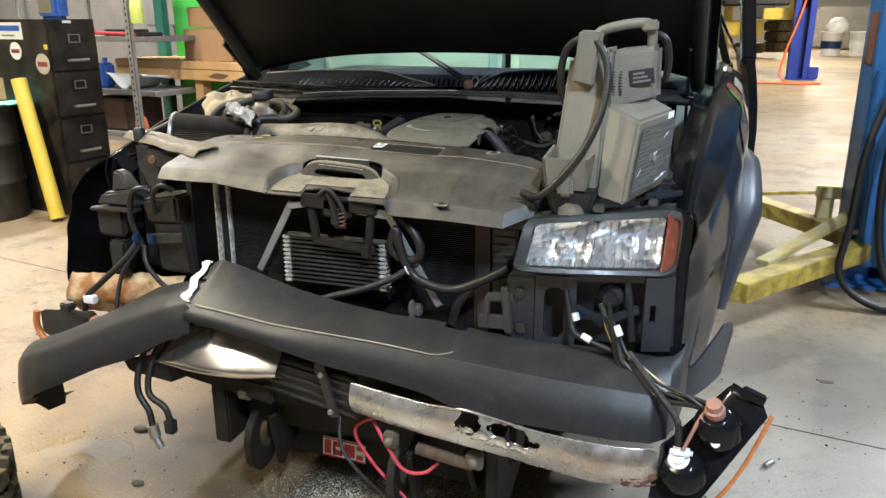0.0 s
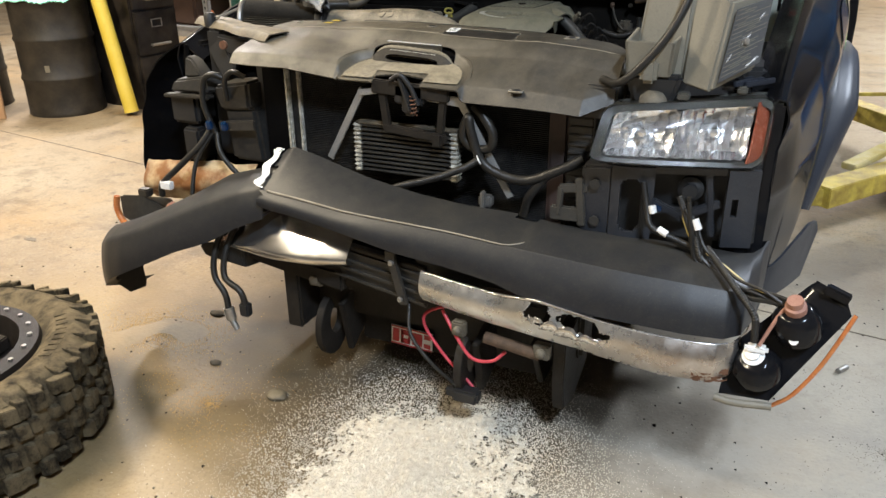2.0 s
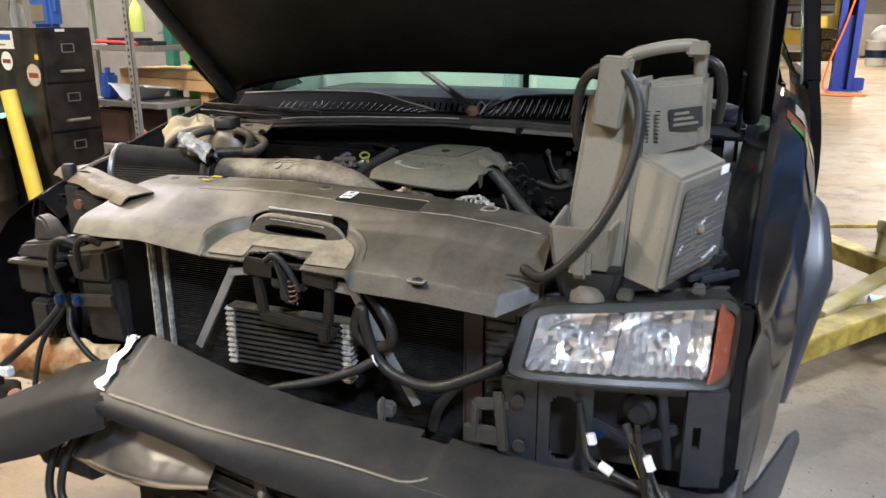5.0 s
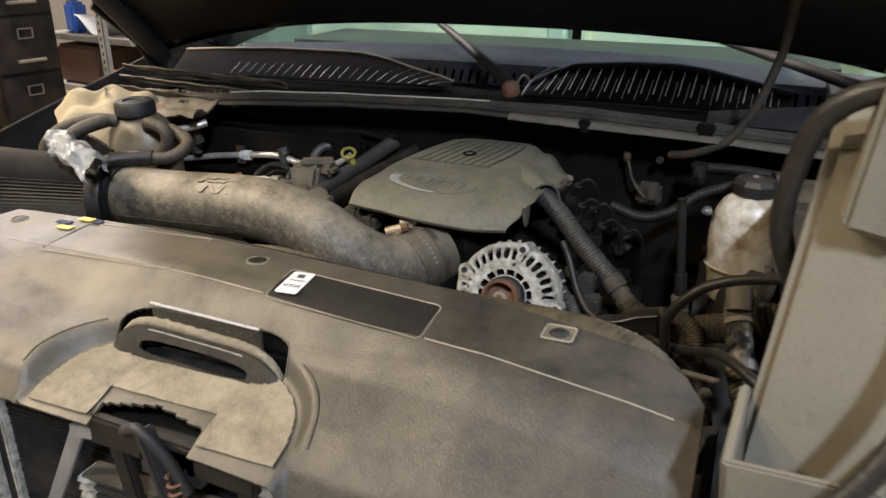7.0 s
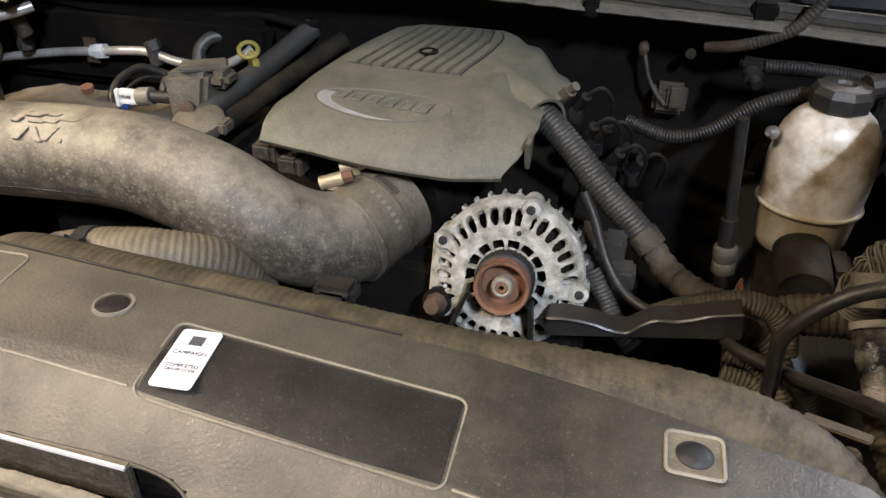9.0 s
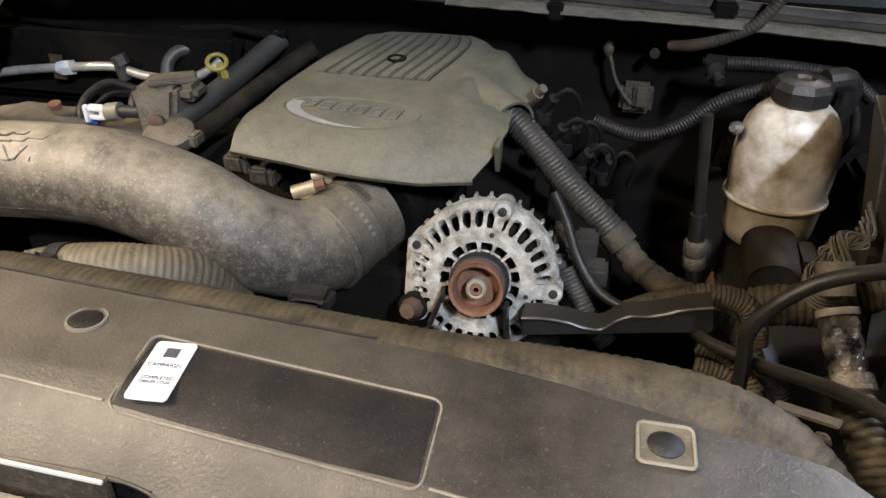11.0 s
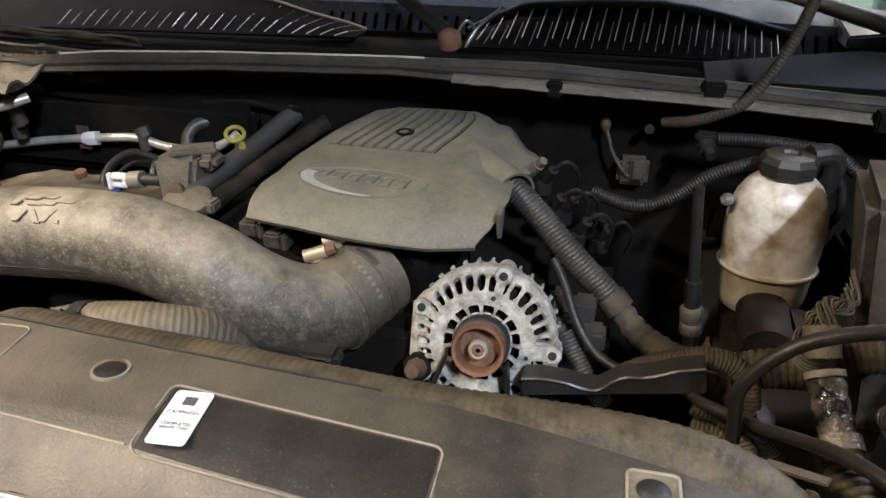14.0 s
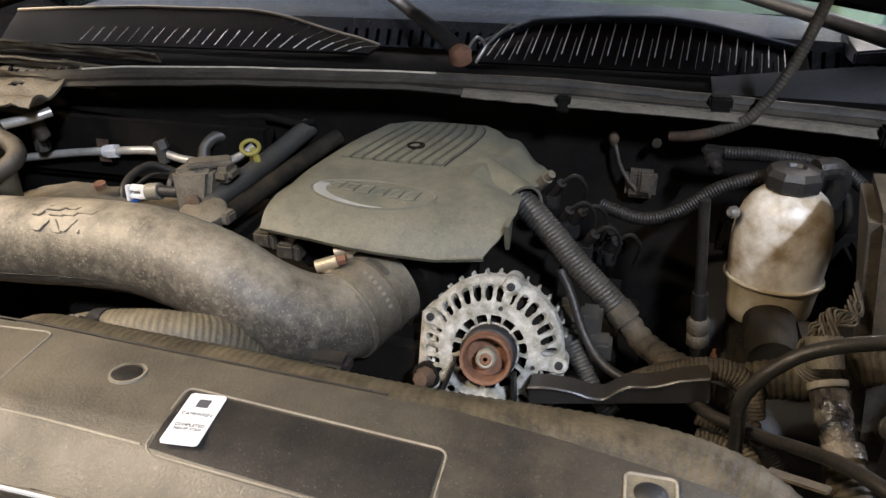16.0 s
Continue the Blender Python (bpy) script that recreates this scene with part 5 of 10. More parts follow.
part("blue_clip", bar((-0.155, 1.842, 0.69), (-0.138, 1.84, 0.682), 0.012, 0.008, 0.001), LIVERY_BLUE, panel)
for p in ((-0.285, 1.833, 0.725), (-0.282, 1.837, 0.637)):
    part("bolt_seat", lathe([(0.012, 0), (0.012, 0.005), (0.006, 0.006), (0, 0.003)], p, (0, -1, 0), 14), PLASTIC, panel)
part("hook_bracket", join(bar((-0.385, 1.835, 0.645), (-0.31, 1.84, 0.645), 0.035, 0.012, 0.003, (0, 1, 0)), bar((-0.365, 1.835, 0.705), (-0.30, 1.84, 0.712), 0.022, 0.01, 0.003, (0, 1, 0)), bar((-0.362, 1.835, 0.71), (-0.366, 1.835, 0.64), 0.014, 0.012, 0.003, (0, 1, 0)), bar((-0.322, 1.835, 0.735), (-0.31, 1.835, 0.62), 0.02, 0.01, 0.003, (0, 1, 0))), LOOM, truck, "grey plastic hooked grille bracket")
part("upper_bracket", join(box(-0.335, -0.26, 1.88, 1.95, 0.86, 0.935, 0.006), lathe([(0.012, 0), (0.012, 0.004), (0, 0.004)], (-0.305, 1.88, 0.91), (0, -1, 0.2), 14)), PLASTIC, truck, "black bracket beside the radiator cover")
RW = [(-0.09, 1.80, 0.72), (-0.07, 1.79, 0.67), (-0.045, 1.78, 0.62), (0.0, 1.76, 0.60), (0.05, 1.72, 0.585), (0.10, 1.70, 0.585), (0.135, 1.69, 0.575), (0.150, 1.685, 0.57)]
for k in range(6):
    d = [(p[0] + 0.012 * math.sin(k * 1.7 + i), p[1] + 0.008 * math.cos(k * 2.3 + i), p[2] + 0.014 * math.sin(k * 2.9 + i * 0.7)) for i, p in enumerate(RW)]
    part("wire", tube(d, (0.0035 + 0.0015 * (k % 2)) if k != 2 else 0.0018, 7), RUBBER if k != 2 else YELLOW_WORN, truck)
part("wire_loom", tube([(-0.10, 1.81, 0.73), (-0.06, 1.79, 0.66), (-0.04, 1.775, 0.61), (-0.02, 1.78, 0.60)], 0.008, 10, ribs=0.0010), RUBBER, truck, "corrugated headlight wiring loom")
part("wire_loom", tube([(-0.03, 1.79, 0.63), (0.03, 1.70, 0.60), (0.078, 1.66, 0.56), (0.086, 1.655, 0.525), (0.088, 1.66, 0.50)], 0.0075, 10, ribs=0.001), RUBBER, truck, "corrugated headlight wiring loom")
part("wire_loom", tube([(-0.18, 1.83, 0.745), (-0.165, 1.815, 0.69), (-0.15, 1.80, 0.655), (-0.10, 1.80, 0.635), (-0.04, 1.79, 0.62)], 0.007, 10), RUBBER, truck, "taped headlight wires")
for p, q in (((-0.062, 1.79, 0.69), (-0.052, 1.785, 0.67)), ((-0.135, 1.80, 0.653), (-0.115, 1.795, 0.645)), ((-0.155, 1.81, 0.70), (-0.15, 1.808, 0.685))):
    part("white_tape", tube([p, q], 0.0082, 10, smooth=False), WHITE, truck, "white tape band on wires")

# hanging turn-signal lamp below the headlight
mk = part("turn_signal", join(hexa([(0.02, 1.70, 0.415), (0.10, 1.72, 0.44), (0.226, 1.74, 0.545), (0.165, 1.77, 0.565)], [(0.012, 1.672, 0.305), (0.12, 1.675, 0.31), (0.236, 1.70, 0.525), (0.160, 1.75, 0.550)], 0.006), lathe([(0.048, 0), (0.046, 0.03), (0.03, 0.05), (0.022, 0.052)], (0.085, 1.69, 0.375), (-0.25, -0.6, 0.75), 22), lathe([(0.046, 0), (0.044, 0.04), (0.03, 0.062), (0.02, 0.064)], (0.145, 1.705, 0.475), (-0.25, -0.5, 0.8), 22), bar((0.180, 1.73, 0.562), (0.225, 1.72, 0.548), 0.02, 0.02, 0.003)), PAINT, truck, "black turn signal lamp hanging by its wires")
part("amber_lens", join(tube([(0.122, 1.672, 0.308), (0.155, 1.668, 0.345), (0.19, 1.672, 0.41), (0.216, 1.685, 0.470), (0.238, 1.70, 0.528)], 0.0045, 8)), AMBER, mk, "amber lens edge")
part("clear_lens", tube([(0.010, 1.670, 0.303), (0.05, 1.668, 0.300), (0.122, 1.672, 0.306)], 0.0085, 8), CASE, mk, "grey clear lens edge")
part("bulb_socket", join(lathe([(0.022, 0), (0.022, 0.012), (0.014, 0.014), (0.014, 0.022), (0, 0.022)], (0.074, 1.672, 0.412), (-0.25, -0.6, 0.75), 16), box(0.052, 0.097, 1.655, 1.672, 0.428, 0.448, 0.006)), WHITE, mk, "white bulb socket")
part("bulb_socket", lathe([(0.02, 0), (0.02, 0.014), (0.015, 0.016), (0.015, 0.03), (0, 0.03)], (0.132, 1.675, 0.53), (-0.2, -0.4, 0.9), 16), BROWN_CLIP, mk, "brown bulb socket")
part("dot_label", lathe([(0.0, 0.001), (0.0085, 0.001), (0.0085, -0.002)], (0.137, 1.654, 0.475), (-0.2, -0.9, 0.3), 18), WHITE, mk)
part("socket_wire", tube([(0.155, 1.685, 0.595), (0.13, 1.675, 0.57), (0.11, 1.665, 0.525), (0.098, 1.655, 0.495)], 0.004, 8), BROWN_CLIP, truck)
mk.location += V((0.020, 0.0, 0.045))
# the other turn signal, lying behind the broken bumper
mk2 = part("turn_signal", join(hexa([(-1.80, 1.90, 0.475), (-1.70, 1.90, 0.49), (-1.60, 1.93, 0.43), (-1.66, 1.98, 0.46)], [(-1.80, 1.90, 0.40), (-1.72, 1.88, 0.38), (-1.60, 1.92, 0.38), (-1.66, 1.97, 0.40)], 0.005), box(-1.72, -1.68, 1.90, 1.93, 0.48, 0.505, 0.004)), PLASTIC, truck, "black turn signal lamp lying loose")
part("amber_lens", tube([(-1.808, 1.90, 0.47), (-1.812, 1.895, 0.43), (-1.79, 1.89, 0.39), (-1.75, 1.885, 0.375)], 0.010, 8), AMBER, mk2, "amber lens edge")
part("bulb_socket", lathe([(0.018, 0), (0.018, 0.015), (0.012, 0.03), (0, 0.03)], (-1.60, 1.91, 0.45), (0.5, -0.3, 0.6), 14), BROWN_CLIP, mk2, "brown bulb socket")

# ---- body panels ----
FT = [  # y: inner x, crown z, side x
    (1.925, 0.050, 0.925, 0.072), (2.0, 0.052, 0.948, 0.112), (2.2, 0.062, 1.0, 0.165), (2.5, 0.078, 1.06, 0.20), (2.8, 0.095, 1.115, 0.222), (3.1, 0.11, 1.16, 0.232), (3.25, 0.115, 1.175, 0.235)]


def fender_at(u, v, mirror=False):
    y = 1.925 + 1.325 * u
    xi, zc, xs = lerp_table(FT, y)
    prof = [(xi - 0.05, zc - 0.05), (xi, zc - 0.012), (xi + 0.012, zc), (xi + 0.03, zc - 0.004), ((xi + xs) / 2 + 0.03, zc - 0.045), (xs, zc - 0.13), (xs + 0.006, zc - 0.22), (xs, 0.70), (xs - 0.012, 0.55), (xs - 0.03, 0.44)]
    k = v * (len(prof) - 1)
    i = min(int(k), len(prof) - 2)
    t = k - i
    x, z = prof[i][0] + (prof[i + 1][0] - prof[i][0]) * t, prof[i][1] + (prof[i + 1][1] - prof[i][1]) * t
    return ((2 * CX - x) if mirror else x, y, z)


def fender_keep(u, v, mirror=False):
    x, y, z = fender_at(u, v)
    return math.hypot(y - 2.93, z - 0.33) > 0.53


fender = part("fender", sheet(fender_at, 60, 40, 0.004, fender_keep), PAINT, truck, "glossy black front fender with stripes")

part("fender_nose", join(box(0.050, 0.078, 1.922, 1.945, 0.47, 0.915, 0.006), box(0.0, 0.06, 1.94, 1.96, 0.47, 0.90, 0.004)), PAINT, fender, "glossy black front edge of the fender")


def on_fender(u, v, out=0.003):
    x, y, z = fender_at(u, v)
    return (x + out, y, z + out * 0.6)


def stripe(u0, u1, v0, v1, lean, material, label):
    part("stripe", sheet(lambda u, v: on_fender(u0 + (u1 - u0) * u + lean * v, v0 + (v1 - v0) * v), 12, 12, 0.001), material, fender, label)


stripe(0.56, 0.70, 0.47, 0.57, -0.08, LIVERY_BLUE, "dark blue livery stripe")
stripe(0.70, 0.725, 0.38, 0.62, -0.12, LIVERY_GREEN, "green livery stripe")
stripe(0.73, 0.79, 0.36, 0.47, -0.06, LIVERY_RED, "dark red livery stripe")
stripe(0.80, 0.88, 0.40, 0.60, -0.10, LIVERY_CREAM, "cream livery stripe")
part("fender", sheet(lambda u, v: (lambda p: (p[0], p[1] + 0.12, p[2]))(fender_at(u, v, True)), 60, 40, 0.004, lambda u, v: fender_keep(u, v) and fender_at(u, v)[1] > 1.95), PAINT, truck, "black front fender bent at the front")
LINER = [(0.505, -1.842), (0.60, -1.828), (0.70, -1.810), (0.80, -1.774), (0.866, -1.725), (0.904, -1.669), (0.925, -1.622)]  # z: outer edge x
part("fender_liner", sheet(lambda u, v: (lerp_table(LINER, 0.925 - 0.42 * v)[0] * (1 - u) - 1.585 * u + 0.006 * noise.noise((u * 5, v * 4, 3)), 2.07 + 0.07 * math.sin(math.pi * min(1, u * 1.15)) + 0.012 * noise.noise((u * 3, v * 6, 1)), 0.925 - 0.42 * v + 0.012 * u * v), 22, 30, 0.005), COWL, truck, "black plastic inner fender liner")


def flare_at(u, v, mirror=False):
    a = radians(160 - 150 * u)
    w = min(1, 0.25 + u * 3.2)
    prof = [(0.165, 0.585), (0.165 + 0.045 * w, 0.58), (0.165 + 0.085 * w, 0.565), (0.165 + 0.11 * w, 0.54), (0.165 + 0.115 * w, 0.515), (0.165 + 0.10 * w, 0.495)]
    k = v * (len(prof) - 1)
    i = min(int(k), len(prof) - 2)
    x, r = (prof[i][j] + (prof[i + 1][j] - prof[i][j]) * (k - i) for j in (0, 1))
    return ((2 * CX - x) if mirror else x, 2.93 + r * math.cos(a), 0.335 + r * math.sin(a))


part("wheel_flare", sheet(flare_at, 50, 15, 0.006), FLARE, truck, "blue-grey plastic wheel arch flare")
part("bumper_cap", sheet(lambda u, v: (0.085 + 0.115 * u ** 0.6 - 0.02 * v, 2.04 + 0.16 * u, lerp_table([(0, 0.49), (0.3, 0.545), (0.65, 0.583), (0.9, 0.580), (1, 0.55)], u)[0] * (1 - v) + (0.40 + 0.02 * u) * v), 16, 10, 0.006), FLARE, truck, "blue-grey plastic bumper end cap")
part("wheel_well", sheet(lambda u, v: (0.14 - 0.45 * v, 2.93 + 0.53 * math.cos(radians(185 - 190 * u)), 0.33 + 0.53 * math.sin(radians(185 - 190 * u))), 24, 4, 0.008), BLACK, truck, "black inner wheel arch")


def hood_at(u, v, off=0.0):
    """u across, v from the hinge to the leading edge."""
    w = 0.83 - 0.03 * v
    x = CX + w * (2 * u - 1) + 0.05 * max(0, 2 * u - 1)
    s = 1.18 * v
    crown = 0.045 * (1 - (2 * u - 1) ** 2) + 0.03 * math.sin(math.pi * v) + 0.075 * (1 - (2 * u - 1) ** 4) * max(0, 1 - v / 0.35)
    a = radians(40)
    return (x, 2.86 - s * math.cos(a) + (crown + off) * math.sin(a), 1.125 + s * math.sin(a) + (crown + off) * math.cos(a))


hood = part("hood", sheet(hood_at, 24, 24, 0.012), PAINT, truck, "raised black hood")
inner = part("hood_inner_panel", sheet(lambda u, v: hood_at(0.015 + 0.97 * u, 0.03 + 0.96 * v, -0.022 - 0.015 * max(0, math.sin(u * math.pi * 4) * math.sin(v * math.pi * 3))), 60, 48, 0.004), HOOD_IN, truck, "matt black underside of the hood")
for u in (0.03, 0.97):
    part("hood_edge_rib", tube([hood_at(u, 0.02 + 0.12 * k, -0.055) for k in range(9)], 0.022, 8), HOOD_IN, inner)
for v in (0.55, 0.93):
    part("hood_cross_rib", tube([hood_at(0.05 + 0.09 * k, v, -0.055) for k in range(11)], 0.025, 8), HOOD_IN, inner)
for sx2 in (-1.57, 0.03):
    part("hood_hinge", join(bar((sx2, 2.90, 1.00), (sx2, 2.78, 1.16), 0.04, 0.01, 0.002, (1, 0, 0)), bar((sx2, 2.78, 1.16), (sx2, 2.66, 1.25), 0.035, 0.01, 0.002, (1, 0, 0))), BLACK, truck, "black hood hinge")

# cab: cowl, windscreen, pillars, roof, doors
def cowl_at(u, v):
    x = -1.53 + 1.60 * u
    bow = 0.05 * (1 - (2 * u - 1) ** 2)
    return (x, 2.775 + 0.165 * v, 1.066 + 0.006 * v + bow * 0.1)


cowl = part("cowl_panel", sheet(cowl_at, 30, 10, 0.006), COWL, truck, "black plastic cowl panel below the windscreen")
VENT_LEFT = [(-1.56, 1.120), (-1.475, 1.126), (-1.30, 1.135), (-1.094, 1.137), (-1.045, 1.132), (-1.012, 1.126), (-0.957, 1.111), (-0.893, 1.098), (-0.862, 1.089)]  # x, lip z
VENT_RIGHT = [(-0.690, 1.096), (-0.650, 1.118), (-0.601, 1.138), (-0.50, 1.146), (-0.405, 1.148), (-0.350, 1.142), (-0.305, 1.133), (-0.198, 1.110)]


def vent_at(table, x, v, lift=0.0):
    """A place on a louvred intake: v from the front edge up to the lip."""
    z1 = lerp_table(table, x)[0]
    z0 = 1.078 + 0.010 * min(1, max(0, (x + 1.475) / 0.55))
    return V((x, 2.862 + 0.058 * v, z0 + (z1 - z0) * v + lift))


for table, n, lean, lip_r, lip_mat, label in ((VENT_LEFT, 28, 0.034, 0.0030, PALE_DUST, "tan dusty lip of the air intake"), (VENT_RIGHT, 20, 0.012, 0.0062, COWL_TOP, "smooth black lip of the air intake with blue sheen in its colour")):
    x0, x1 = table[0][0], table[-1][0]
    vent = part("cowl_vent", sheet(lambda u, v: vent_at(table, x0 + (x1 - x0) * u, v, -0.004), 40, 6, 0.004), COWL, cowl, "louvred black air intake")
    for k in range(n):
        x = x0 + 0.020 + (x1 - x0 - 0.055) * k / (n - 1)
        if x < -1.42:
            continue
        # Pale bars paint the light caught by the edges of black plastic slats.
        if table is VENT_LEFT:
            part("louvre", bar(vent_at(table, x, 0.06), vent_at(table, x + lean * 0.42, 0.46), 0.0015, 0.0020, 0), PALE_METAL_GLINT if k > 5 else STEEL, vent)
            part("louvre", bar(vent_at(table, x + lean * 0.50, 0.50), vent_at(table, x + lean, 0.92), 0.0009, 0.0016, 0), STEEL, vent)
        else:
            part("louvre", bar(vent_at(table, x, 0.22), vent_at(table, x + lean * (1 - k / n), 0.90), 0.0008, 0.0015, 0), PALE_METAL_GLINT, vent)
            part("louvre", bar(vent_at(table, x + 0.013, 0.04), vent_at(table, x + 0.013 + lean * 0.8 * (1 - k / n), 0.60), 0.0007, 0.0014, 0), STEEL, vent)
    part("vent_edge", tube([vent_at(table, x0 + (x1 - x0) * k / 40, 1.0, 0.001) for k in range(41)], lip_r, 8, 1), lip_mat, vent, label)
# panel between the intakes and the glass, with a row of slots painted dark as solid blocks
part("slot_panel", sheet(lambda u, v: (-1.50 + 1.55 * u, 2.935 + 0.030 * v, 1.074 + 0.010 * math.sin(math.pi * u) + 0.040 * v), 30, 6, 0.004), COWL_TOP, cowl, "black panel below the glass with blue sheen in its colour")
part("panel_top", sheet(lambda u, v: (-1.50 + 1.55 * u, 2.965 + (0.135 + 0.05 * (1 - (2 * u - 1) ** 2)) * v, 1.114 + 0.010 * math.sin(math.pi * u) + (0.016 - 0.010 * (1 - math.sin(math.pi * u))) * v), 30, 6, 0.004), COWL_TOP, cowl, "black panel below the glass with blue sheen in its colour")
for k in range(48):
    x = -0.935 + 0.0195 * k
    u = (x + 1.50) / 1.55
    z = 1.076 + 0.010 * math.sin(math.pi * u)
    part("slot", hexa([(x, 2.950, z + 0.027), (x + 0.009, 2.950, z + 0.027), (x + 0.009, 2.962, z + 0.024), (x, 2.962, z + 0.024)], [(x, 2.932, z + 0.002), (x + 0.009, 2.932, z + 0.002), (x + 0.009, 2.944, z), (x, 2.944, z)], 0.0015), SLOT_DARK, cowl)
part("cowl_slope", sheet(lambda u, v: (-0.335 + 0.37 * u, 2.80 + 0.055 * v, 1.070 - 0.006 * u + (0.012 + 0.030 * min(1, u * 1.8) - 0.018 * max(0, u - 0.6)) * v), 20, 6, 0.004), COWL_GREY, cowl, "smooth grey slope at the end of the cowl")
part("cowl_end", join(hexa([(-0.14, 2.90, 1.118), (0.045, 2.96, 1.128), (0.05, 3.0, 1.132), (-0.14, 3.0, 1.132)], [(-0.14, 2.90, 1.10), (0.03, 2.96, 1.10), (0.03, 3.0, 1.10), (-0.14, 3.0, 1.10)], 0.003), bar((0.045, 2.975, 1.128), (-0.01, 2.95, 1.06), 0.02, 0.008, 0.001)), FLARE, cowl, "grey plastic cowl end piece")
RAILZ = [(-1.50, 1.040, 1.022), (-1.426, 1.048, 1.029), (-1.218, 1.068, 1.045), (-1.027, 1.077, 1.057), (-0.764, 1.085, 1.066), (-0.548, 1.087, 1.060), (-0.318, 1.077, 1.054), (-0.119, 1.068, 1.043), (-0.03, 1.064, 1.040)]  # x: lip z, bottom z


def rail_at(u, v):
    x = -1.50 + 1.47 * u
    top, low = lerp_table(RAILZ, x)
    step = 0.0035 * math.sin(v * math.pi * 5) * math.sin(math.pi * v)
    return (x, 2.750 - 0.020 * v - step, top + (low - top) * v + 0.0010 * noise.noise((x * 14, v * 3, 2)))


seal = part("firewall_rail", sheet(rail_at, 120, 18, 0.006), RAIL, truck, "dusty weatherstrip rail along the firewall")
part("rail_lip", tube([V(rail_at(0.13 + 0.40 * k / 30, 0)) + V((0, -0.003, 0.0040)) for k in range(31)], 0.0021, 8, 1), LIP, seal, "bright worn lip of the weatherstrip")
part("rail_lip", tube([V(rail_at(0.53 + 0.47 * k / 30, 0)) + V((0, 0.003, -0.001)) for k in range(31)], 0.0055, 8, 1), DIRTY_HOSE, seal, "dusty rounded edge of the weatherstrip")
part("rail_tatters", join(*[bar(V(rail_at(0.03 + 0.10 * k / 14, 0)) + V((0, 0, 0.001)), V(rail_at(0.033 + 0.10 * k / 14, 0)) + V((0.004 * math.sin(k * 5), 0, 0.005 + 0.003 * math.sin(k * 3))), 0.004, 0.003, 0) for k in range(15)]), GRIMY, seal, "torn crumbs of the weatherstrip")
part("rail_lip", sheet(lambda u, v: V(rail_at(0.56 + 0.44 * u, 0.50 + 0.50 * v)) + V((0, -0.004 - 0.007 * v, 0.0010 * noise.noise((u * 30, v * 2, 5)))), 70, 6, 0.003), GRIMY, seal, "pale dirty lower flange")
part("rail_seam", tube([V(rail_at(0.30 + 0.70 * k / 40, 0.42)) + V((0, -0.004, 0)) for k in range(41)], 0.0014, 6, 1), BLACK, seal, "dark seam along the rail")
for q in ((-0.545, -0.525, 2.716, 2.738, 1.052, 1.076), (-0.345, -0.315, 2.728, 2.752, 1.062, 1.084), (-0.135, -0.11, 2.71, 2.735, 1.036, 1.062)):
    part("rail_clip", box(*q, 0.003), BAY, seal)
part("firewall", join(box(-1.58, 0.0, 2.80, 2.83, 0.30, 1.07, 0.004), box(-1.5, -1.0, 2.77, 2.80, 0.86, 0.99, 0.02), box(-0.30, -0.1, 2.77, 2.80, 0.78, 0.90, 0.02)), BAY, truck, "grimy firewall with deep shade in its colour")
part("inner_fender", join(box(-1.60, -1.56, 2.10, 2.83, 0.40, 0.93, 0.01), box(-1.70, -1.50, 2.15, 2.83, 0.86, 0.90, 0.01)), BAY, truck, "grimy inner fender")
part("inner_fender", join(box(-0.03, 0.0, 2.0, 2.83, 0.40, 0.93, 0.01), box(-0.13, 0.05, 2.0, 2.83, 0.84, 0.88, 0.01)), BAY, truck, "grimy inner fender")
part("rusty_corner", sheet(lambda u, v: (-1.60 + 0.27 * u, 2.60 + 0.15 * v + 0.04 * u, 1.012 + 0.03 * v + 0.012 * u + 0.014 * noise.noise((u * 4, v * 3, 2)) + 0.005 * noise.noise((u * 16, v * 9, 4)) + 0.006 * math.sin(v * 14)), 40, 24, 0.004, lambda u, v: noise.noise((u * 5, v * 4, 8)) > -0.45), GRIMY, truck, "dirty crumpled rusted flange at the firewall corner")
for dz, dy, h, m_, lb in ((0.0, 0.0, 0.016, BROWN_TAPE, "dirty stepped flange"), (0.022, 0.018, 0.014, DIRTY_HOSE, "dusty stepped flange"), (0.042, 0.034, 0.016, BROWN_TAPE, "dirty stepped flange")):
    part("corner_flange", sheet(lambda u, v: (-1.62 + (0.33 + 0.10 * dz / 0.04) * u, 2.735 + dy + 0.012 * v + 0.004 * noise.noise((u * 7, v * 3, dz * 50)), 1.046 + dz + (h + 0.004 * noise.noise((u * 9, 2, dz * 90))) * (1 - v) - 0.012 * u), 40, 6, 0.004), m_, truck, lb)
part("rust_patch", sheet(lambda u, v: (-1.55 + 0.12 * u, 2.63 + 0.05 * v, 1.026 + 0.012 * noise.noise((u * 4, v * 3, 2)) + 0.008 * v), 14, 8, 0.003), RUST, truck)


def screen_at(u, v):
    w = 0.84 - 0.12 * v
    return (CX + w * (2 * u - 1), 3.09 + 0.66 * v + 0.06 * (1 - (2 * u - 1) ** 2) * (1 - v), 1.108 + 0.024 * (1 - (2 * u - 1) ** 2) + 0.52 * v)


screen = part("windscreen", sheet(screen_at, 16, 10, 0.005), WINDSCREEN, truck, "green-tinted windscreen")
screen.visible_shadow = False
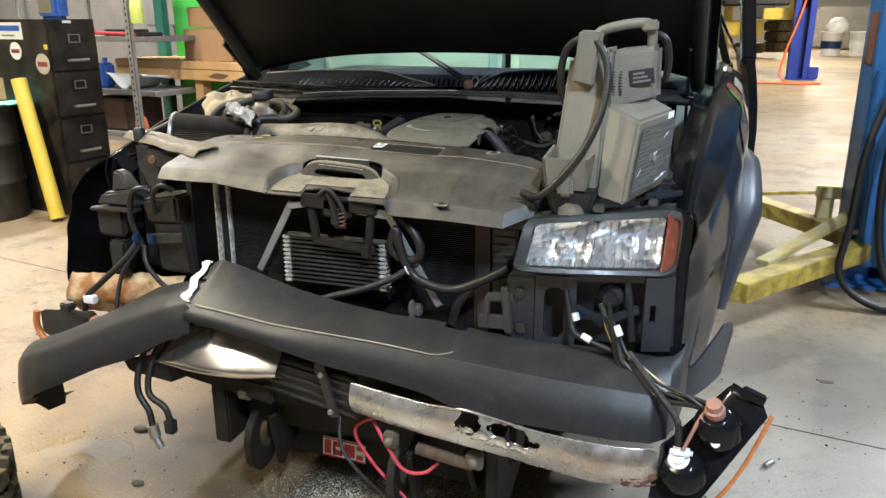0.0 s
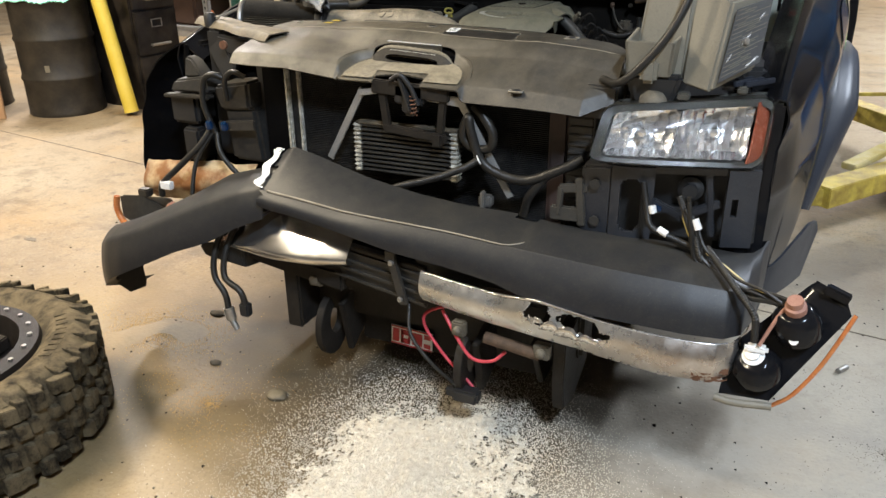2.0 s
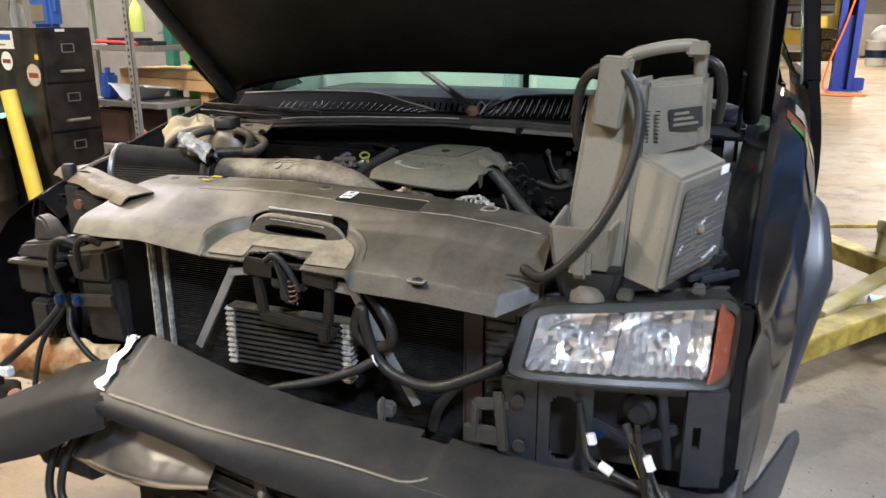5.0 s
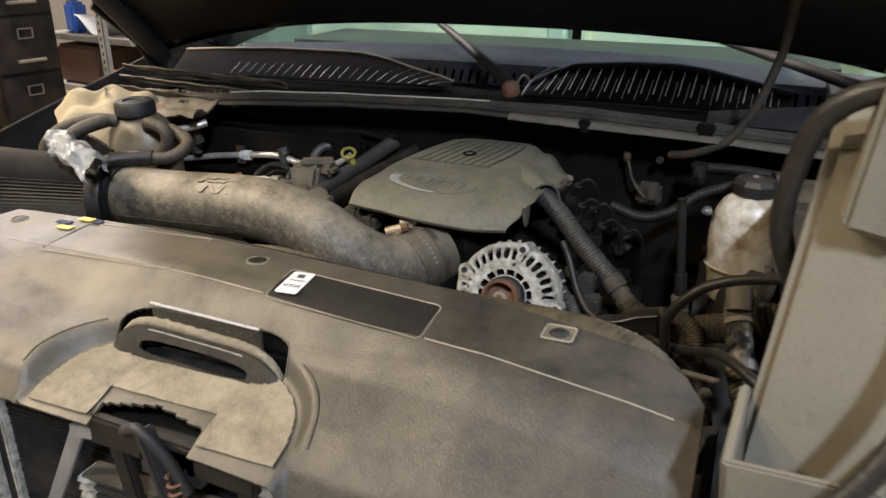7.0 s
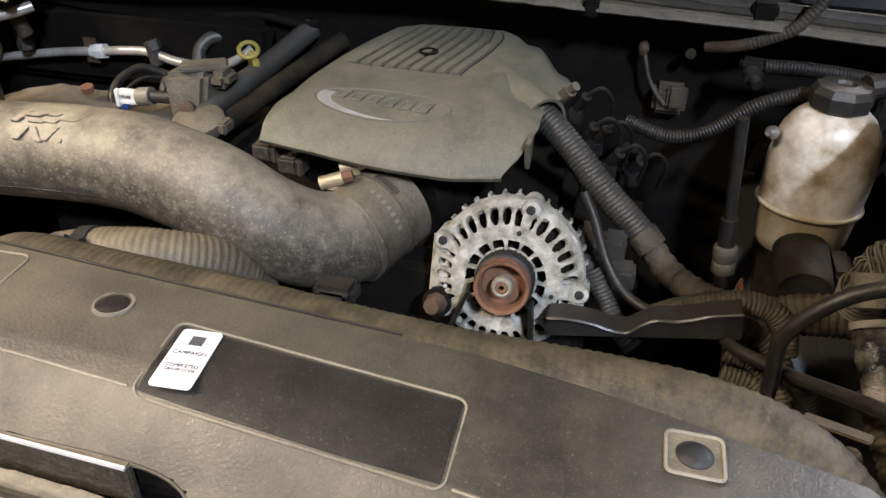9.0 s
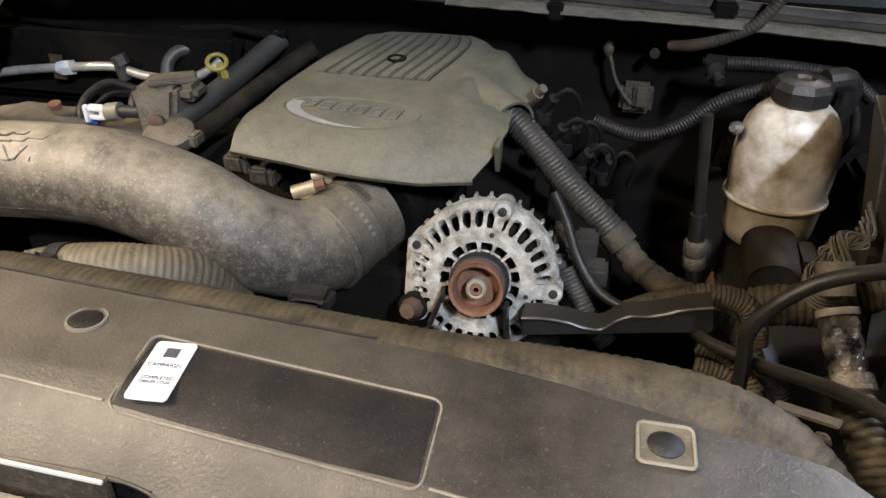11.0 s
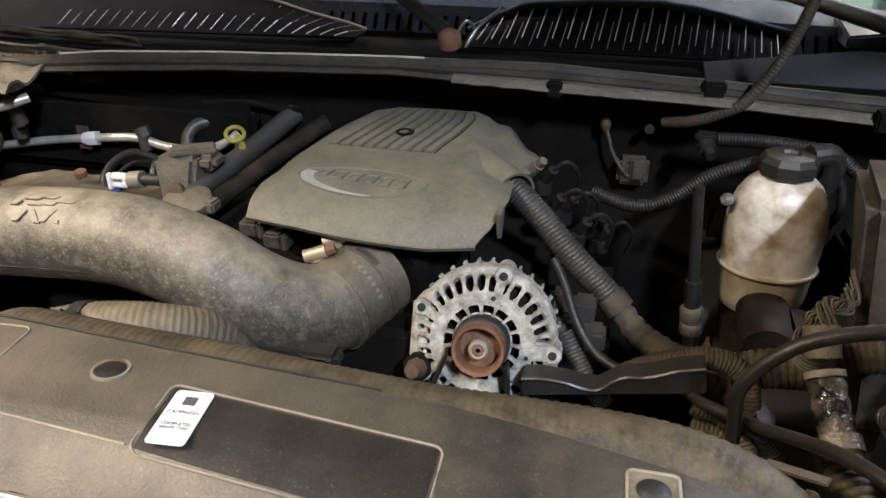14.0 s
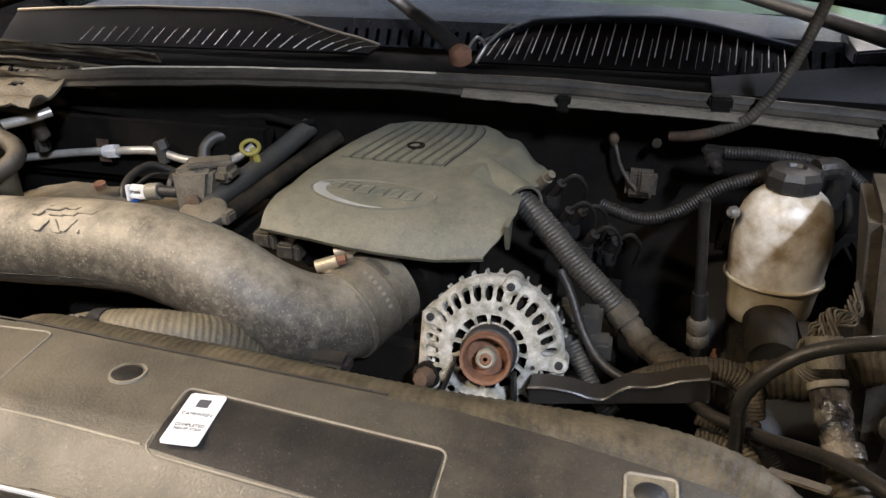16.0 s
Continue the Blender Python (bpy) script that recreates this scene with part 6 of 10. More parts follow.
cab = part("cab_shell", join(
    bar(screen_at(-0.01, 0), screen_at(-0.01, 1.02), 0.06, 0.05, 0.01), bar(screen_at(1.01, 0), screen_at(1.01, 1.02), 0.06, 0.05, 0.01),
    box(CX - 0.68, CX + 0.68, 3.72, 5.3, 1.62, 1.68, 0.025), box(CX - 0.76, CX + 0.76, 5.26, 5.32, 0.6, 1.1, 0.02), box(CX - 0.78, CX + 0.78, 3.25, 5.3, 0.48, 0.56, 0.01)), PAINT, truck, "black crew cab shell")
# Trim and seats are added in a pale tone to lighten the view through the glass.
part("door_trim", box(CX - 0.95, CX - 0.93, 3.3, 5.2, 0.6, 1.18, 0.005), SEAT, truck, "inner door trim made pale to brighten the windscreen")
part("dashboard", box(CX - 0.72, CX + 0.72, 3.16, 3.55, 0.85, 1.12, 0.05), BLACK, truck)
part("cab_headliner", box(CX - 0.66, CX + 0.66, 3.75, 5.2, 1.60, 1.615), WALL, truck, "pale cloth headliner")
for x0 in (CX - 0.90, CX + 0.02):
    part("seat", join(box(x0, x0 + 0.88, 3.60, 3.76, 0.62, 1.25, 0.05, 3), box(x0, x0 + 0.88, 3.45, 3.7, 0.56, 0.70, 0.04)), SEAT, truck, "front seat made pale to brighten the windscreen")
for m in (1, -1):
    x = CX + m * 0.985
    door = part("door", sheet(lambda u, v, x=x, m=m: (x + m * 0.065 * math.sin(math.pi * (0.15 + 0.8 * v)), 3.262 + 1.1 * u, 1.19 - 0.70 * v), 8, 8, 0.03), PAINT, truck, "black front door")
    part("door_frame", join(bar((x + m * 0.01, 3.29, 1.17), (x - m * 0.03, 3.60, 1.68), 0.05, 0.05, 0.008), bar((x - m * 0.03, 4.33, 1.10), (x - m * 0.2, 4.3, 1.62), 0.05, 0.03, 0.006), bar((x - m * 0.22, 3.85, 1.62), (x - m * 0.2, 4.3, 1.62), 0.04, 0.03, 0.006)), PAINT, door)
    part("rear_door", sheet(lambda u, v, x=x, m=m: (x + m * 0.02 * math.sin(math.pi * v), 4.37 + 0.93 * u, 1.10 - 0.62 * v), 8, 8, 0.03), PAINT, truck, "black rear door")
part("side_glass", sheet(lambda u, v: (0.19 - 0.18 * v, 3.4 + 0.9 * u + 0.25 * v * (1 - u), 1.20 + 0.40 * v), 6, 6, 0.004), WINDSCREEN, truck, "green-tinted side window").visible_shadow = False
part("cargo_bed", join(box(CX - 0.93, CX - 0.88, 5.36, 7.2, 0.48, 1.12, 0.01), box(CX + 0.88, CX + 0.93, 5.36, 7.2, 0.48, 1.12, 0.01), box(CX - 0.93, CX + 0.93, 7.2, 7.25, 0.48, 1.12, 0.01), box(CX - 0.9, CX + 0.9, 5.36, 7.2, 0.56, 0.6)), PAINT, truck, "black cargo bed")
for m in (1, -1):
    w = part("rear_wheel", lathe([(0.14, -0.12), (0.24, -0.13), (0.36, -0.125), (0.39, -0.09), (0.39, 0.09), (0.36, 0.125), (0.24, 0.13), (0.14, 0.12)], (CX + m * 0.80, 6.35, 0.39), (m, 0, 0), 32), TYRE, truck, "muddy rear wheel")
    part("wheel_rim", lathe([(0.0, 0.06), (0.08, 0.07), (0.2, 0.05), (0.235, 0.12), (0.245, 0.12)], (CX + m * 0.80, 6.35, 0.39), (m, 0, 0), 28, False), RIM, w)

# wipers
for pts, blade in ((((-0.70, 2.80, 1.115), (-0.80, 2.90, 1.150), (-0.92, 3.03, 1.185), (-1.02, 3.12, 1.215)), ((-1.28, 3.125, 1.196), (-0.80, 3.155, 1.214))), (((-0.06, 2.86, 1.13), (-0.20, 2.97, 1.158), (-0.34, 3.07, 1.185), (-0.42, 3.11, 1.20)), ((-0.70, 3.15, 1.205), (-0.12, 3.10, 1.195)))):
    w = part("wiper", tube(pts, 0.013, 8, r1=0.006), BLACK, truck, "black windscreen wiper arm")
    part("wiper_blade", join(tube(blade, 0.006, 6, smooth=False), bar(blade[0], blade[1], 0.004, 0.02)), BLACK, w)
    part("blade_tip", tube([blade[1], V(blade[1]) + V((0.018, 0, 0))], 0.007, 8, smooth=False), RED, w, "red blade tip")
piv = part("wiper_pivot", lathe([(0.017, 0), (0.017, 0.015), (0.01, 0.022), (0, 0.022)], (-0.695, 2.795, 1.10), (0, -0.4, 0.9), 16), RUST, truck, "rusty wiper pivot nut")
part("wire_clip", tube([(-0.685, 2.79, 1.115), (-0.67, 2.79, 1.135), (-0.66, 2.80, 1.12), (-0.67, 2.785, 1.10), (-0.655, 2.80, 1.125), (-0.63, 2.86, 1.145)], 0.0022, 6), STEEL, piv, "bright bent wire clip")

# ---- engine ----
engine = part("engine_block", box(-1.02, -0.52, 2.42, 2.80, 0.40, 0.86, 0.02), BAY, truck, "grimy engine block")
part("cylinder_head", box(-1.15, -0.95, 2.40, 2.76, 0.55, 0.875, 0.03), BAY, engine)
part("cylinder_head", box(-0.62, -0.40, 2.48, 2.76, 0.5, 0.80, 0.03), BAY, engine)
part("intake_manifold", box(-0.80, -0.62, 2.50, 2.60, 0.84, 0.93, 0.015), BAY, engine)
part("fan_shroud", join(box(-1.12, -0.33, 2.03, 2.12, 0.46, 0.925, 0.012), box(-1.0, -0.45, 2.12, 2.16, 0.5, 0.90, 0.03)), BLACK, truck, "black fan shroud")
for k in range(9):
    a = 2 * math.pi * k / 9
    part("fan_blade", bar((-0.75 + 0.05 * math.cos(a), 2.20, 0.68 + 0.05 * math.sin(a)), (-0.75 + 0.2 * math.cos(a + 0.3), 2.21, 0.68 + 0.2 * math.sin(a + 0.3)), 0.09, 0.006, 0.002, (0.3, 1, 0.2)), BLACK, engine)
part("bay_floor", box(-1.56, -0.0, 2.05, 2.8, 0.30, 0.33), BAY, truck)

part("radiator_hose", tube([(-0.995, 2.215, 0.895), (-0.985, 2.195, 0.928), (-0.946, 2.180, 0.951), (-0.86, 2.172, 0.953), (-0.75, 2.165, 0.953), (-0.65, 2.155, 0.953), (-0.56, 2.148, 0.954), (-0.45, 2.150, 0.952), (-0.385, 2.146, 0.949), (-0.334, 2.130, 0.940), (-0.300, 2.105, 0.912), (-0.285, 2.08, 0.86)], 0.0312, 22, ribs=0.0009, pitch=0.0076), TAN_HOSE, truck, "long dusty ribbed air duct hose")
part("radiator_hose", tube([(-1.01, 2.235, 0.884), (-0.985, 2.243, 0.908), (-0.945, 2.248, 0.920), (-0.90, 2.255, 0.924), (-0.865, 2.27, 0.916), (-0.835, 2.295, 0.895), (-0.82, 2.32, 0.85)], 0.028, 18, ribs=0.0009, pitch=0.0058), PANEL_DUST, truck, "dusty upper radiator hose")
part("hose_clamp", tube([(-0.952, 2.247, 0.919), (-0.938, 2.249, 0.9205)], 0.0298, 22, smooth=False), BLACK, truck, "black spring hose clamp")
part("clamp_tang", join(bar((-0.950, 2.234, 0.949), (-0.935, 2.230, 0.949), 0.010, 0.006, 0.001), bar((-0.956, 2.240, 0.943), (-0.956, 2.228, 0.955), 0.012, 0.003, 0.0005)), BLACK, truck, "clamp tang")

INT = [(-1.30, 2.357, 0.955), (-1.22, 2.356, 0.957), (-1.121, 2.355, 0.961), (-1.03, 2.355, 0.967), (-0.958, 2.354, 0.967), (-0.905, 2.351, 0.958), (-0.862, 2.350, 0.944), (-0.821, 2.353, 0.919), (-0.785, 2.372, 0.894), (-0.760, 2.398, 0.880), (-0.744, 2.424, 0.874)]
intake = part("intake_tube", tube(INT, 0.0500, 28, 8, r1=0.0525), INTAKE, truck, "fat dusty plastic air intake tube")
part("mould_seam", tube([(x, y - 0.0455, z - 0.0205) for x, y, z in INT[:7]], 0.0011, 6), PLASTIC, intake, "dark mould seam along the tube")


def raised(x, a, w, d, lean=0.0):
    """A raised bar on the intake tube: x along, a degrees down from its top towards the front."""
    out = []
    for lift in (0.0042, -0.002):
        out.append([(x + sx_ * w / 2 + lean * sy_, 2.355 - (0.0500 + lift) * math.sin(radians(a - sy_ * d / 2)), 0.965 + (0.0500 + lift) * math.cos(radians(a - sy_ * d / 2))) for sx_, sy_ in ((-1, -1), (1, -1), (1, 1), (-1, 1))])
    return hexa(out[0], out[1], 0.0006)


for x, a, w, d, lean in ((-1.062, 23, 0.009, 17, 0.005), (-1.047, 19, 0.018, 6, 0.004), (-1.046, 27, 0.018, 6, -0.004), (-1.027, 16, 0.012, 6, 0.002), (-1.026, 25, 0.016, 7, 0.002), (-1.006, 20, 0.018, 7, 0.003), (-1.054, 43, 0.009, 17, 0.005), (-1.038, 43, 0.009, 17, -0.006), (-1.022, 41, 0.009, 17, 0.005), (-1.008, 47, 0.004, 5, 0.0)):
    part("raised_mark", raised(x, a, w, d, lean), INTAKE, intake, "raised moulded mark")
part("intake_collar", tube([(-1.285, 2.357, 0.955), (-1.245, 2.3565, 0.9565)], 0.0545, 28, smooth=False), RUBBER, intake, "black rubber collar")
part("hose_clamp", tube([(-1.276, 2.357, 0.955), (-1.266, 2.357, 0.9555)], 0.0558, 28, smooth=False), STEEL, intake, "bright steel band clamp")
CPA, CPB = V((-0.752, 2.412, 0.874)), V((-0.716, 2.482, 0.888))


def on_coupler(t, a, r):
    """A place on the coupler: t along, a round (0 at the top, growing towards the driver's side)."""
    d = (CPB - CPA).normalized()
    right = d.cross(V((0, 0, 1))).normalized()
    return CPA.lerp(CPB, t) + (right.cross(d) * math.cos(a) + right * math.sin(a)) * r


coup = part("intake_coupler", tube([CPA.lerp(CPB, k / 6) for k in range(7)], 0.0535, 32, smooth=False), GRIMY, truck, "dirty rubber intake coupler")
part("coupler_lip", tube([CPA.lerp(CPB, -0.03), CPA.lerp(CPB, 0.06)], 0.0558, 32, smooth=False), GRIMY, coup, "rounded rubber lip")
for t0, t1 in ((0.12, 0.26), (0.60, 0.74)):
    part("hose_clamp", tube([CPA.lerp(CPB, t0), CPA.lerp(CPB, t1)], 0.0552, 36, smooth=False), STRAP_DUST, coup, "dusty steel band clamp")
for k in range(7):
    a = 0.30 + 0.155 * k
    part("clamp_print", hexa([on_coupler(0.40, a, 0.0546), on_coupler(0.40, a + 0.07, 0.0546), on_coupler(0.46, a + 0.07, 0.0546), on_coupler(0.46, a, 0.0546)], [on_coupler(0.40, a, 0.053), on_coupler(0.40, a + 0.07, 0.053), on_coupler(0.46, a + 0.07, 0.053), on_coupler(0.46, a, 0.053)]), CASE, coup, "white printed mark")
for k in range(12):
    part("clamp_slot", bar(on_coupler(0.62, 0.10 + 0.05 * k, 0.0556), on_coupler(0.72, 0.11 + 0.05 * k, 0.0556), 0.0012, 0.0008), BLACK, coup)
for p in ((-0.771, 2.430, 0.934), (-0.757, 2.456, 0.942)):
    p = V(p)
    c = part("clamp_screw", join(tube([p + V((-0.014, -0.004, -0.003)), p + V((0.010, 0.003, 0.004))], 0.0078, 14, smooth=False), box(p.x - 0.010, p.x + 0.008, p.y - 0.006, p.y + 0.006, p.z - 0.010, p.z - 0.002, 0.002)), BRASS, coup, "brass-coloured clamp screw housing")
    part("screw_head", tube([p + V((0.010, 0.003, 0.004)), p + V((0.020, 0.006, 0.007))], 0.0064, 6, smooth=False), RUST, c, "rusty screw head")
part("throttle_body", lathe([(0.055, 0), (0.055, 0.05), (0.065, 0.055), (0.065, 0.09)], (-0.712, 2.488, 0.888), (0.35, 1, 0.1), 24), BAY, truck, "cast throttle body")
part("throttle_housing", join(box(-0.84, -0.69, 2.50, 2.56, 0.885, 0.945, 0.006), box(-0.855, -0.835, 2.485, 2.51, 0.905, 0.955, 0.004)), BAY, truck, "dark cast throttle housing")
for x, z in ((-0.872, 0.938), (-0.842, 0.925)):
    part("sensor_body", join(box(x - 0.012, x + 0.012, 2.462, 2.490, z - 0.010, z + 0.010, 0.003), box(x + 0.010, x + 0.018, 2.464, 2.488, z - 0.012, z + 0.008, 0.002)), DIRTY_HOSE, truck, "dusty sensor plug on the throttle body")
part("air_sensor", join(box(-0.730, -0.690, 2.262, 2.29, 0.898, 0.917, 0.005), box(-0.724, -0.696, 2.258, 2.264, 0.902, 0.914, 0.003)), CLEAN, truck, "small black air sensor")


# moulded engine cover
VC_L = [(0, -0.867), (0.05, -0.869), (0.16, -0.867), (0.4, -0.858), (0.66, -0.840), (0.9, -0.815), (1.0, -0.788)]
VC_R = [(0, -0.592), (0.05, -0.578), (0.1, -0.570), (0.2, -0.564), (0.35, -0.566), (0.5, -0.562), (0.65, -0.548), (0.78, -0.545), (0.9, -0.558), (1.0, -0.60)]
VC_Z = [(0, 0.958), (0.03, 0.968), (0.08, 0.981), (0.14, 0.991), (0.22, 0.998), (0.35, 1.003), (0.5, 1.006), (0.75, 1.010), (0.9, 1.010), (1.0, 1.004)]


def vc_at(u, v):
    """The moulded cover: a shield that rolls down to a curved front edge, with a ribbed back and a sloping driver's side."""
    x0, x1 = lerp_table(VC_L, v)[0], lerp_table(VC_R, v)[0]
    x = x0 + (x1 - x0) * u
    z = lerp_table(VC_Z, v)[0]
    z += lerp_table([(0, 0.004), (0.25, 0.003), (0.5, -0.002), (0.8, -0.008), (1, -0.005)], u)[0] * max(0, 1 - v / 0.25)
    z -= 0.016 * max(0, 1 - u / 0.12) ** 2 * min(1, v * 4)
    side = max(0.0, (u - lerp_table([(0, 0.90), (0.3, 0.82), (0.5, 0.74), (1, 0.72)], v)[0])) / 0.40
    z -= lerp_table([(0, 0.0), (0.2, 0.04), (0.4, 0.06), (0.6, 0.072), (1, 0.08)], v)[0] * min(1, side) ** 1.3
    z += 0.0045 * min(1, max(0, (u - 0.68) / 0.1)) * min(1, max(0, (v - 0.3) / 0.15)) * math.sin((u - 0.68) * 34 - v * 5)
    y = 2.455 + 0.325 * v - 0.016 * math.sin(math.pi * u) * (1 - v) + 0.012 * math.sin(math.pi * u) * v * v
    return (x, y, z)


vcover = part("engine_cover", sheet(vc_at, 60, 60, 0.004), ENGINE_COVER, truck, "dusty moulded grey engine cover")


def on_cover2(u, v, lift=0.0):
    x, y, z = vc_at(u, v)
    return (x, y, z + lift)


part("cover_skirt", sheet(lambda u, v: (vc_at(u, 0)[0], vc_at(u, 0)[1] + 0.003 * v, vc_at(u, 0)[2] - 0.005 * v), 40, 2, 0.003), ENGINE_COVER, vcover)
part("cover_tab", prism([(2.470, 0.986), (2.500, 0.986), (2.494, 0.962), (2.484, 0.950), (2.476, 0.966)], -0.572, -0.566, "x", 0.001), ENGINE_COVER, vcover, "small hanging tab")
for k in range(9):
    u0 = 0.135 + 0.0555 * k
    part("rib", sheet(lambda u, v, u0=u0: on_cover2(u0 + 0.036 * u + 0.03 * v, 0.455 + 0.50 * v, 0.0022), 2, 14, 0.0030), ENGINE_COVER, vcover, "raised rib")
    # Black tube draws the shade that lies between neighbouring ribs.
    part("groove", tube([on_cover2(u0 + 0.047 + 0.03 * t, 0.455 + 0.50 * t, 0.0002) for t in (0, 0.15, 0.3, 0.5, 0.7, 0.85, 1.0)], 0.0012, 6), BLACK, vcover, "black line painting the shade between ribs")
OVU, OVV = 0.41, 0.200


def oval(a, k=1.0):
    return (OVU + 0.265 * k * math.cos(a) + 0.03 * math.sin(a), OVV + 0.080 * k * math.sin(a) - 0.006 * math.cos(a))


part("oval_border", tube([on_cover2(*oval(2 * math.pi * k / 60), 0.0004) for k in range(61)], 0.0015, 6, smooth=False), ENGINE_COVER, vcover, "raised oval border")


def crescent_at(u, v):
    a = radians(165 + 130 * u)
    return on_cover2(*oval(a, 0.95 - 0.22 * v * math.sin(math.pi * min(1, 0.26 + 0.74 * u)) ** 0.9), 0.0012)


part("silver_crescent", sheet(crescent_at, 40, 5, 0.0014), SILVER, vcover, "bright worn crescent on the badge")
for k in range(6):
    u, v = 0.245 + 0.066 * k, 0.222 - 0.004 * k
    part("badge_mark", tube([on_cover2(u - 0.024, v - 0.022, 0.001), on_cover2(u + 0.020, v - 0.021, 0.001), on_cover2(u + 0.034, v + 0.022, 0.001), on_cover2(u - 0.010, v + 0.020, 0.001), on_cover2(u - 0.024, v - 0.022, 0.001)], 0.0014, 6, smooth=False), ENGINE_COVER, vcover, "raised badge mark")
nx, ny, nz = vc_at(0.40, 0.62)
part("cover_nut", lathe([(0.012, 0.0), (0.013, 0.004), (0.0105, 0.005), (0.008, 0.001), (0, 0.001)], (nx, ny, nz), (0, 0, 1), 20), BAY, vcover, "dark sunken cover nut")


def arch_at(u, v):
    """Arched tunnel of the engine cover over the thick loom."""
    a = math.pi * (-0.10 + 1.15 * u)
    p = V((-0.630, 2.640, 0.972)).lerp(V((-0.566, 2.578, 0.960)), v)
    side = V((0.72, 0.69, 0.0))
    return p + side * (0.033 * math.cos(a)) + V((0.08, -0.10, 0.99)) * (0.037 * math.sin(a))


part("cover_arch", sheet(arch_at, 22, 8, 0.0035), ENGINE_COVER, vcover, "arched lip over the wiring loom")
for k, (x, y, z, w) in enumerate(((-0.535, 2.66, 0.955, 0.010), (-0.520, 2.63, 0.930, 0.010), (-0.505, 2.66, 0.915, 0.010), (-0.485, 2.64, 0.895, 0.011), (-0.455, 2.70, 0.860, 0.013))):
    part("wire_plug", join(tube([(x, y, z), (x + 0.012, y - 0.012, z + 0.022)], w * 0.7, 10, smooth=False), box(x - w, x + w, y - w, y + w, z - 0.02, z + 0.002, 0.003)), PLUG, truck, "dark grey wiring plug")
    part("plug_wire", tube([(x + 0.01, y - 0.01, z + 0.02), (x + 0.03, y - 0.015, z + 0.035), (x + 0.045, y, z + 0.01), (x + 0.04, y + 0.02, z - 0.03)], 0.0030, 7), PLUG, truck)
part("coil_stub", join(tube([(-0.556, 2.66, 0.965), (-0.543, 2.65, 0.982)], 0.0085, 10, smooth=False), tube([(-0.543, 2.65, 0.982), (-0.537, 2.645, 0.990)], 0.006, 10, smooth=False)), GRIMY, truck, "pale coil stub")
part("connector", join(box(-0.475, -0.440, 2.775, 2.80, 0.815, 0.850, 0.004), tube([(-0.462, 2.78, 0.835), (-0.440, 2.77, 0.822)], 0.012, 10, smooth=False), tube([(-0.475, 2.785, 0.845), (-0.455, 2.775, 0.860)], 0.010, 10, smooth=False)), PLUG, truck, "dark wiring connector")

# alternator
AC = V((-0.5705, 2.3995, 0.867))
AN = V((0.04, -0.947, 0.319)).normalized()
AE = V((1, 0, 0)) - AN * AN.x
AE.normalize()
AU = AN.cross(AE)
AM = Matrix.Translation(AC) @ Matrix(((AE.x, AU.x, AN.x, 0), (AE.y, AU.y, AN.y, 0), (AE.z, AU.z, AN.z, 0), (0, 0, 0, 1))) @ Matrix.Diagonal((0.955, 0.955, 1, 1))
alt = part("alternator", moved(lathe([(0.0, -0.085), (0.055, -0.085), (0.068, -0.075), (0.070, -0.014), (0.05, -0.004), (0.0, -0.004)], (0, 0, 0), (0, 0, 1), 36), AM), BAY, truck, "corroded alternator with rusty pulley")
AP = [(0.026, 0.004), (0.029, 0.0105), (0.044, 0.0135), (0.052, 0.0140), (0.0585, 0.0135), (0.062, 0.0122), (0.0685, 0.0085), (0.0755, 0.0035), (0.0815, -0.0015), (0.0850, -0.0060), (0.0858, -0.0120), (0.0850, -0.0200)]
LUGS = (77, 157, 354, 215)


def alt_at(u, v):
    k = v * (len(AP) - 1)
    i = min(int(k), len(AP) - 2)
    r, z = (AP[i][j] + (AP[i + 1][j] - AP[i][j]) * (k - i) for j in (0, 1))
    a = 2 * math.pi * u
    r *= 1 + 0.006 * noise.noise((math.cos(a) * 9, math.sin(a) * 9, r * 90))
    return (r * math.cos(a), r * math.sin(a), z + 0.0006 * noise.noise((math.cos(a) * r * 300, math.sin(a) * r * 300, 2)))


def alt_keep(u, v):
    x, y, z = alt_at(u, v)
    r, a = math.hypot(x, y), math.degrees(math.atan2(y, x)) % 360
    if 0.0300 < r < 0.0440:
        k = (u * 15) % 1
        return not (abs((k - 0.5) / 0.40) ** 4 + abs((r - 0.037) / 0.0074) ** 4 < 1)
    if 0.0600 < r < 0.0780:
        if min(abs((a - g + 180) % 360 - 180) for g in LUGS) < 4.5:
            return True
        k = (u * 32) % 1
        return not (abs((k - 0.5) / 0.345) ** 3 + abs((r - 0.0690) / 0.0090) ** 3 < 1)
    return True


part("front_plate", moved(sheet(alt_at, 640, 66, 0.006, alt_keep), AM), ALU, alt, "cast aluminium front housing with cooling slots")
part("stator_band", moved(lathe([(0.074, -0.026), (0.0805, -0.026), (0.0805, -0.0195), (0.074, -0.0195)], (0, 0, 0), (0, 0, 1), 60, False), AM), RUST_DARK, alt, "brown stator band between the housing halves")


def rear_at(u, v):
    z, r = lerp_table([(0, -0.026, 0.0835), (0.25, -0.030, 0.0850), (0.6, -0.048, 0.0838), (0.8, -0.060, 0.078), (1, -0.070, 0.066)], v)
    a = 2 * math.pi * u
    return (r * math.cos(a), r * math.sin(a), z)


part("rear_housing", moved(sheet(rear_at, 256, 30, 0.004, lambda u, v: not (0.36 < v < 0.86 and 0.22 < (u * 32) % 1 < 0.74)), AM), ALU, alt, "cast aluminium rear housing with cooling slots")
for k in range(32):
    part("rear_fin", moved(box(0.0835, 0.0885, -0.0016, 0.0016, -0.052, -0.034, 0.0008), AM @ Matrix.Rotation(2 * math.pi * k / 32, 4, "Z")), ALU, alt)
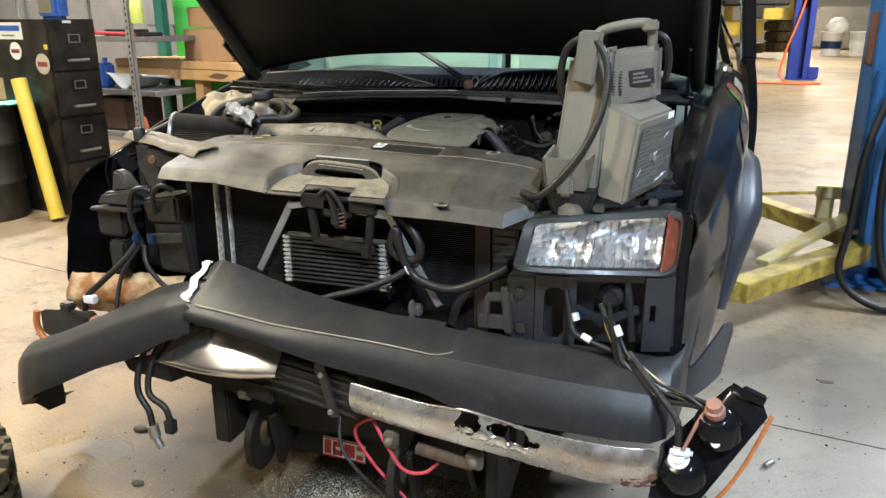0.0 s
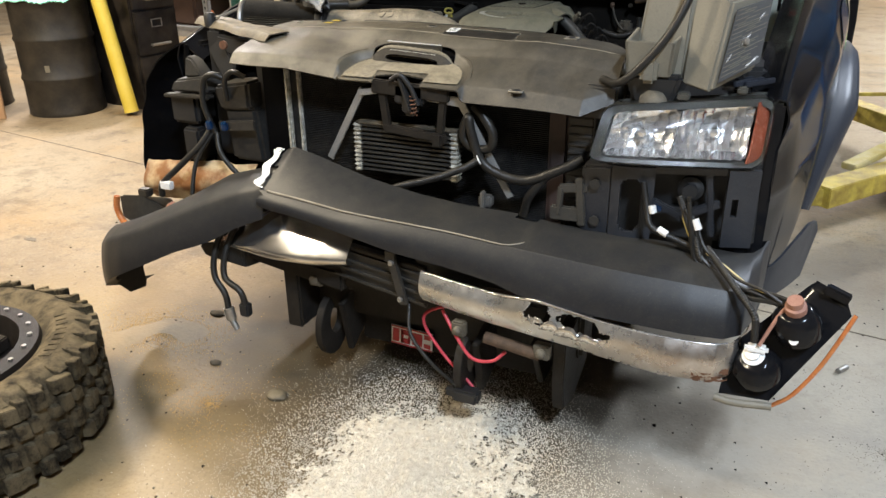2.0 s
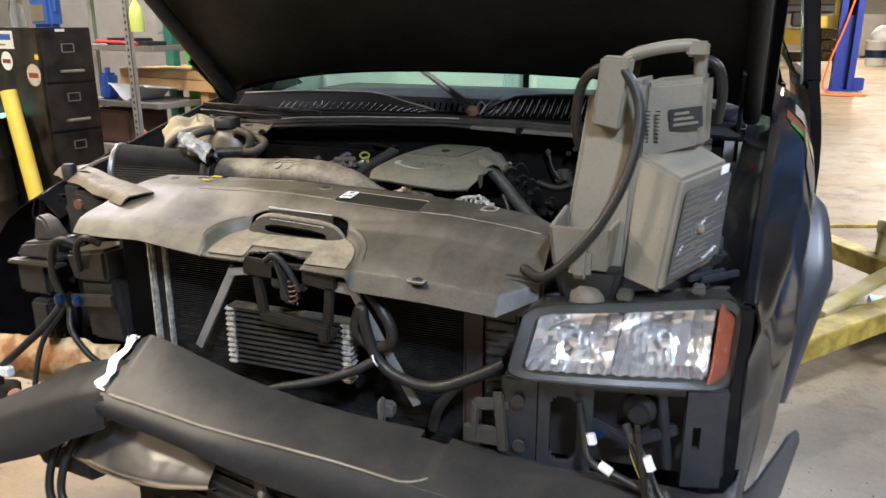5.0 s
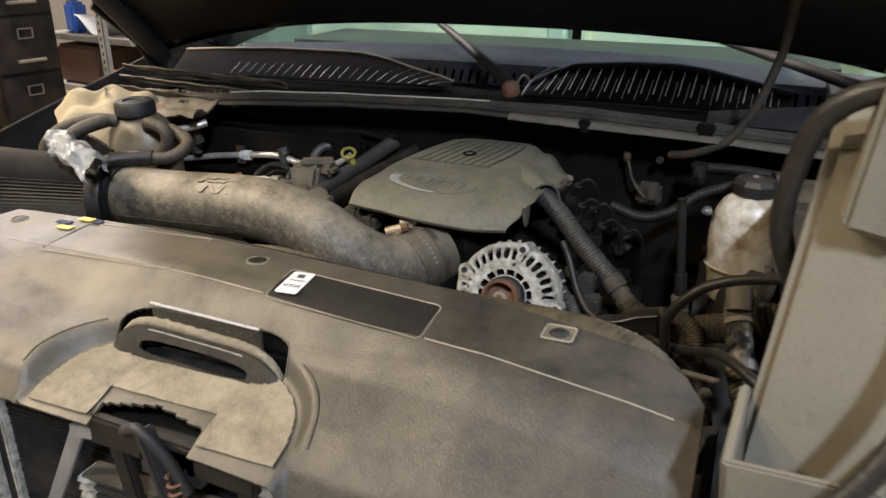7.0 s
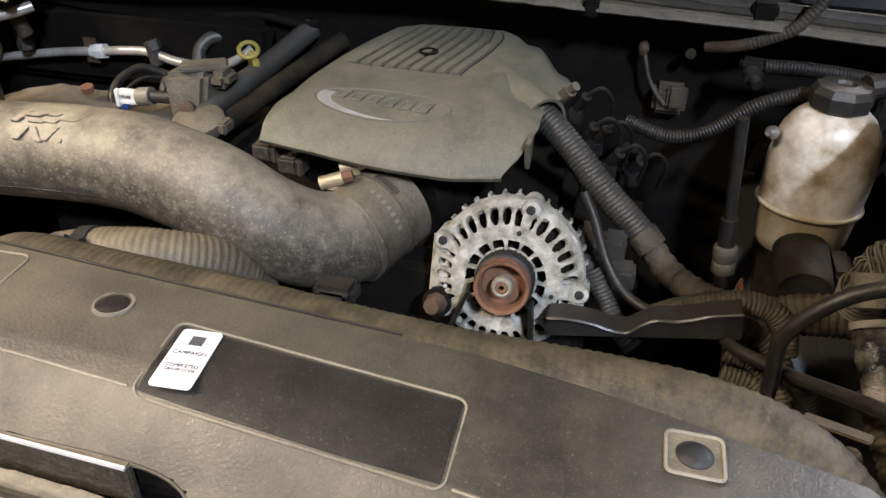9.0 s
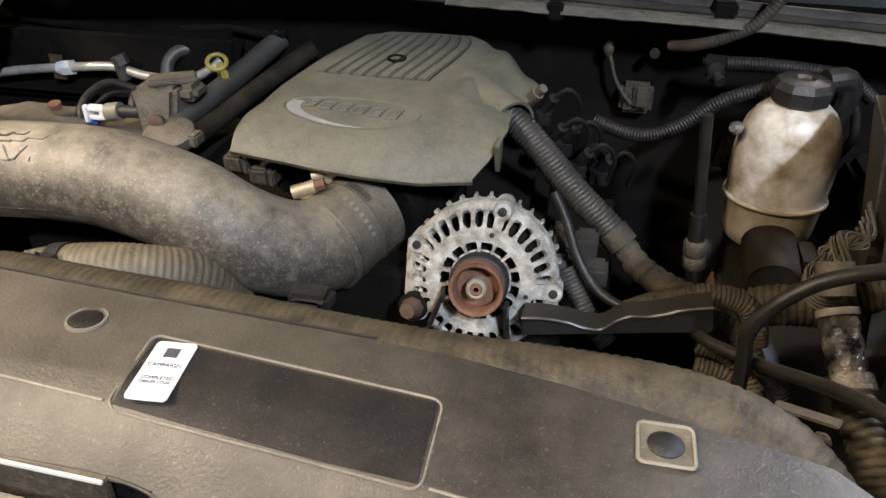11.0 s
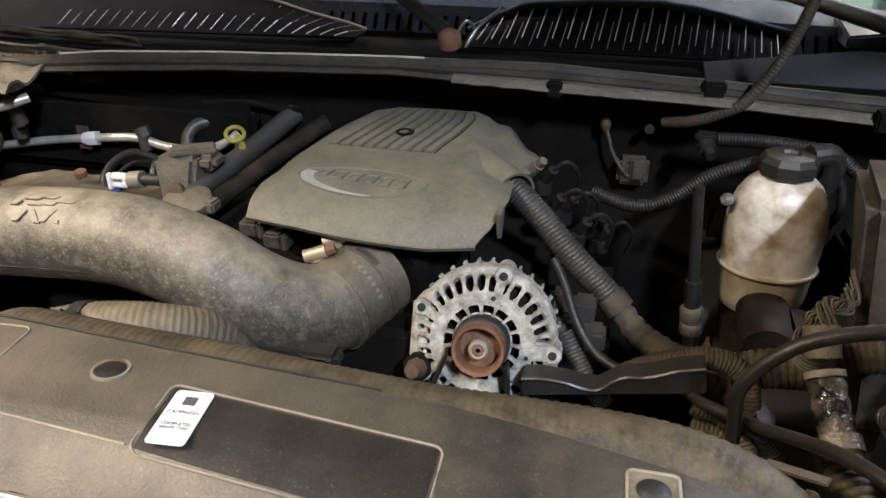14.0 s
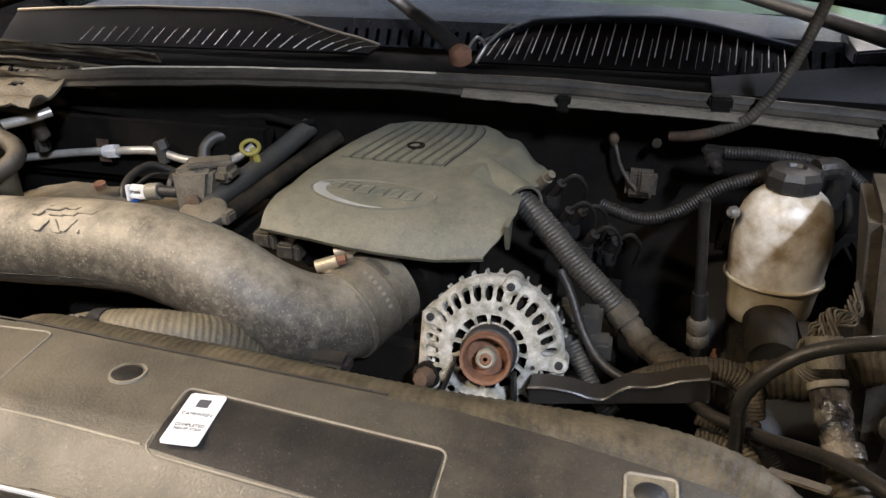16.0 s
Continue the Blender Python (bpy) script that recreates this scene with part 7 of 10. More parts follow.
for a, r in ((77, 0.0790), (157, 0.0800), (354, 0.0810), (215, 0.080)):
    m = AM @ Matrix.Rotation(radians(a), 4, "Z") @ Matrix.Translation((r, 0, -0.001))
    lug = part("bolt_lug", moved(lathe([(0.0115, -0.045), (0.0110, 0.003), (0.0095, 0.0055), (0, 0.0055)], (0, 0, 0), (0, 0, 1), 18), m), ALU, alt)
    part("bolt", moved(lathe([(0.0050, 0.005), (0.0050, 0.0075), (0.0028, 0.0078), (0.0024, 0.0060), (0.0, 0.0060)], (0, 0, 0), (0, 0, 1), 12), m), BLACK, lug)


def flange_holes(cells):
    return lambda u, v: not any(abs((u - a) / 0.20) ** 3 + abs((v - b) / 0.075) ** 3 < 1 for a, b in cells)


part("side_flange", moved(sheet(lambda u, v: (-0.0870 + 0.022 * u, 0.034 - 0.092 * v, 0.001 - 0.012 * (1 - u) ** 3), 30, 90, 0.010, flange_holes(((0.62, 0.25), (0.35, 0.42), (0.62, 0.58), (0.40, 0.75), (0.75, 0.88)))), AM), ALU, alt, "straight cast edge of the housing")
part("side_flange", moved(sheet(lambda u, v: (0.060 + 0.0275 * u, 0.005 - 0.062 * v, 0.002 - 0.010 * u ** 3), 30, 70, 0.010, flange_holes(((0.30, 0.40), (0.70, 0.78), (0.25, 0.80)))), AM), ALU, alt, "straight cast edge of the housing")
for p, r in (((0.009, 0.0525, 0), 0.0028), ((0.0515, -0.012, 0), 0.0026)):
    part("plate_hole", moved(lathe([(r, 0.013), (r, 0.0152), (0, 0.0152)], p, (0, 0, 1), 12), AM), BLACK, alt, "small dark bolt hole")
part("rear_cover", join(moved(box(0.060, 0.100, -0.020, 0.022, -0.085, -0.050, 0.006), AM), moved(box(0.070, 0.096, 0.022, 0.055, -0.090, -0.060, 0.006), AM)), LOOM, alt, "grey plastic rear cover")
pul = part("pulley", moved(lathe([(0.008, 0.030), (0.0225, 0.030), (0.0240, 0.046), (0.0250, 0.0485), (0.0262, 0.0495), (0.0285, 0.0495), (0.0295, 0.047), (0.0295, 0.044), (0.0280, 0.041), (0.0295, 0.038), (0.0280, 0.035), (0.0295, 0.032), (0.027, 0.026), (0.02, 0.018)], (0, 0, 0), (0, 0, 1), 40, False), AM), RUST, alt, "rust-brown belt pulley")
part("pulley_shroud", moved(lathe([(0.0325, 0.008), (0.0325, 0.026), (0.031, 0.029), (0.027, 0.030), (0.022, 0.030)], (0, 0, 0), (0, 0, 1), 32, False), AM), BLACK, alt)
part("pulley_hub", moved(lathe([(0.0065, 0.047), (0.0085, 0.048), (0.0105, 0.047), (0.0115, 0.043), (0.0115, 0.028)], (0, 0, 0), (0, 0, 1), 28, False), AM), PALE_DUST, pul, "pale worn pulley hub ring")
part("pulley_nut", moved(join(lathe([(0.0025, 0.044), (0.003, 0.0475), (0.0055, 0.0475), (0.0068, 0.046), (0.0068, 0.030)], (0, 0, 0), (0, 0, 1), 22, False)), AM), RUST, pul, "rusty shaft end")
part("mount_bolt", lathe([(0.012, -0.012), (0.012, 0.002), (0.009, 0.006), (0.009, 0.012), (0.0, 0.012)], (-0.640, 2.372, 0.836), (-0.2, -0.9, 0.3), 8), RUST_DARK, alt, "rusty mounting bolt")
part("mount_foot", join(hexa([(-0.62, 2.40, 0.815), (-0.50, 2.40, 0.825), (-0.50, 2.46, 0.825), (-0.62, 2.46, 0.815)], [(-0.63, 2.39, 0.76), (-0.48, 2.39, 0.77), (-0.48, 2.46, 0.77), (-0.63, 2.46, 0.76)], 0.006), tube([(-0.640, 2.375, 0.835), (-0.636, 2.42, 0.82)], 0.016, 14, smooth=False)), BAY, alt)
for x0, x1, z0, z1 in ((-0.604, -0.630, 0.868, 0.790), (-0.539, -0.534, 0.860, 0.780)):
    part("drive_belt", bar((x0, 2.366, z0), (x1, 2.367, z1), 0.004, 0.018, 0.001, (0, 0.95, 0.3)), RUBBER, truck, "black drive belt run")
part("lead", tube([(-0.505, 2.47, 0.940), (-0.490, 2.46, 0.915), (-0.470, 2.44, 0.875), (-0.445, 2.42, 0.852), (-0.410, 2.40, 0.845)], 0.0055, 8), RUBBER, truck, "black alternator lead")
part("plug", join(box(-0.478, -0.452, 2.47, 2.50, 0.855, 0.885, 0.004), box(-0.468, -0.438, 2.45, 2.48, 0.832, 0.860, 0.004)), LOOM, truck, "dark alternator plug")
TRAY = [(-0.521, 0.858), (-0.500, 0.861), (-0.476, 0.860), (-0.458, 0.856), (-0.442, 0.857), (-0.428, 0.870), (-0.416, 0.877), (-0.400, 0.879), (-0.384, 0.885), (-0.369, 0.892), (-0.343, 0.899)]
tray_part = part("harness_tray", join(prism([*TRAY, (-0.339, 0.870), (-0.519, 0.836)], 2.350, 2.378, "y", 0.0015)), CLEAN, truck, "black plastic wiring channel")
part("tray_rim", tube([(x, 2.350, z) for x, z in TRAY], 0.0022, 6), CLEAN, tray_part, "glossy rolled rim")
part("corrugated_loom", tube([(-0.625, 2.635, 0.975), (-0.590, 2.605, 0.978), (-0.560, 2.588, 0.964), (-0.525, 2.570, 0.937), (-0.489, 2.552, 0.906), (-0.455, 2.538, 0.879), (-0.432, 2.530, 0.860)], 0.0175, 20, ribs=0.0013, pitch=0.0052), LOOM, truck, "thick corrugated wiring loom")
part("loom_end", join(tube([(-0.437, 2.532, 0.864), (-0.422, 2.524, 0.850)], 0.0195, 16, smooth=False), tube([(-0.422, 2.524, 0.850), (-0.398, 2.505, 0.833), (-0.370, 2.475, 0.832), (-0.345, 2.45, 0.838)], 0.0165, 14, ribs=0.0025, pitch=0.016)), BROWN_TAPE, truck, "taped brown loom end")
part("corrugated_loom", tube([(-0.485, 2.445, 0.860), (-0.468, 2.43, 0.838), (-0.448, 2.41, 0.815), (-0.43, 2.40, 0.80)], 0.011, 12, ribs=0.0014, pitch=0.0045), LOOM, truck, "corrugated wiring loom")
part("corrugated_loom", tube([(-0.415, 2.415, 0.835), (-0.393, 2.405, 0.856), (-0.364, 2.40, 0.872), (-0.338, 2.40, 0.879), (-0.312, 2.40, 0.876), (-0.294, 2.395, 0.862), (-0.288, 2.385, 0.835)], 0.0125, 14, ribs=0.0010, pitch=0.0042), BROWN_TAPE, truck, "corrugated wiring loom in an arc")
for dy, dz, r in ((0.0, 0.0, 0.0125), (-0.02, -0.018, 0.0105), (-0.035, -0.034, 0.0095)):
    part("corrugated_loom", tube([(-0.345, 2.40 + dy, 0.850 + dz), (-0.315, 2.395 + dy, 0.845 + dz), (-0.292, 2.38 + dy, 0.828 + dz), (-0.283, 2.36 + dy, 0.80 + dz)], r, 12, ribs=0.0013, pitch=0.0045), BROWN_TAPE, truck, "corrugated wiring loom")
part("corrugated_loom", tube([(-0.300, 2.30, 0.875), (-0.283, 2.305, 0.850), (-0.272, 2.30, 0.82), (-0.262, 2.28, 0.79)], 0.0105, 12, ribs=0.0013, pitch=0.0045), RUBBER, truck, "corrugated wiring loom")
part("battery_cable", tube([(-0.322, 2.282, 0.865), (-0.325, 2.28, 0.903), (-0.327, 2.28, 0.924), (-0.321, 2.28, 0.943), (-0.305, 2.28, 0.966), (-0.278, 2.28, 0.988), (-0.228, 2.28, 1.004), (-0.16, 2.28, 1.008), (-0.10, 2.28, 1.0)], 0.0066, 12), RUBBER, truck, "thick black battery cable")
part("battery_cable", tube([(-0.356, 2.372, 0.856), (-0.350, 2.350, 0.865), (-0.341, 2.33, 0.872), (-0.319, 2.305, 0.881), (-0.301, 2.275, 0.896), (-0.279, 2.24, 0.916), (-0.262, 2.195, 0.942), (-0.240, 2.15, 0.955), (-0.20, 2.10, 0.95)], 0.0060, 12), RUBBER, truck, "thick black battery cable")
part("sensor_hose", tube([(-0.246, 2.372, 0.950), (-0.2425, 2.355, 0.925)], 0.0165, 16, smooth=False), GRIMY, truck, "dusty brown sensor pipe")
part("sensor_collar", tube([(-0.2412, 2.3455, 0.9165), (-0.2400, 2.341, 0.912)], 0.0182, 20, smooth=False), PALE_DUST, truck, "bright white collar")
part("tape_wrap", tube([(-0.240 + 0.010 * k / 14, 2.342 - 0.050 * k / 14, 0.912 - 0.040 * k / 14) for k in range(15)], 0.0172, 18, ribs=0.0016, pitch=0.017), CRINKLE, truck, "crinkled shiny black tape round the pipe")
part("tape_wrap", tube([(-0.2315, 2.300, 0.878), (-0.229, 2.288, 0.870)], 0.0205, 14, smooth=False), CRINKLE, truck, "crinkled shiny tape bulge")
part("corrugated_loom", tube([(-0.230, 2.290, 0.872), (-0.226, 2.272, 0.862), (-0.218, 2.242, 0.848), (-0.208, 2.20, 0.82)], 0.0185, 16, ribs=0.0022, pitch=0.0075), TAN_HOSE, truck, "ribbed brown pipe")
part("corrugated_loom", tube([(-0.305, 2.425, 0.846), (-0.275, 2.425, 0.858), (-0.248, 2.42, 0.866), (-0.225, 2.415, 0.870)], 0.022, 16, ribs=0.002, pitch=0.0075), TAN_HOSE, truck, "ribbed brown pipe")
part("corrugated_loom", tube([(-0.215, 2.42, 0.880), (-0.190, 2.42, 0.893), (-0.160, 2.415, 0.905)], 0.022, 16, ribs=0.002, pitch=0.0075), TAN_HOSE, truck, "ribbed brown pipe")
part("corrugated_loom", tube([(-0.185, 2.33, 0.885), (-0.178, 2.315, 0.895), (-0.16, 2.31, 0.898), (-0.15, 2.33, 0.88)], 0.012, 12, ribs=0.0014, pitch=0.005), LOOM, truck, "small corrugated loom loop")
part("rusty_tab", join(bar((-0.300, 2.25, 0.880), (-0.256, 2.225, 0.890), 0.012, 0.003, 0.001), lathe([(0.007, 0), (0.007, 0.008), (0.004, 0.010), (0, 0.010)], (-0.268, 2.225, 0.872), (0.2, -1, 0.4), 6)), DIRTY_HOSE, truck, "dirty metal bracket with a bolt")
part("leaf_scrap", sheet(lambda u, v: (-0.318 + 0.014 * u, 2.55 + 0.004 * math.sin(u * 3), 0.770 + 0.040 * v - 0.012 * (2 * u - 1) ** 2), 6, 8, 0.001, lambda u, v: abs(2 * u - 1) < 1.2 * math.sin(math.pi * (0.08 + 0.9 * v))), RUST, truck, "dry brown leaf")
rnd = random.Random(8)
for k in range(22):
    a, b = rnd.uniform(-1, 1), rnd.uniform(-1, 1)
    part("frayed_wire", tube([(-0.246 + 0.012 * a, 2.395, 0.915 + 0.006 * b), (-0.240 + 0.018 * b, 2.40 + 0.006 * a, 0.935 + 0.008 * a), (-0.226 + 0.018 * a, 2.412, 0.950 + 0.010 * b), (-0.212 + 0.010 * b, 2.42, 0.956 + 0.010 * a), (-0.205 + 0.008 * a, 2.44, 0.950 + 0.03 * max(0, b))], 0.0012, 5), BROWN_TAPE if k % 3 else GRIMY, truck)
part("wire_wrap", join(*[torus((-0.240, 2.395, 0.900 + 0.004 * k), (0.15, -0.4, 0.9), 0.020, 0.0014, 20, 5) for k in range(5)]), GRIMY, truck, "wire wound round the pipe")
part("battery_tray", join(box(-0.16, -0.02, 2.10, 2.40, 0.60, 0.84, 0.012), box(-0.14, -0.03, 2.12, 2.38, 0.84, 0.86, 0.006)), BLACK, truck, "black battery")
part("air_box_side", hexa([(-0.212, 2.44, 1.05), (-0.06, 2.42, 1.06), (-0.05, 2.56, 1.06), (-0.19, 2.58, 1.05)], [(-0.174, 2.44, 0.78), (-0.03, 2.40, 0.78), (-0.02, 2.56, 0.78), (-0.14, 2.58, 0.78)], 0.012), DIRTY_HOSE, truck, "dusty brown side duct")

# brake fluid reservoir
RC = V((-0.240, 2.650, 0.0))
RM = Matrix.Translation(RC) @ Matrix.Diagonal((1.0, 0.88, 1, 1))
res = part("fluid_reservoir", moved(lathe([(0.0595, 0.876), (0.0590, 0.882), (0.0608, 0.900), (0.0612, 0.925), (0.0590, 0.950), (0.0535, 0.970), (0.0450, 0.984), (0.0350, 0.993), (0.027, 0.997), (0.0, 0.997)], (0, 0, 0), (0, 0, 1), 36), RM), RESERVOIR, truck, "stained white plastic fluid reservoir")
part("reservoir_base", moved(lathe([(0.0, 0.808), (0.038, 0.808), (0.049, 0.814), (0.0545, 0.830), (0.0575, 0.866), (0.0590, 0.871)], (0, 0, 0), (0, 0, 1), 36), RM), RESERVOIR_LOW, res, "brown-stained lower half of the reservoir")
part("reservoir_seam", moved(torus((0, 0, 0.8735), (0, 0, 1), 0.0600, 0.0030, 36, 8), RM), RESERVOIR_LOW, res, "moulded seam of the reservoir")
part("reservoir_cap", join(lathe([(0.024, 0.992), (0.034, 0.998), (0.035, 1.014), (0.030, 1.022), (0.013, 1.024), (0.011, 1.020), (0, 1.020)], RC, (0, 0, 1), 9), tube([RC + V((0.025, 0.01, 1.018)), RC + V((0.050, 0.02, 1.018)), RC + V((0.060, 0.03, 0.995)), RC + V((0.055, 0.04, 0.965))], 0.014, 12)), PLASTIC, res, "dusty black ribbed screw cap", 20)
part("embossed_panel", moved(sheet(lambda u, v: (0.0556 * math.sin(-0.35 + 0.8 * u) * (1 - 0.10 * v), -0.0558 * math.cos(-0.35 + 0.8 * u) * (1 - 0.10 * v), 0.956 + 0.012 * v), 10, 3, 0.0012), RM), RESERVOIR_LOW, res, "embossed patch of small print")
part("reservoir_nipple", lathe([(0.008, 0), (0.008, 0.006), (0.004, 0.012), (0.0, 0.012)], (-0.305, 2.63, 0.965), (-0.6, -0.8, 0.2), 12), STEEL, res)
part("vent_hose", tube([(-0.185, 2.69, 0.985), (-0.165, 2.69, 0.975), (-0.157, 2.69, 0.94), (-0.165, 2.70, 0.91)], 0.006, 8), RUBBER, truck, "black vent hose")
part("master_cylinder", join(lathe([(0.0, 0.004), (0.022, 0.003), (0.030, 0), (0.032, 0.004), (0.032, 0.11), (0.028, 0.14), (0.028, 0.2)], (-0.246, 2.53, 0.815), (0.05, 1, 0.12), 24), box(-0.285, -0.195, 2.60, 2.70, 0.74, 0.806, 0.01), box(-0.215, -0.185, 2.56, 2.62, 0.79, 0.83, 0.006)), DARK_CAST, truck, "dark cast master cylinder")
part("dipstick_tube", join(tube([(-0.346, 2.60, 0.99), (-0.338, 2.60, 0.91), (-0.330, 2.60, 0.83)], 0.0072, 12), tube([(-0.333, 2.60, 0.862), (-0.328, 2.60, 0.81)], 0.0105, 12, smooth=False), tube([(-0.325, 2.60, 0.785), (-0.320, 2.60, 0.745)], 0.0105, 12, smooth=False)), RUBBER, truck, "black dipstick tube")
part("tube_collar", lathe([(0.011, 0.0), (0.0145, 0.003), (0.0145, 0.016), (0.012, 0.019), (0.0145, 0.022), (0.0150, 0.038), (0.012, 0.042)], (-0.3255, 2.60, 0.783), (-0.1, 0, 1), 16), GRIMY, truck, "grey plastic tube collar")
part("corrugated_loom", tube([(-0.255, 2.67, 1.002), (-0.275, 2.68, 0.996), (-0.322, 2.68, 0.976), (-0.366, 2.68, 0.940), (-0.395, 2.68, 0.926), (-0.425, 2.685, 0.922), (-0.47, 2.70, 0.93)], 0.0095, 12, ribs=0.0010, pitch=0.0040), PLUG, truck, "corrugated wiring loom")
part("corrugated_loom", tube([(-0.318, 2.72, 1.012), (-0.268, 2.72, 1.013), (-0.198, 2.72, 1.008), (-0.165, 2.72, 0.999), (-0.14, 2.72, 0.98)], 0.0095, 12, ribs=0.0010, pitch=0.0040), PLUG, truck, "corrugated wiring loom")
part("hose_fitting", join(lathe([(0.012, 0), (0.012, 0.010), (0.007, 0.012), (0.007, 0.024)], (-0.332, 2.715, 1.004), (0.3, -0.8, -0.3), 12), bar((-0.345, 2.73, 1.012), (-0.30, 2.72, 1.012), 0.018, 0.014, 0.004)), PLUG, truck, "dark elbow fitting")
part("ground_wire", tube([(-0.462, 2.778, 1.0), (-0.457, 2.775, 0.985), (-0.450, 2.772, 0.965), (-0.436, 2.770, 0.943), (-0.424, 2.770, 0.930)], 0.0030, 8), DIRTY_HOSE, truck, "braided ground wire")
part("wire_end", lathe([(0.005, -0.004), (0.0075, 0.002), (0.0075, 0.009), (0.004, 0.015), (0, 0.015)], (-0.463, 2.778, 0.998), (0, -0.2, 1), 12), RUST_DARK, truck, "rusty wire terminal")
part("firewall_stud", lathe([(0.004, 0), (0.004, 0.02), (0.007, 0.022), (0.007, 0.030), (0, 0.030)], (-0.403, 2.79, 1.0), (0, -1, 0.2), 8), DARK_CAST, truck, "dirty stud on the firewall")
part("relay_block", join(box(-0.440, -0.395, 2.772, 2.80, 0.915, 0.955, 0.006), box(-0.422, -0.400, 2.764, 2.775, 0.925, 0.960, 0.004)), DIRTY_HOSE, truck, "dusty relay block on the firewall")
stay = part("washer_hose", tube([(-0.225, 2.70, 1.30), (-0.228, 2.715, 1.235), (-0.236, 2.72, 1.189), (-0.258, 2.72, 1.120), (-0.291, 2.72, 1.064), (-0.318, 2.728, 1.044), (-0.340, 2.735, 1.032)], 0.0078, 10, ribs=0.0006, pitch=0.005), DIRTY_HOSE, truck, "dusty corrugated washer hose rising to the hood")

part("hose_tip", tube([(-0.338, 2.735, 1.033), (-0.362, 2.745, 1.024), (-0.385, 2.76, 1.018)], 0.0078, 10), RUST_DARK, truck, "rust-brown hose end fitting")

# passenger side of the bay
part("fuel_pipe", tube([(-1.50, 2.75, 0.893), (-1.442, 2.75, 0.903), (-1.367, 2.75, 0.916), (-1.285, 2.75, 0.926), (-1.205, 2.75, 0.933), (-1.157, 2.75, 0.923), (-1.115, 2.75, 0.920), (-1.077, 2.75, 0.924), (-1.045, 2.755, 0.938), (-1.03, 2.765, 0.95)], 0.0070, 14), BRIGHT_PIPE, truck, "bare metal fuel pipe")
part("pipe_nut", join(tube([(-1.292, 2.75, 0.925), (-1.276, 2.75, 0.927)], 0.0125, 6, smooth=False), tube([(-1.300, 2.75, 0.924), (-1.292, 2.75, 0.925)], 0.0105, 12, smooth=False)), PALE_METAL_GLINT, truck, "pale pipe union nut")
part("pipe_bracket", bar((-1.303, 2.752, 0.905), (-1.303, 2.752, 0.945), 0.004, 0.022, 0.001, (1, 0, 0)), RUST_DARK, truck, "rusty pipe bracket")
part("dipstick_handle", join(torus((-0.996, 2.69, 0.975), (0.25, -0.50, 0.80), 0.0130, 0.0034, 28, 8), bar((-0.986, 2.686, 0.966), (-0.982, 2.684, 0.950), 0.010, 0.007, 0.002), torus((-0.982, 2.684, 0.950), (0.1, -0.8, 0.5), 0.005, 0.0026, 16, 6), tube([(-0.998, 2.70, 0.968), (-1.01, 2.72, 0.94), (-1.02, 2.74, 0.90)], 0.005, 8)), YELLOW_RING, truck, "yellow oil dipstick ring")
part("heater_hose", tube([(-1.025, 2.575, 0.905), (-1.015, 2.60, 0.922), (-0.983, 2.70, 0.945), (-0.955, 2.78, 0.970), (-0.945, 2.80, 0.978)], 0.0160, 16), LOOM, truck, "dusty grey heater hose")
part("heater_hose", tube([(-0.992, 2.575, 0.900), (-0.982, 2.60, 0.912), (-0.947, 2.70, 0.935), (-0.910, 2.78, 0.958), (-0.895, 2.80, 0.966)], 0.0135, 16), DARK_CAST, truck, "dusty thin heater hose")
part("fuel_rail_bracket", join(hexa([(-1.072, 2.585, 0.968), (-1.010, 2.595, 0.972), (-1.005, 2.64, 0.974), (-1.068, 2.635, 0.970)], [(-1.060, 2.575, 0.900), (-1.015, 2.575, 0.900), (-1.01, 2.635, 0.905), (-1.060, 2.635, 0.905)], 0.007), box(-1.015, -0.985, 2.60, 2.64, 0.948, 0.972, 0.008), bar((-1.05, 2.60, 0.975), (-0.995, 2.63, 0.975), 0.03, 0.010, 0.003)), GRIMY, truck, "dusty grey cast bracket")
part("bracket_bolt", join(lathe([(0.011, 0), (0.011, 0.006), (0.006, 0.008), (0.0, 0.008)], (-1.032, 2.577, 0.928), (0.1, -1, 0.2), 12)), RUST_DARK, truck, "rusty bracket bolt")
part("hose_flange", join(lathe([(0.030, -0.012), (0.034, -0.006), (0.034, 0.006), (0.028, 0.010), (0, 0.010)], (-1.012, 2.565, 0.916), (0, -0.25, 1), 26), box(-0.984, -0.969, 2.555, 2.58, 0.906, 0.923, 0.003)), GRIMY, truck, "dusty hose end flange")
part("injector_plug", join(box(-1.150, -1.126, 2.592, 2.606, 0.928, 0.934, 0.001), box(-1.150, -1.126, 2.592, 2.606, 0.916, 0.922, 0.001), box(-1.130, -1.120, 2.592, 2.608, 0.916, 0.934, 0.002), box(-1.152, -1.146, 2.590, 2.598, 0.912, 0.936, 0.001)), PLASTIC_WHITE, truck, "white forked wiring plug")
part("injector_plug", tube([(-1.120, 2.600, 0.926), (-1.100, 2.600, 0.929)], 0.0125, 14, smooth=False), CASE, truck, "grey plug sleeve")
part("plug_tip", box(-1.153, -1.140, 2.596, 2.606, 0.906, 0.916, 0.002), PLASTIC_BLUE, truck, "small blue plug lock")
part("injector_stub", tube([(-1.100, 2.600, 0.929), (-1.07, 2.60, 0.930)], 0.0085, 12, smooth=False), BLACK, truck, "black injector stub")
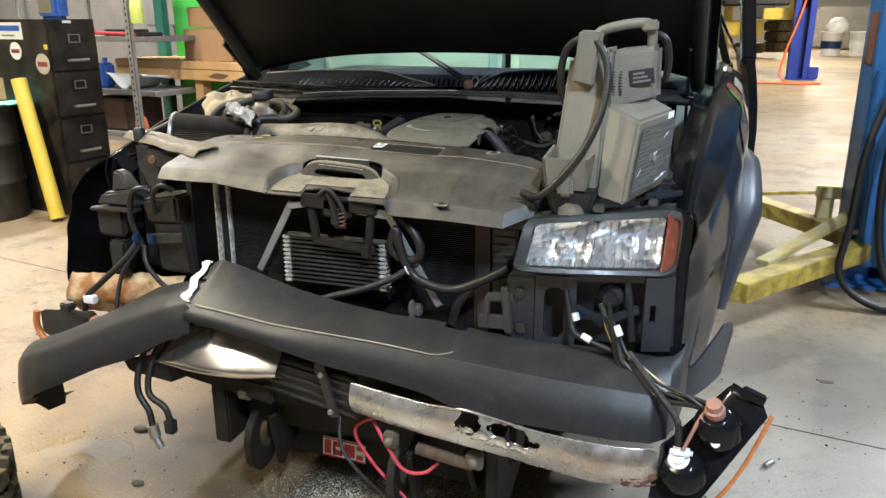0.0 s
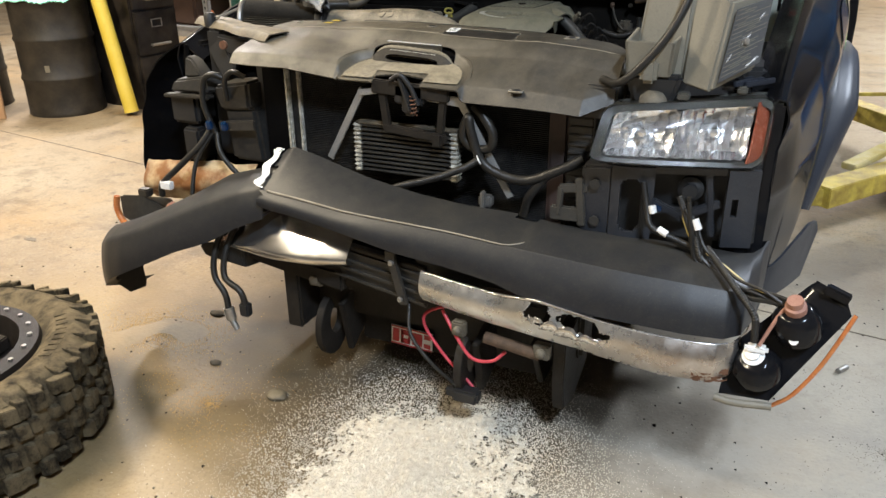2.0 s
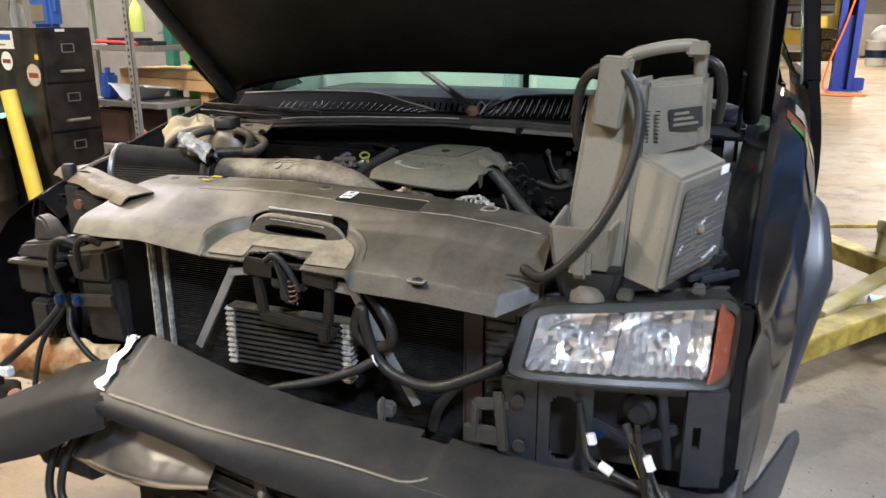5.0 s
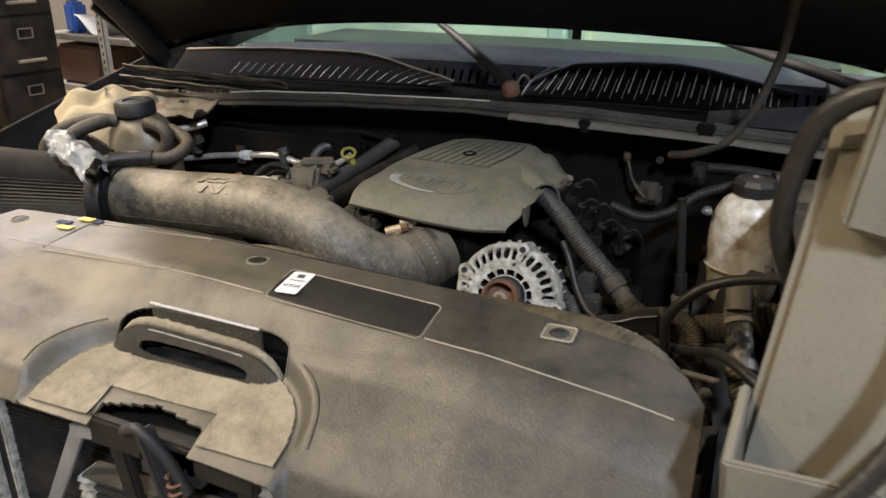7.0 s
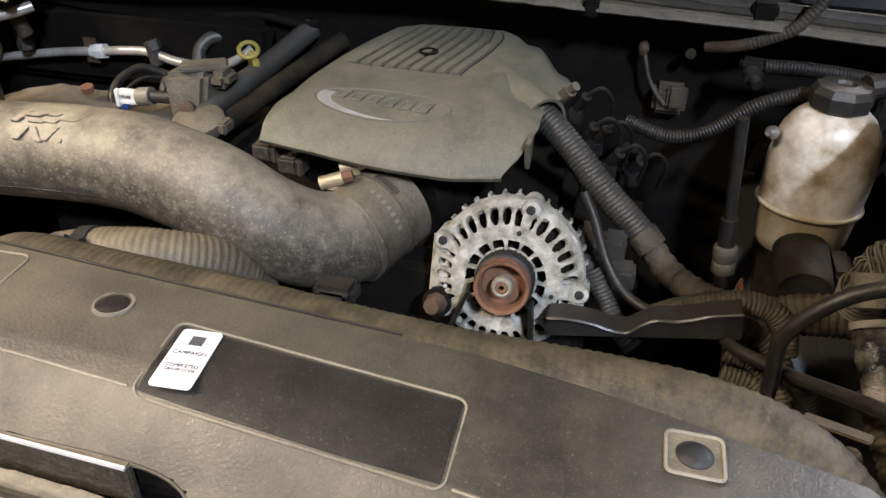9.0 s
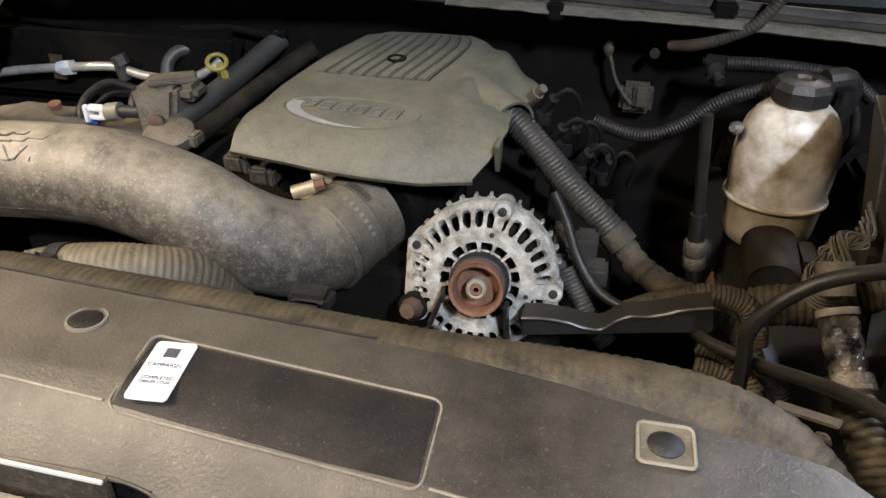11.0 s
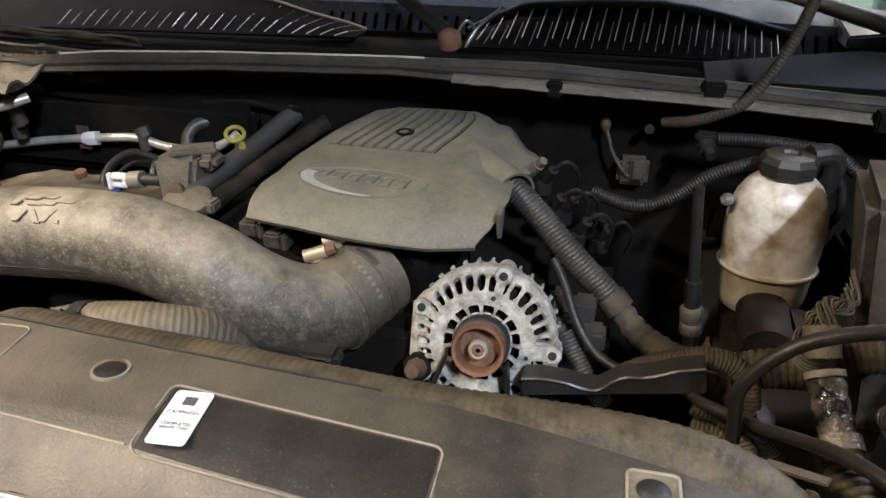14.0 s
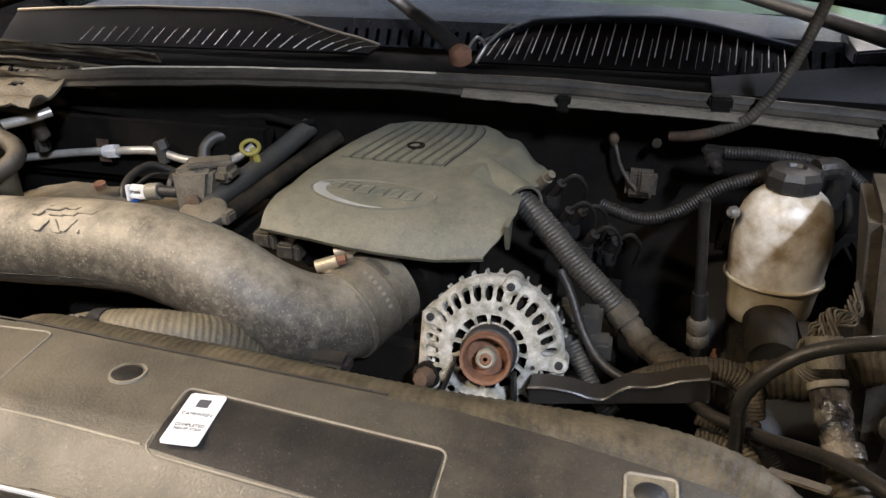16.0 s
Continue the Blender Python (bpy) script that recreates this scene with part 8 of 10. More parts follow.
for pts, r in (([(-1.165, 2.60, 0.895), (-1.178, 2.62, 0.915), (-1.178, 2.65, 0.930), (-1.165, 2.68, 0.935), (-1.14, 2.70, 0.92)], 0.0065), ([(-1.155, 2.60, 0.905), (-1.160, 2.63, 0.920), (-1.150, 2.66, 0.928), (-1.13, 2.70, 0.915)], 0.0030), ([(-1.126, 2.66, 0.880), (-1.124, 2.66, 0.910), (-1.126, 2.68, 0.925), (-1.128, 2.70, 0.92)], 0.0060)):
    part("plug_wire", tube(pts, r, 10), RUBBER if r < 0.008 else LOOM, truck, "dark injector wiring")
part("grey_elbow", tube([(-1.112, 2.745, 0.925), (-1.112, 2.755, 0.945), (-1.100, 2.77, 0.958), (-1.075, 2.785, 0.960)], 0.010, 12), LOOM, truck, "grey hose elbow")
part("wire_run", tube([(-1.10, 2.79, 0.985), (-1.02, 2.79, 0.992), (-0.96, 2.79, 0.985), (-0.93, 2.79, 0.99)], 0.006, 8), BAY, truck)
part("valve_cover", sheet(lambda u, v: (-1.40 + 0.34 * u, 2.42 + 0.28 * v, 0.865 + 0.055 * math.sin(math.pi * u) ** 0.5 * math.sin(math.pi * v) ** 0.5 + 0.012 * noise.noise((u * 6, v * 4, 1)) + 0.004 * noise.noise((u * 18, v * 14, 5))), 40, 28, 0.004), GRIMY, truck, "grimy dust-covered valve cover")
part("valve_cover_bolt", lathe([(0.009, 0), (0.009, 0.008), (0.0, 0.009)], (-1.20, 2.60, 0.925), (0, -0.2, 1), 10), RUST, truck)
for k in (0, 2):
    part("sensor_stub", join(tube([(-1.420 + 0.117 * k, 2.748, 0.915), (-1.424 + 0.117 * k, 2.748, 0.945)], 0.010, 10, smooth=False), tube([(-1.420 + 0.117 * k, 2.748, 0.938), (-1.425 + 0.117 * k, 2.748, 0.952)], 0.012, 6, smooth=False)), LOOM, truck, "small dark sensor")
part("under_pipe", join(tube([(-1.20, 2.28, 0.86), (-1.05, 2.27, 0.865), (-0.98, 2.26, 0.87)], 0.015, 10), tube([(-1.07, 2.26, 0.885), (-1.03, 2.25, 0.88)], 0.02, 10)), BAY, truck)
FA, FB = V((-1.285, 2.345, 0.958)), V((-1.505, 2.262, 0.968))
AFD = (FB - FA).normalized()
FL = (FB - FA).length


def pleat(u, v):
    """Lengthwise pleats round a slightly tapered cylinder."""
    a = 2 * math.pi * u
    r = (0.062 + 0.012 * v) - 0.008 * (int(u * 140 + 0.5) % 2)
    return (r * math.cos(a), r * math.sin(a), FL * v)


turn_f = Matrix.Translation(FA) @ V((0, 0, 1)).rotation_difference(AFD).to_matrix().to_4x4()
af = part("air_filter", moved(sheet(pleat, 140, 4), turn_f), FILTER, truck, "black pleated cone air filter")
part("filter_end", moved(lathe([(0.073, -0.004), (0.077, 0.0), (0.077, 0.008), (0.072, 0.012), (0, 0.012)], (0, 0, FL), (0, 0, 1), 36), turn_f), STEEL, af, "bright filter end ring")
part("filter_base", moved(lathe([(0.0, -0.012), (0.062, -0.012), (0.066, 0.0), (0.064, 0.012), (0, 0.012)], (0, 0, 0), (0, 0, 1), 36), turn_f), BLACK, af)
tank = part("coolant_tank", join(moved(lathe([(0.0, -0.16), (0.060, -0.16), (0.070, -0.14), (0.072, -0.03), (0.064, 0.01), (0.045, 0.035), (0.03, 0.045), (0, 0.045)], (0, 0, 0), (0, 0, 1), 26), Matrix.Translation((-1.305, 2.47, 1.03)) @ Matrix.Diagonal((1, 0.8, 1, 1)))), TANK, truck, "brownish translucent coolant tank")
part("tank_cap", lathe([(0.03, 0), (0.036, 0.004), (0.036, 0.022), (0.032, 0.027), (0.02, 0.027), (0.018, 0.024), (0, 0.024)], (-1.305, 2.46, 1.072), (0, -0.05, 1), 18), BLACK, tank, "black ribbed tank cap")
part("tank_hose", tube([(-1.27, 2.45, 1.05), (-1.245, 2.425, 1.068), (-1.21, 2.42, 1.062), (-1.205, 2.42, 1.04), (-1.225, 2.42, 1.01), (-1.24, 2.42, 0.98)], 0.0115, 10), DIRTY_HOSE, truck, "dusty tank hose")
part("tank_hose", tube([(-1.265, 2.50, 1.04), (-1.215, 2.45, 1.052), (-1.172, 2.43, 1.046), (-1.158, 2.41, 1.036), (-1.178, 2.39, 1.022), (-1.222, 2.375, 1.020), (-1.262, 2.345, 1.020), (-1.300, 2.32, 1.005), (-1.315, 2.315, 0.965)], 0.0115, 10), DIRTY_HOSE, truck, "dusty tank hose")
part("tank_hose_sleeve", tube([(-1.205, 2.380, 1.021), (-1.24, 2.362, 1.021), (-1.265, 2.343, 1.020)], 0.0135, 10), RUBBER, truck, "black sleeve on the hose")
part("tank_hose", tube([(-1.33, 2.44, 1.062), (-1.365, 2.42, 1.066), (-1.41, 2.40, 1.055), (-1.44, 2.38, 1.03), (-1.45, 2.37, 1.0)], 0.012, 10), DIRTY_HOSE, truck, "dusty tank hose")
part("tank_hose", tube([(-1.36, 2.36, 0.98), (-1.37, 2.34, 1.03), (-1.345, 2.36, 1.06), (-1.31, 2.40, 1.075)], 0.0125, 10), DIRTY_HOSE, truck, "dusty tank hose")
part("heat_shield", sheet(lambda u, v: (-1.47 + 0.16 * u, 2.43 - 0.03 * u, 0.93 + (0.09 + 0.02 * math.sin(math.pi * u)) * v), 10, 8, 0.006), RUBBER, truck, "black rubber shield beside the tank")
part("hood_rod", tube([(-1.50, 2.085, 0.995), (-1.60, 2.36, 1.0)], 0.005, 8, smooth=False), STEEL, truck, "bare steel rod")
part("corner_stay", join(tube([(-1.398, 2.70, 1.02), (-1.385, 2.705, 0.985), (-1.378, 2.71, 0.955)], 0.011, 10), bar((-1.45, 2.69, 1.012), (-1.36, 2.70, 1.005), 0.03, 0.012, 0.003)), DIRTY_HOSE, truck, "dusty stay under the corner flange")
part("corner_pipe", tube([(-1.43, 2.64, 0.985), (-1.395, 2.66, 0.992), (-1.365, 2.68, 0.998), (-1.345, 2.70, 1.004)], 0.008, 10), BRIGHT_PIPE, truck, "bare pipe along the corner flange")
part("plug_sensor", join(tube([(-1.404, 2.73, 0.925), (-1.405, 2.73, 0.962)], 0.010, 10, smooth=False), tube([(-1.404, 2.73, 0.925), (-1.404, 2.73, 0.940)], 0.0125, 6, smooth=False)), LOOM, truck, "grey sensor plug on the pipe")
part("rod_stop", lathe([(0.017, -0.02), (0.018, 0.012), (0.012, 0.020), (0, 0.020)], (-1.50, 2.08, 1.0), (0, 0, 1), 14), BLACK, truck, "black rubber stop")

# passenger side front structure


def corner_at(u, v):
    """A crumpled corner panel: a dusty sheet with a ragged edge that folds down at the front."""
    p = V((-1.57, 2.135, 1.0)).lerp(V((-1.19, 1.955, 0.992)), u) + V((0.43, 0.90, 0)) * (0.045 - 0.085 * v * (0.9 + 0.2 * noise.noise((u * 4, 3, 1))))
    return p + V((0, 0, 0.005 * noise.noise((u * 3, v * 2, 6)) + 0.0015 * noise.noise((u * 17, v * 8, 2)) - 0.018 * max(0, (v - 0.72) / 0.28) ** 1.5))


part("corner_rail", sheet(corner_at, 48, 14, 0.003, lambda u, v: not (0.18 < u < 0.27 and 0.25 < v < 0.6)), PANEL_DUST, truck, "dusty bent upper corner panel")
part("corner_post", join(box(-1.50, -1.44, 2.05, 2.12, 0.60, 0.98, 0.01), box(-1.30, -1.26, 2.0, 2.06, 0.5, 0.97, 0.008), bar((-1.45, 2.05, 0.94), (-1.28, 2.02, 0.93), 0.05, 0.03, 0.006, (0, 1, 0)), bar((-1.46, 2.04, 0.94), (-1.40, 2.02, 0.86), 0.06, 0.012, 0.004, (0, 1, 0))), BLACK, truck, "black headlight mounting frame")
part("bolt_head", lathe([(0.012, 0), (0.012, 0.008), (0.0, 0.01)], (-1.395, 2.0, 0.945), (0, -1, 0), 12), RUST, truck, "rusty bolt")
part("lamp_bowl", join(hexa([(-1.575, 1.975, 0.838), (-1.455, 1.965, 0.858), (-1.43, 2.03, 0.862), (-1.545, 2.04, 0.850)], [(-1.59, 1.965, 0.806), (-1.44, 1.955, 0.812), (-1.42, 2.03, 0.812), (-1.56, 2.04, 0.806)], 0.006), hexa([(-1.545, 2.00, 0.905), (-1.515, 1.995, 0.900), (-1.505, 2.03, 0.900), (-1.535, 2.035, 0.905)], [(-1.545, 1.985, 0.845), (-1.475, 1.98, 0.852), (-1.465, 2.03, 0.852), (-1.535, 2.035, 0.845)], 0.006), bar((-1.60, 1.965, 0.796), (-1.43, 1.958, 0.802), 0.03, 0.010, 0.003)), PLASTIC, truck, "dusty black moulded lamp bracket")
part("canister", join(hexa([(-1.42, 1.955, 0.835), (-1.30, 1.955, 0.855), (-1.27, 2.04, 0.86), (-1.40, 2.04, 0.845)], [(-1.41, 1.965, 0.765), (-1.30, 1.955, 0.775), (-1.27, 2.04, 0.78), (-1.39, 2.04, 0.77)], 0.008), hexa([(-1.40, 1.97, 0.77), (-1.29, 1.965, 0.78), (-1.27, 2.04, 0.78), (-1.38, 2.04, 0.77)], [(-1.40, 1.98, 0.615), (-1.28, 1.975, 0.615), (-1.27, 2.05, 0.615), (-1.38, 2.05, 0.615)], 0.01), bar((-1.41, 1.955, 0.72), (-1.28, 1.95, 0.735), 0.03, 0.012, 0.003, (0, 1, 0))), PLASTIC, truck, "dusty black plastic canister")
part("canister", join(box(-1.60, -1.50, 1.97, 2.06, 0.71, 0.80, 0.01), box(-1.56, -1.50, 1.96, 2.05, 0.60, 0.70, 0.008)), BLACK, truck, "black relay box")
part("wire_loom", tube([(-1.425, 1.95, 0.70), (-1.45, 1.945, 0.78), (-1.44, 1.945, 0.85), (-1.41, 1.95, 0.87), (-1.385, 1.96, 0.86)], 0.0085, 10), RUBBER, truck, "black wiring loom")
part("wire_loom", tube([(-1.37, 1.95, 0.80), (-1.36, 1.94, 0.86), (-1.33, 1.94, 0.885), (-1.30, 1.95, 0.87)], 0.0075, 10), RUBBER, truck, "black wiring loom")
part("wire_loom", tube([(-1.44, 1.95, 0.71), (-1.47, 1.92, 0.66), (-1.53, 1.89, 0.60), (-1.58, 1.87, 0.55), (-1.59, 1.87, 0.51)], 0.0095, 10), RUBBER, truck, "black wiring loom")
part("wire_loom", tube([(-1.435, 1.95, 0.70), (-1.47, 1.91, 0.63), (-1.475, 1.88, 0.56), (-1.47, 1.86, 0.50)], 0.0065, 10), RUBBER, truck, "black wiring loom")
part("wire_loom", tube([(-1.42, 1.95, 0.70), (-1.40, 1.93, 0.65), (-1.36, 1.93, 0.60), (-1.33, 1.94, 0.57)], 0.0075, 10), RUBBER, truck, "black wiring loom")
for p in ((-1.435, 1.94, 0.715), (-1.385, 1.945, 0.715)):
    part("blue_clip", lathe([(0.011, 0), (0.012, 0.012), (0.008, 0.022), (0, 0.022)], p, (0, -0.2, 1), 10), LIVERY_BLUE, truck, "blue wire clip")
part("white_plug", box(-1.585, -1.545, 1.86, 1.88, 0.535, 0.56, 0.003), WHITE, truck, "white wire label")
part("rusty_can", sheet(lambda u, v: (-1.74 + 0.42 * u, 2.01 - 0.055 * math.sin(math.pi * (0.1 + 0.85 * v)) + 0.016 * noise.noise((u * 5, v * 2, 3)), 0.572 - 0.125 * v + 0.03 * u + 0.012 * noise.noise((u * 4, v * 3, 7)) + 0.006 * noise.noise((u * 13, v * 6, 7))), 40, 18, 0.004), TAN_RUST, truck, "rusty tan painted beam end")
for dx, dz, r in ((0.0, 0.0, 0.009), (0.035, 0.02, 0.009)):
    part("dangling_wire", tube([(-1.30 + dx, 1.80, 0.50), (-1.315 + dx, 1.755, 0.43), (-1.31 + dx, 1.73, 0.36), (-1.275 + dx * 1.5, 1.722, 0.31 + dz), (-1.268 + dx * 1.8, 1.72, 0.26 + dz)], r, 10), RUBBER, truck, "dangling black wire with plug")
part("wire_plug", join(tube([(-1.268, 1.72, 0.27), (-1.262, 1.72, 0.235)], 0.015, 12, smooth=False), tube([(-1.262, 1.72, 0.235), (-1.245, 1.718, 0.205)], 0.009, 10, smooth=False)), STEEL, truck, "grey sensor plug")
part("wire_plug", join(box(-1.225, -1.195, 1.71, 1.735, 0.255, 0.295, 0.004)), BLACK, truck, "black wire plug")

# ---- things on and round the truck ----
# portable jump starter resting on the truck's corner
pack = base("jump_starter", (-0.08, 1.97, 0.93), "scuffed grey portable jump starter resting on the truck", "jump starter")
low = part("lower_case", hexa([(-0.130, 1.955, 1.148), (-0.052, 1.905, 1.117), (0.016, 2.018, 1.133), (-0.055, 2.07, 1.162)], [(-0.135, 1.895, 0.947), (-0.073, 1.865, 0.937), (0.008, 1.955, 0.977), (-0.045, 2.02, 0.975)], 0.006), CASE, pack)


def face(u, v, out=0.0):
    """A place on the case's printed side."""
    a, b, c, d = V((-0.052, 1.905, 1.117)), V((0.016, 2.018, 1.133)), V((0.008, 1.955, 0.977)), V((-0.073, 1.865, 0.937))
    p = a.lerp(b, u).lerp(d.lerp(c, u), v)
    return p + V((0.85, -0.52, 0.1)) * out


prn = part("printed_panel", sheet(lambda u, v: face(0.06 + 0.90 * u, 0.10 + 0.80 * v, 0.0075), 6, 8, 0.001), CASE_DARK, low, "dark printed instruction panel")
random.seed(4)
for k in range(30):
    v = 0.12 + 0.0255 * k
    u0 = 0.09 + 0.45 * random.random() * (k % 2)
    u1 = min(0.94, u0 + 0.20 + 0.55 * random.random())
    part("print_bar", sheet(lambda u, w, u0=u0, u1=u1, v=v: face(u0 + (u1 - u0) * u, v + 0.009 * w, 0.0090), 3, 1, 0.0005), CASE, prn)
for u0, v0, w, h in ((0.40, 0.50, 0.16, 0.05), (0.12, 0.66, 0.08, 0.03), (0.62, 0.84, 0.26, 0.04), (0.70, 0.30, 0.10, 0.03)):
    part("scuff", sheet(lambda u, v, u0=u0, v0=v0, w=w, h=h: face(u0 + w * u, v0 + h * v - 0.06 * u, 0.0096), 18, 10, 0.0004, lambda u, v: noise.noise((u * 4 + u0 * 9, v * 3, 1)) > 0.0), WHITE, prn, "pale scraped patch")
part("knob", lathe([(0.008, 0), (0.007, 0.008), (0, 0.009)], face(0.45, 0.52, 0.008), (0.85, -0.52, 0.1), 14), STEEL, low)
part("white_tag", sheet(lambda u, v: face(0.80 + 0.16 * u, 0.01 + 0.09 * v, 0.002), 2, 2, 0.001), WHITE, low)
tall = part("upper_case", join(hexa([(-0.215, 1.955, 1.245), (-0.125, 1.965, 1.265), (-0.115, 2.06, 1.27), (-0.205, 2.05, 1.25)], [(-0.245, 1.925, 0.96), (-0.13, 1.90, 0.94), (-0.10, 2.04, 0.94), (-0.22, 2.05, 0.96)], 0.008), hexa([(-0.128, 1.985, 1.258), (-0.032, 2.01, 1.268), (-0.025, 2.10, 1.272), (-0.12, 2.08, 1.262)], [(-0.128, 1.95, 1.13), (-0.035, 2.02, 1.15), (-0.02, 2.10, 1.15), (-0.12, 2.07, 1.13)], 0.008)), CASE, pack)
part("vent_slots", join(*[moved(box(-0.012 + 0.012 * j, -0.004 + 0.012 * j, -0.001, 0.001, -0.001, 0.001), Matrix.Translation((-0.110 + 0.003 * j, 1.966 + 0.0075 * j, 1.165 + 0.0062 * k))) for k in range(9) for j in range(2)]), BLACK, tall)
part("label_panel", moved(box(-0.027, 0.027, -0.0015, 0.0015, -0.017, 0.017), Matrix.Translation((-0.060, 1.999, 1.203)) @ Matrix.Rotation(radians(18), 4, "Z") @ Matrix.Rotation(radians(-8), 4, "Y")), BLACK, tall, "small black specification label")
for k in range(3):
    part("print_bar", moved(box(-0.02, 0.02 - 0.008 * k, -0.0025, 0.0, -0.0022, 0.0022), Matrix.Translation((-0.060, 1.999, 1.203 + 0.009 * (k - 1))) @ Matrix.Rotation(radians(18), 4, "Z") @ Matrix.Rotation(radians(-8), 4, "Y")), CASE, tall)
part("carry_handle", join(tube([(-0.165, 2.02, 1.255), (-0.165, 2.02, 1.292), (-0.135, 2.02, 1.308), (-0.075, 2.03, 1.318), (-0.05, 2.04, 1.31), (-0.045, 2.045, 1.265)], 0.011, 10), box(-0.07, -0.035, 2.02, 2.06, 1.30, 1.325, 0.004)), CASE, pack, "grey moulded carry handle")
part("cable_holder", hexa([(-0.192, 1.915, 1.302), (-0.145, 1.92, 1.300), (-0.142, 1.955, 1.302), (-0.19, 1.955, 1.304)], [(-0.202, 1.92, 1.195), (-0.158, 1.925, 1.185), (-0.155, 1.965, 1.19), (-0.20, 1.965, 1.195)], 0.004), CASE, pack, "grey cable clamp holder")
tray = join(hexa([(-0.252, 1.865, 1.035), (-0.15, 1.865, 1.035), (-0.15, 1.873, 1.035), (-0.252, 1.873, 1.035)], [(-0.245, 1.875, 0.965), (-0.155, 1.875, 0.965), (-0.155, 1.882, 0.965), (-0.245, 1.882, 0.965)], 0.002), hexa([(-0.252, 1.865, 1.035), (-0.244, 1.865, 1.035), (-0.236, 1.95, 1.052), (-0.244, 1.95, 1.052)], [(-0.245, 1.875, 0.965), (-0.237, 1.875, 0.965), (-0.23, 1.95, 0.97), (-0.238, 1.95, 0.97)], 0.002), hexa([(-0.158, 1.865, 1.035), (-0.15, 1.865, 1.035), (-0.14, 1.95, 1.045), (-0.148, 1.95, 1.045)], [(-0.163, 1.875, 0.965), (-0.155, 1.875, 0.965), (-0.145, 1.95, 0.97), (-0.153, 1.95, 0.97)], 0.002), box(-0.24, -0.155, 1.875, 1.95, 0.962, 0.970, 0.002), box(-0.215, -0.18, 1.855, 1.885, 0.95, 1.0, 0.008))
part("cable_tray", tray, CASE, pack, "open grey cable tray")
part("jumper_cable", tube([(-0.215, 1.99, 1.12), (-0.235, 1.97, 1.18), (-0.225, 1.95, 1.255), (-0.19, 1.935, 1.285), (-0.15, 1.925, 1.275), (-0.125, 1.91, 1.22), (-0.13, 1.885, 1.14), (-0.16, 1.86, 1.06), (-0.21, 1.845, 0.99), (-0.255, 1.85, 0.95), (-0.30, 1.90, 0.945)], 0.0085, 10), RUBBER, pack, "thick black jumper cable")
part("jumper_cable", tube([(-0.06, 2.06, 1.30), (-0.02, 2.05, 1.285), (-0.008, 2.06, 1.24), (-0.012, 2.08, 1.19)], 0.0085, 10), RUBBER, pack, "thick black jumper cable")
part("battery_corner", hexa([(-0.25, 1.88, 0.965), (-0.13, 1.875, 0.965), (-0.12, 1.99, 0.965), (-0.25, 1.99, 0.965)], [(-0.23, 1.89, 0.90), (-0.15, 1.885, 0.89), (-0.14, 1.99, 0.89), (-0.24, 1.99, 0.90)], 0.008), BLACK, truck, "black tray under the jump starter")
part("crumpled_leaf", moved(lathe([(0.0, 0), (0.03, 0.002), (0.022, 0.012), (0, 0.014)], (-0.185, 1.875, 0.912), (0, -0.5, 0.7), 9), Matrix.Identity(4)), GRIMY, truck, "brown debris")
part("support_ribs", join(*[bar((-0.09 + 0.02 * k, 1.94, 0.945), (-0.04 + 0.022 * k, 1.99, 0.95), 0.008, 0.012, 0.002) for k in range(5)]), FLARE, truck, "ribbed plastic beside the headlight")
part("corner_brace", join(box(-0.26, 0.04, 1.93, 2.12, 0.86, 0.905, 0.01), box(-0.02, 0.03, 2.1, 2.5, 0.90, 0.955, 0.01)), BLACK, truck, "black fender corner brace")
part("fuse_box", box(-0.09, 0.0, 2.26, 2.46, 0.93, 1.0, 0.015), FLARE, truck, "grey-blue fuse box")

# padding and film lying in the bay
def pad_at(u, v):
    """A puffy quilted bundle: a flattened dome with rows of soft tufts."""
    a, b = 2 * math.pi * u, math.pi * 0.5 * v
    r = math.sin(b)
    tuft = 0.5 + 0.5 * math.sin(r * math.cos(a) * 9.5 + 0.6) * math.sin(r * math.sin(a) * 7 + 1)
    k = 1 + 0.10 * tuft + 0.10 * noise.noise((math.cos(a) * 1.5, math.sin(a) * 1.5, v * 2))
    return (-1.565 + 0.135 * k * r * math.cos(a) + 0.02 * math.cos(b), 2.63 + 0.115 * k * r * math.sin(a), 0.945 + 0.110 * k * max(0, math.cos(b)) ** 0.6 + 0.012 * tuft)


pad = sheet(pad_at, 64, 26)
bmesh.ops.remove_doubles(pad, verts=pad.verts[:], dist=0.0005)
thing("padding", join(pad, box(-1.68, -1.45, 2.54, 2.72, 0.895, 0.96, 0.02)), FOAM, "lumpy cream quilted padding laid on the fender", "padding", angle=80)


def film_at(u, v):
    a = math.pi * (-0.15 + 1.2 * v)
    r = 0.024 + 0.010 * noise.noise((u * 4, v * 4, 2)) + 0.005 * noise.noise((u * 11, v * 10, 6))
    return (-1.325 + 0.105 * u, 2.295 - 0.025 * u - r * math.cos(a), 1.055 - 0.035 * u + r * math.sin(a) + 0.008 * math.sin(u * 3))


film = sheet(film_at, 26, 20, 0.0012)
thing("plastic_film", join(film, box(-1.312, -1.235, 2.285, 2.296, 1.02, 1.04, 0.004)), CLEAR_BAG, "crumpled clear plastic film wrapped round a hose", "plastic film", angle=12)

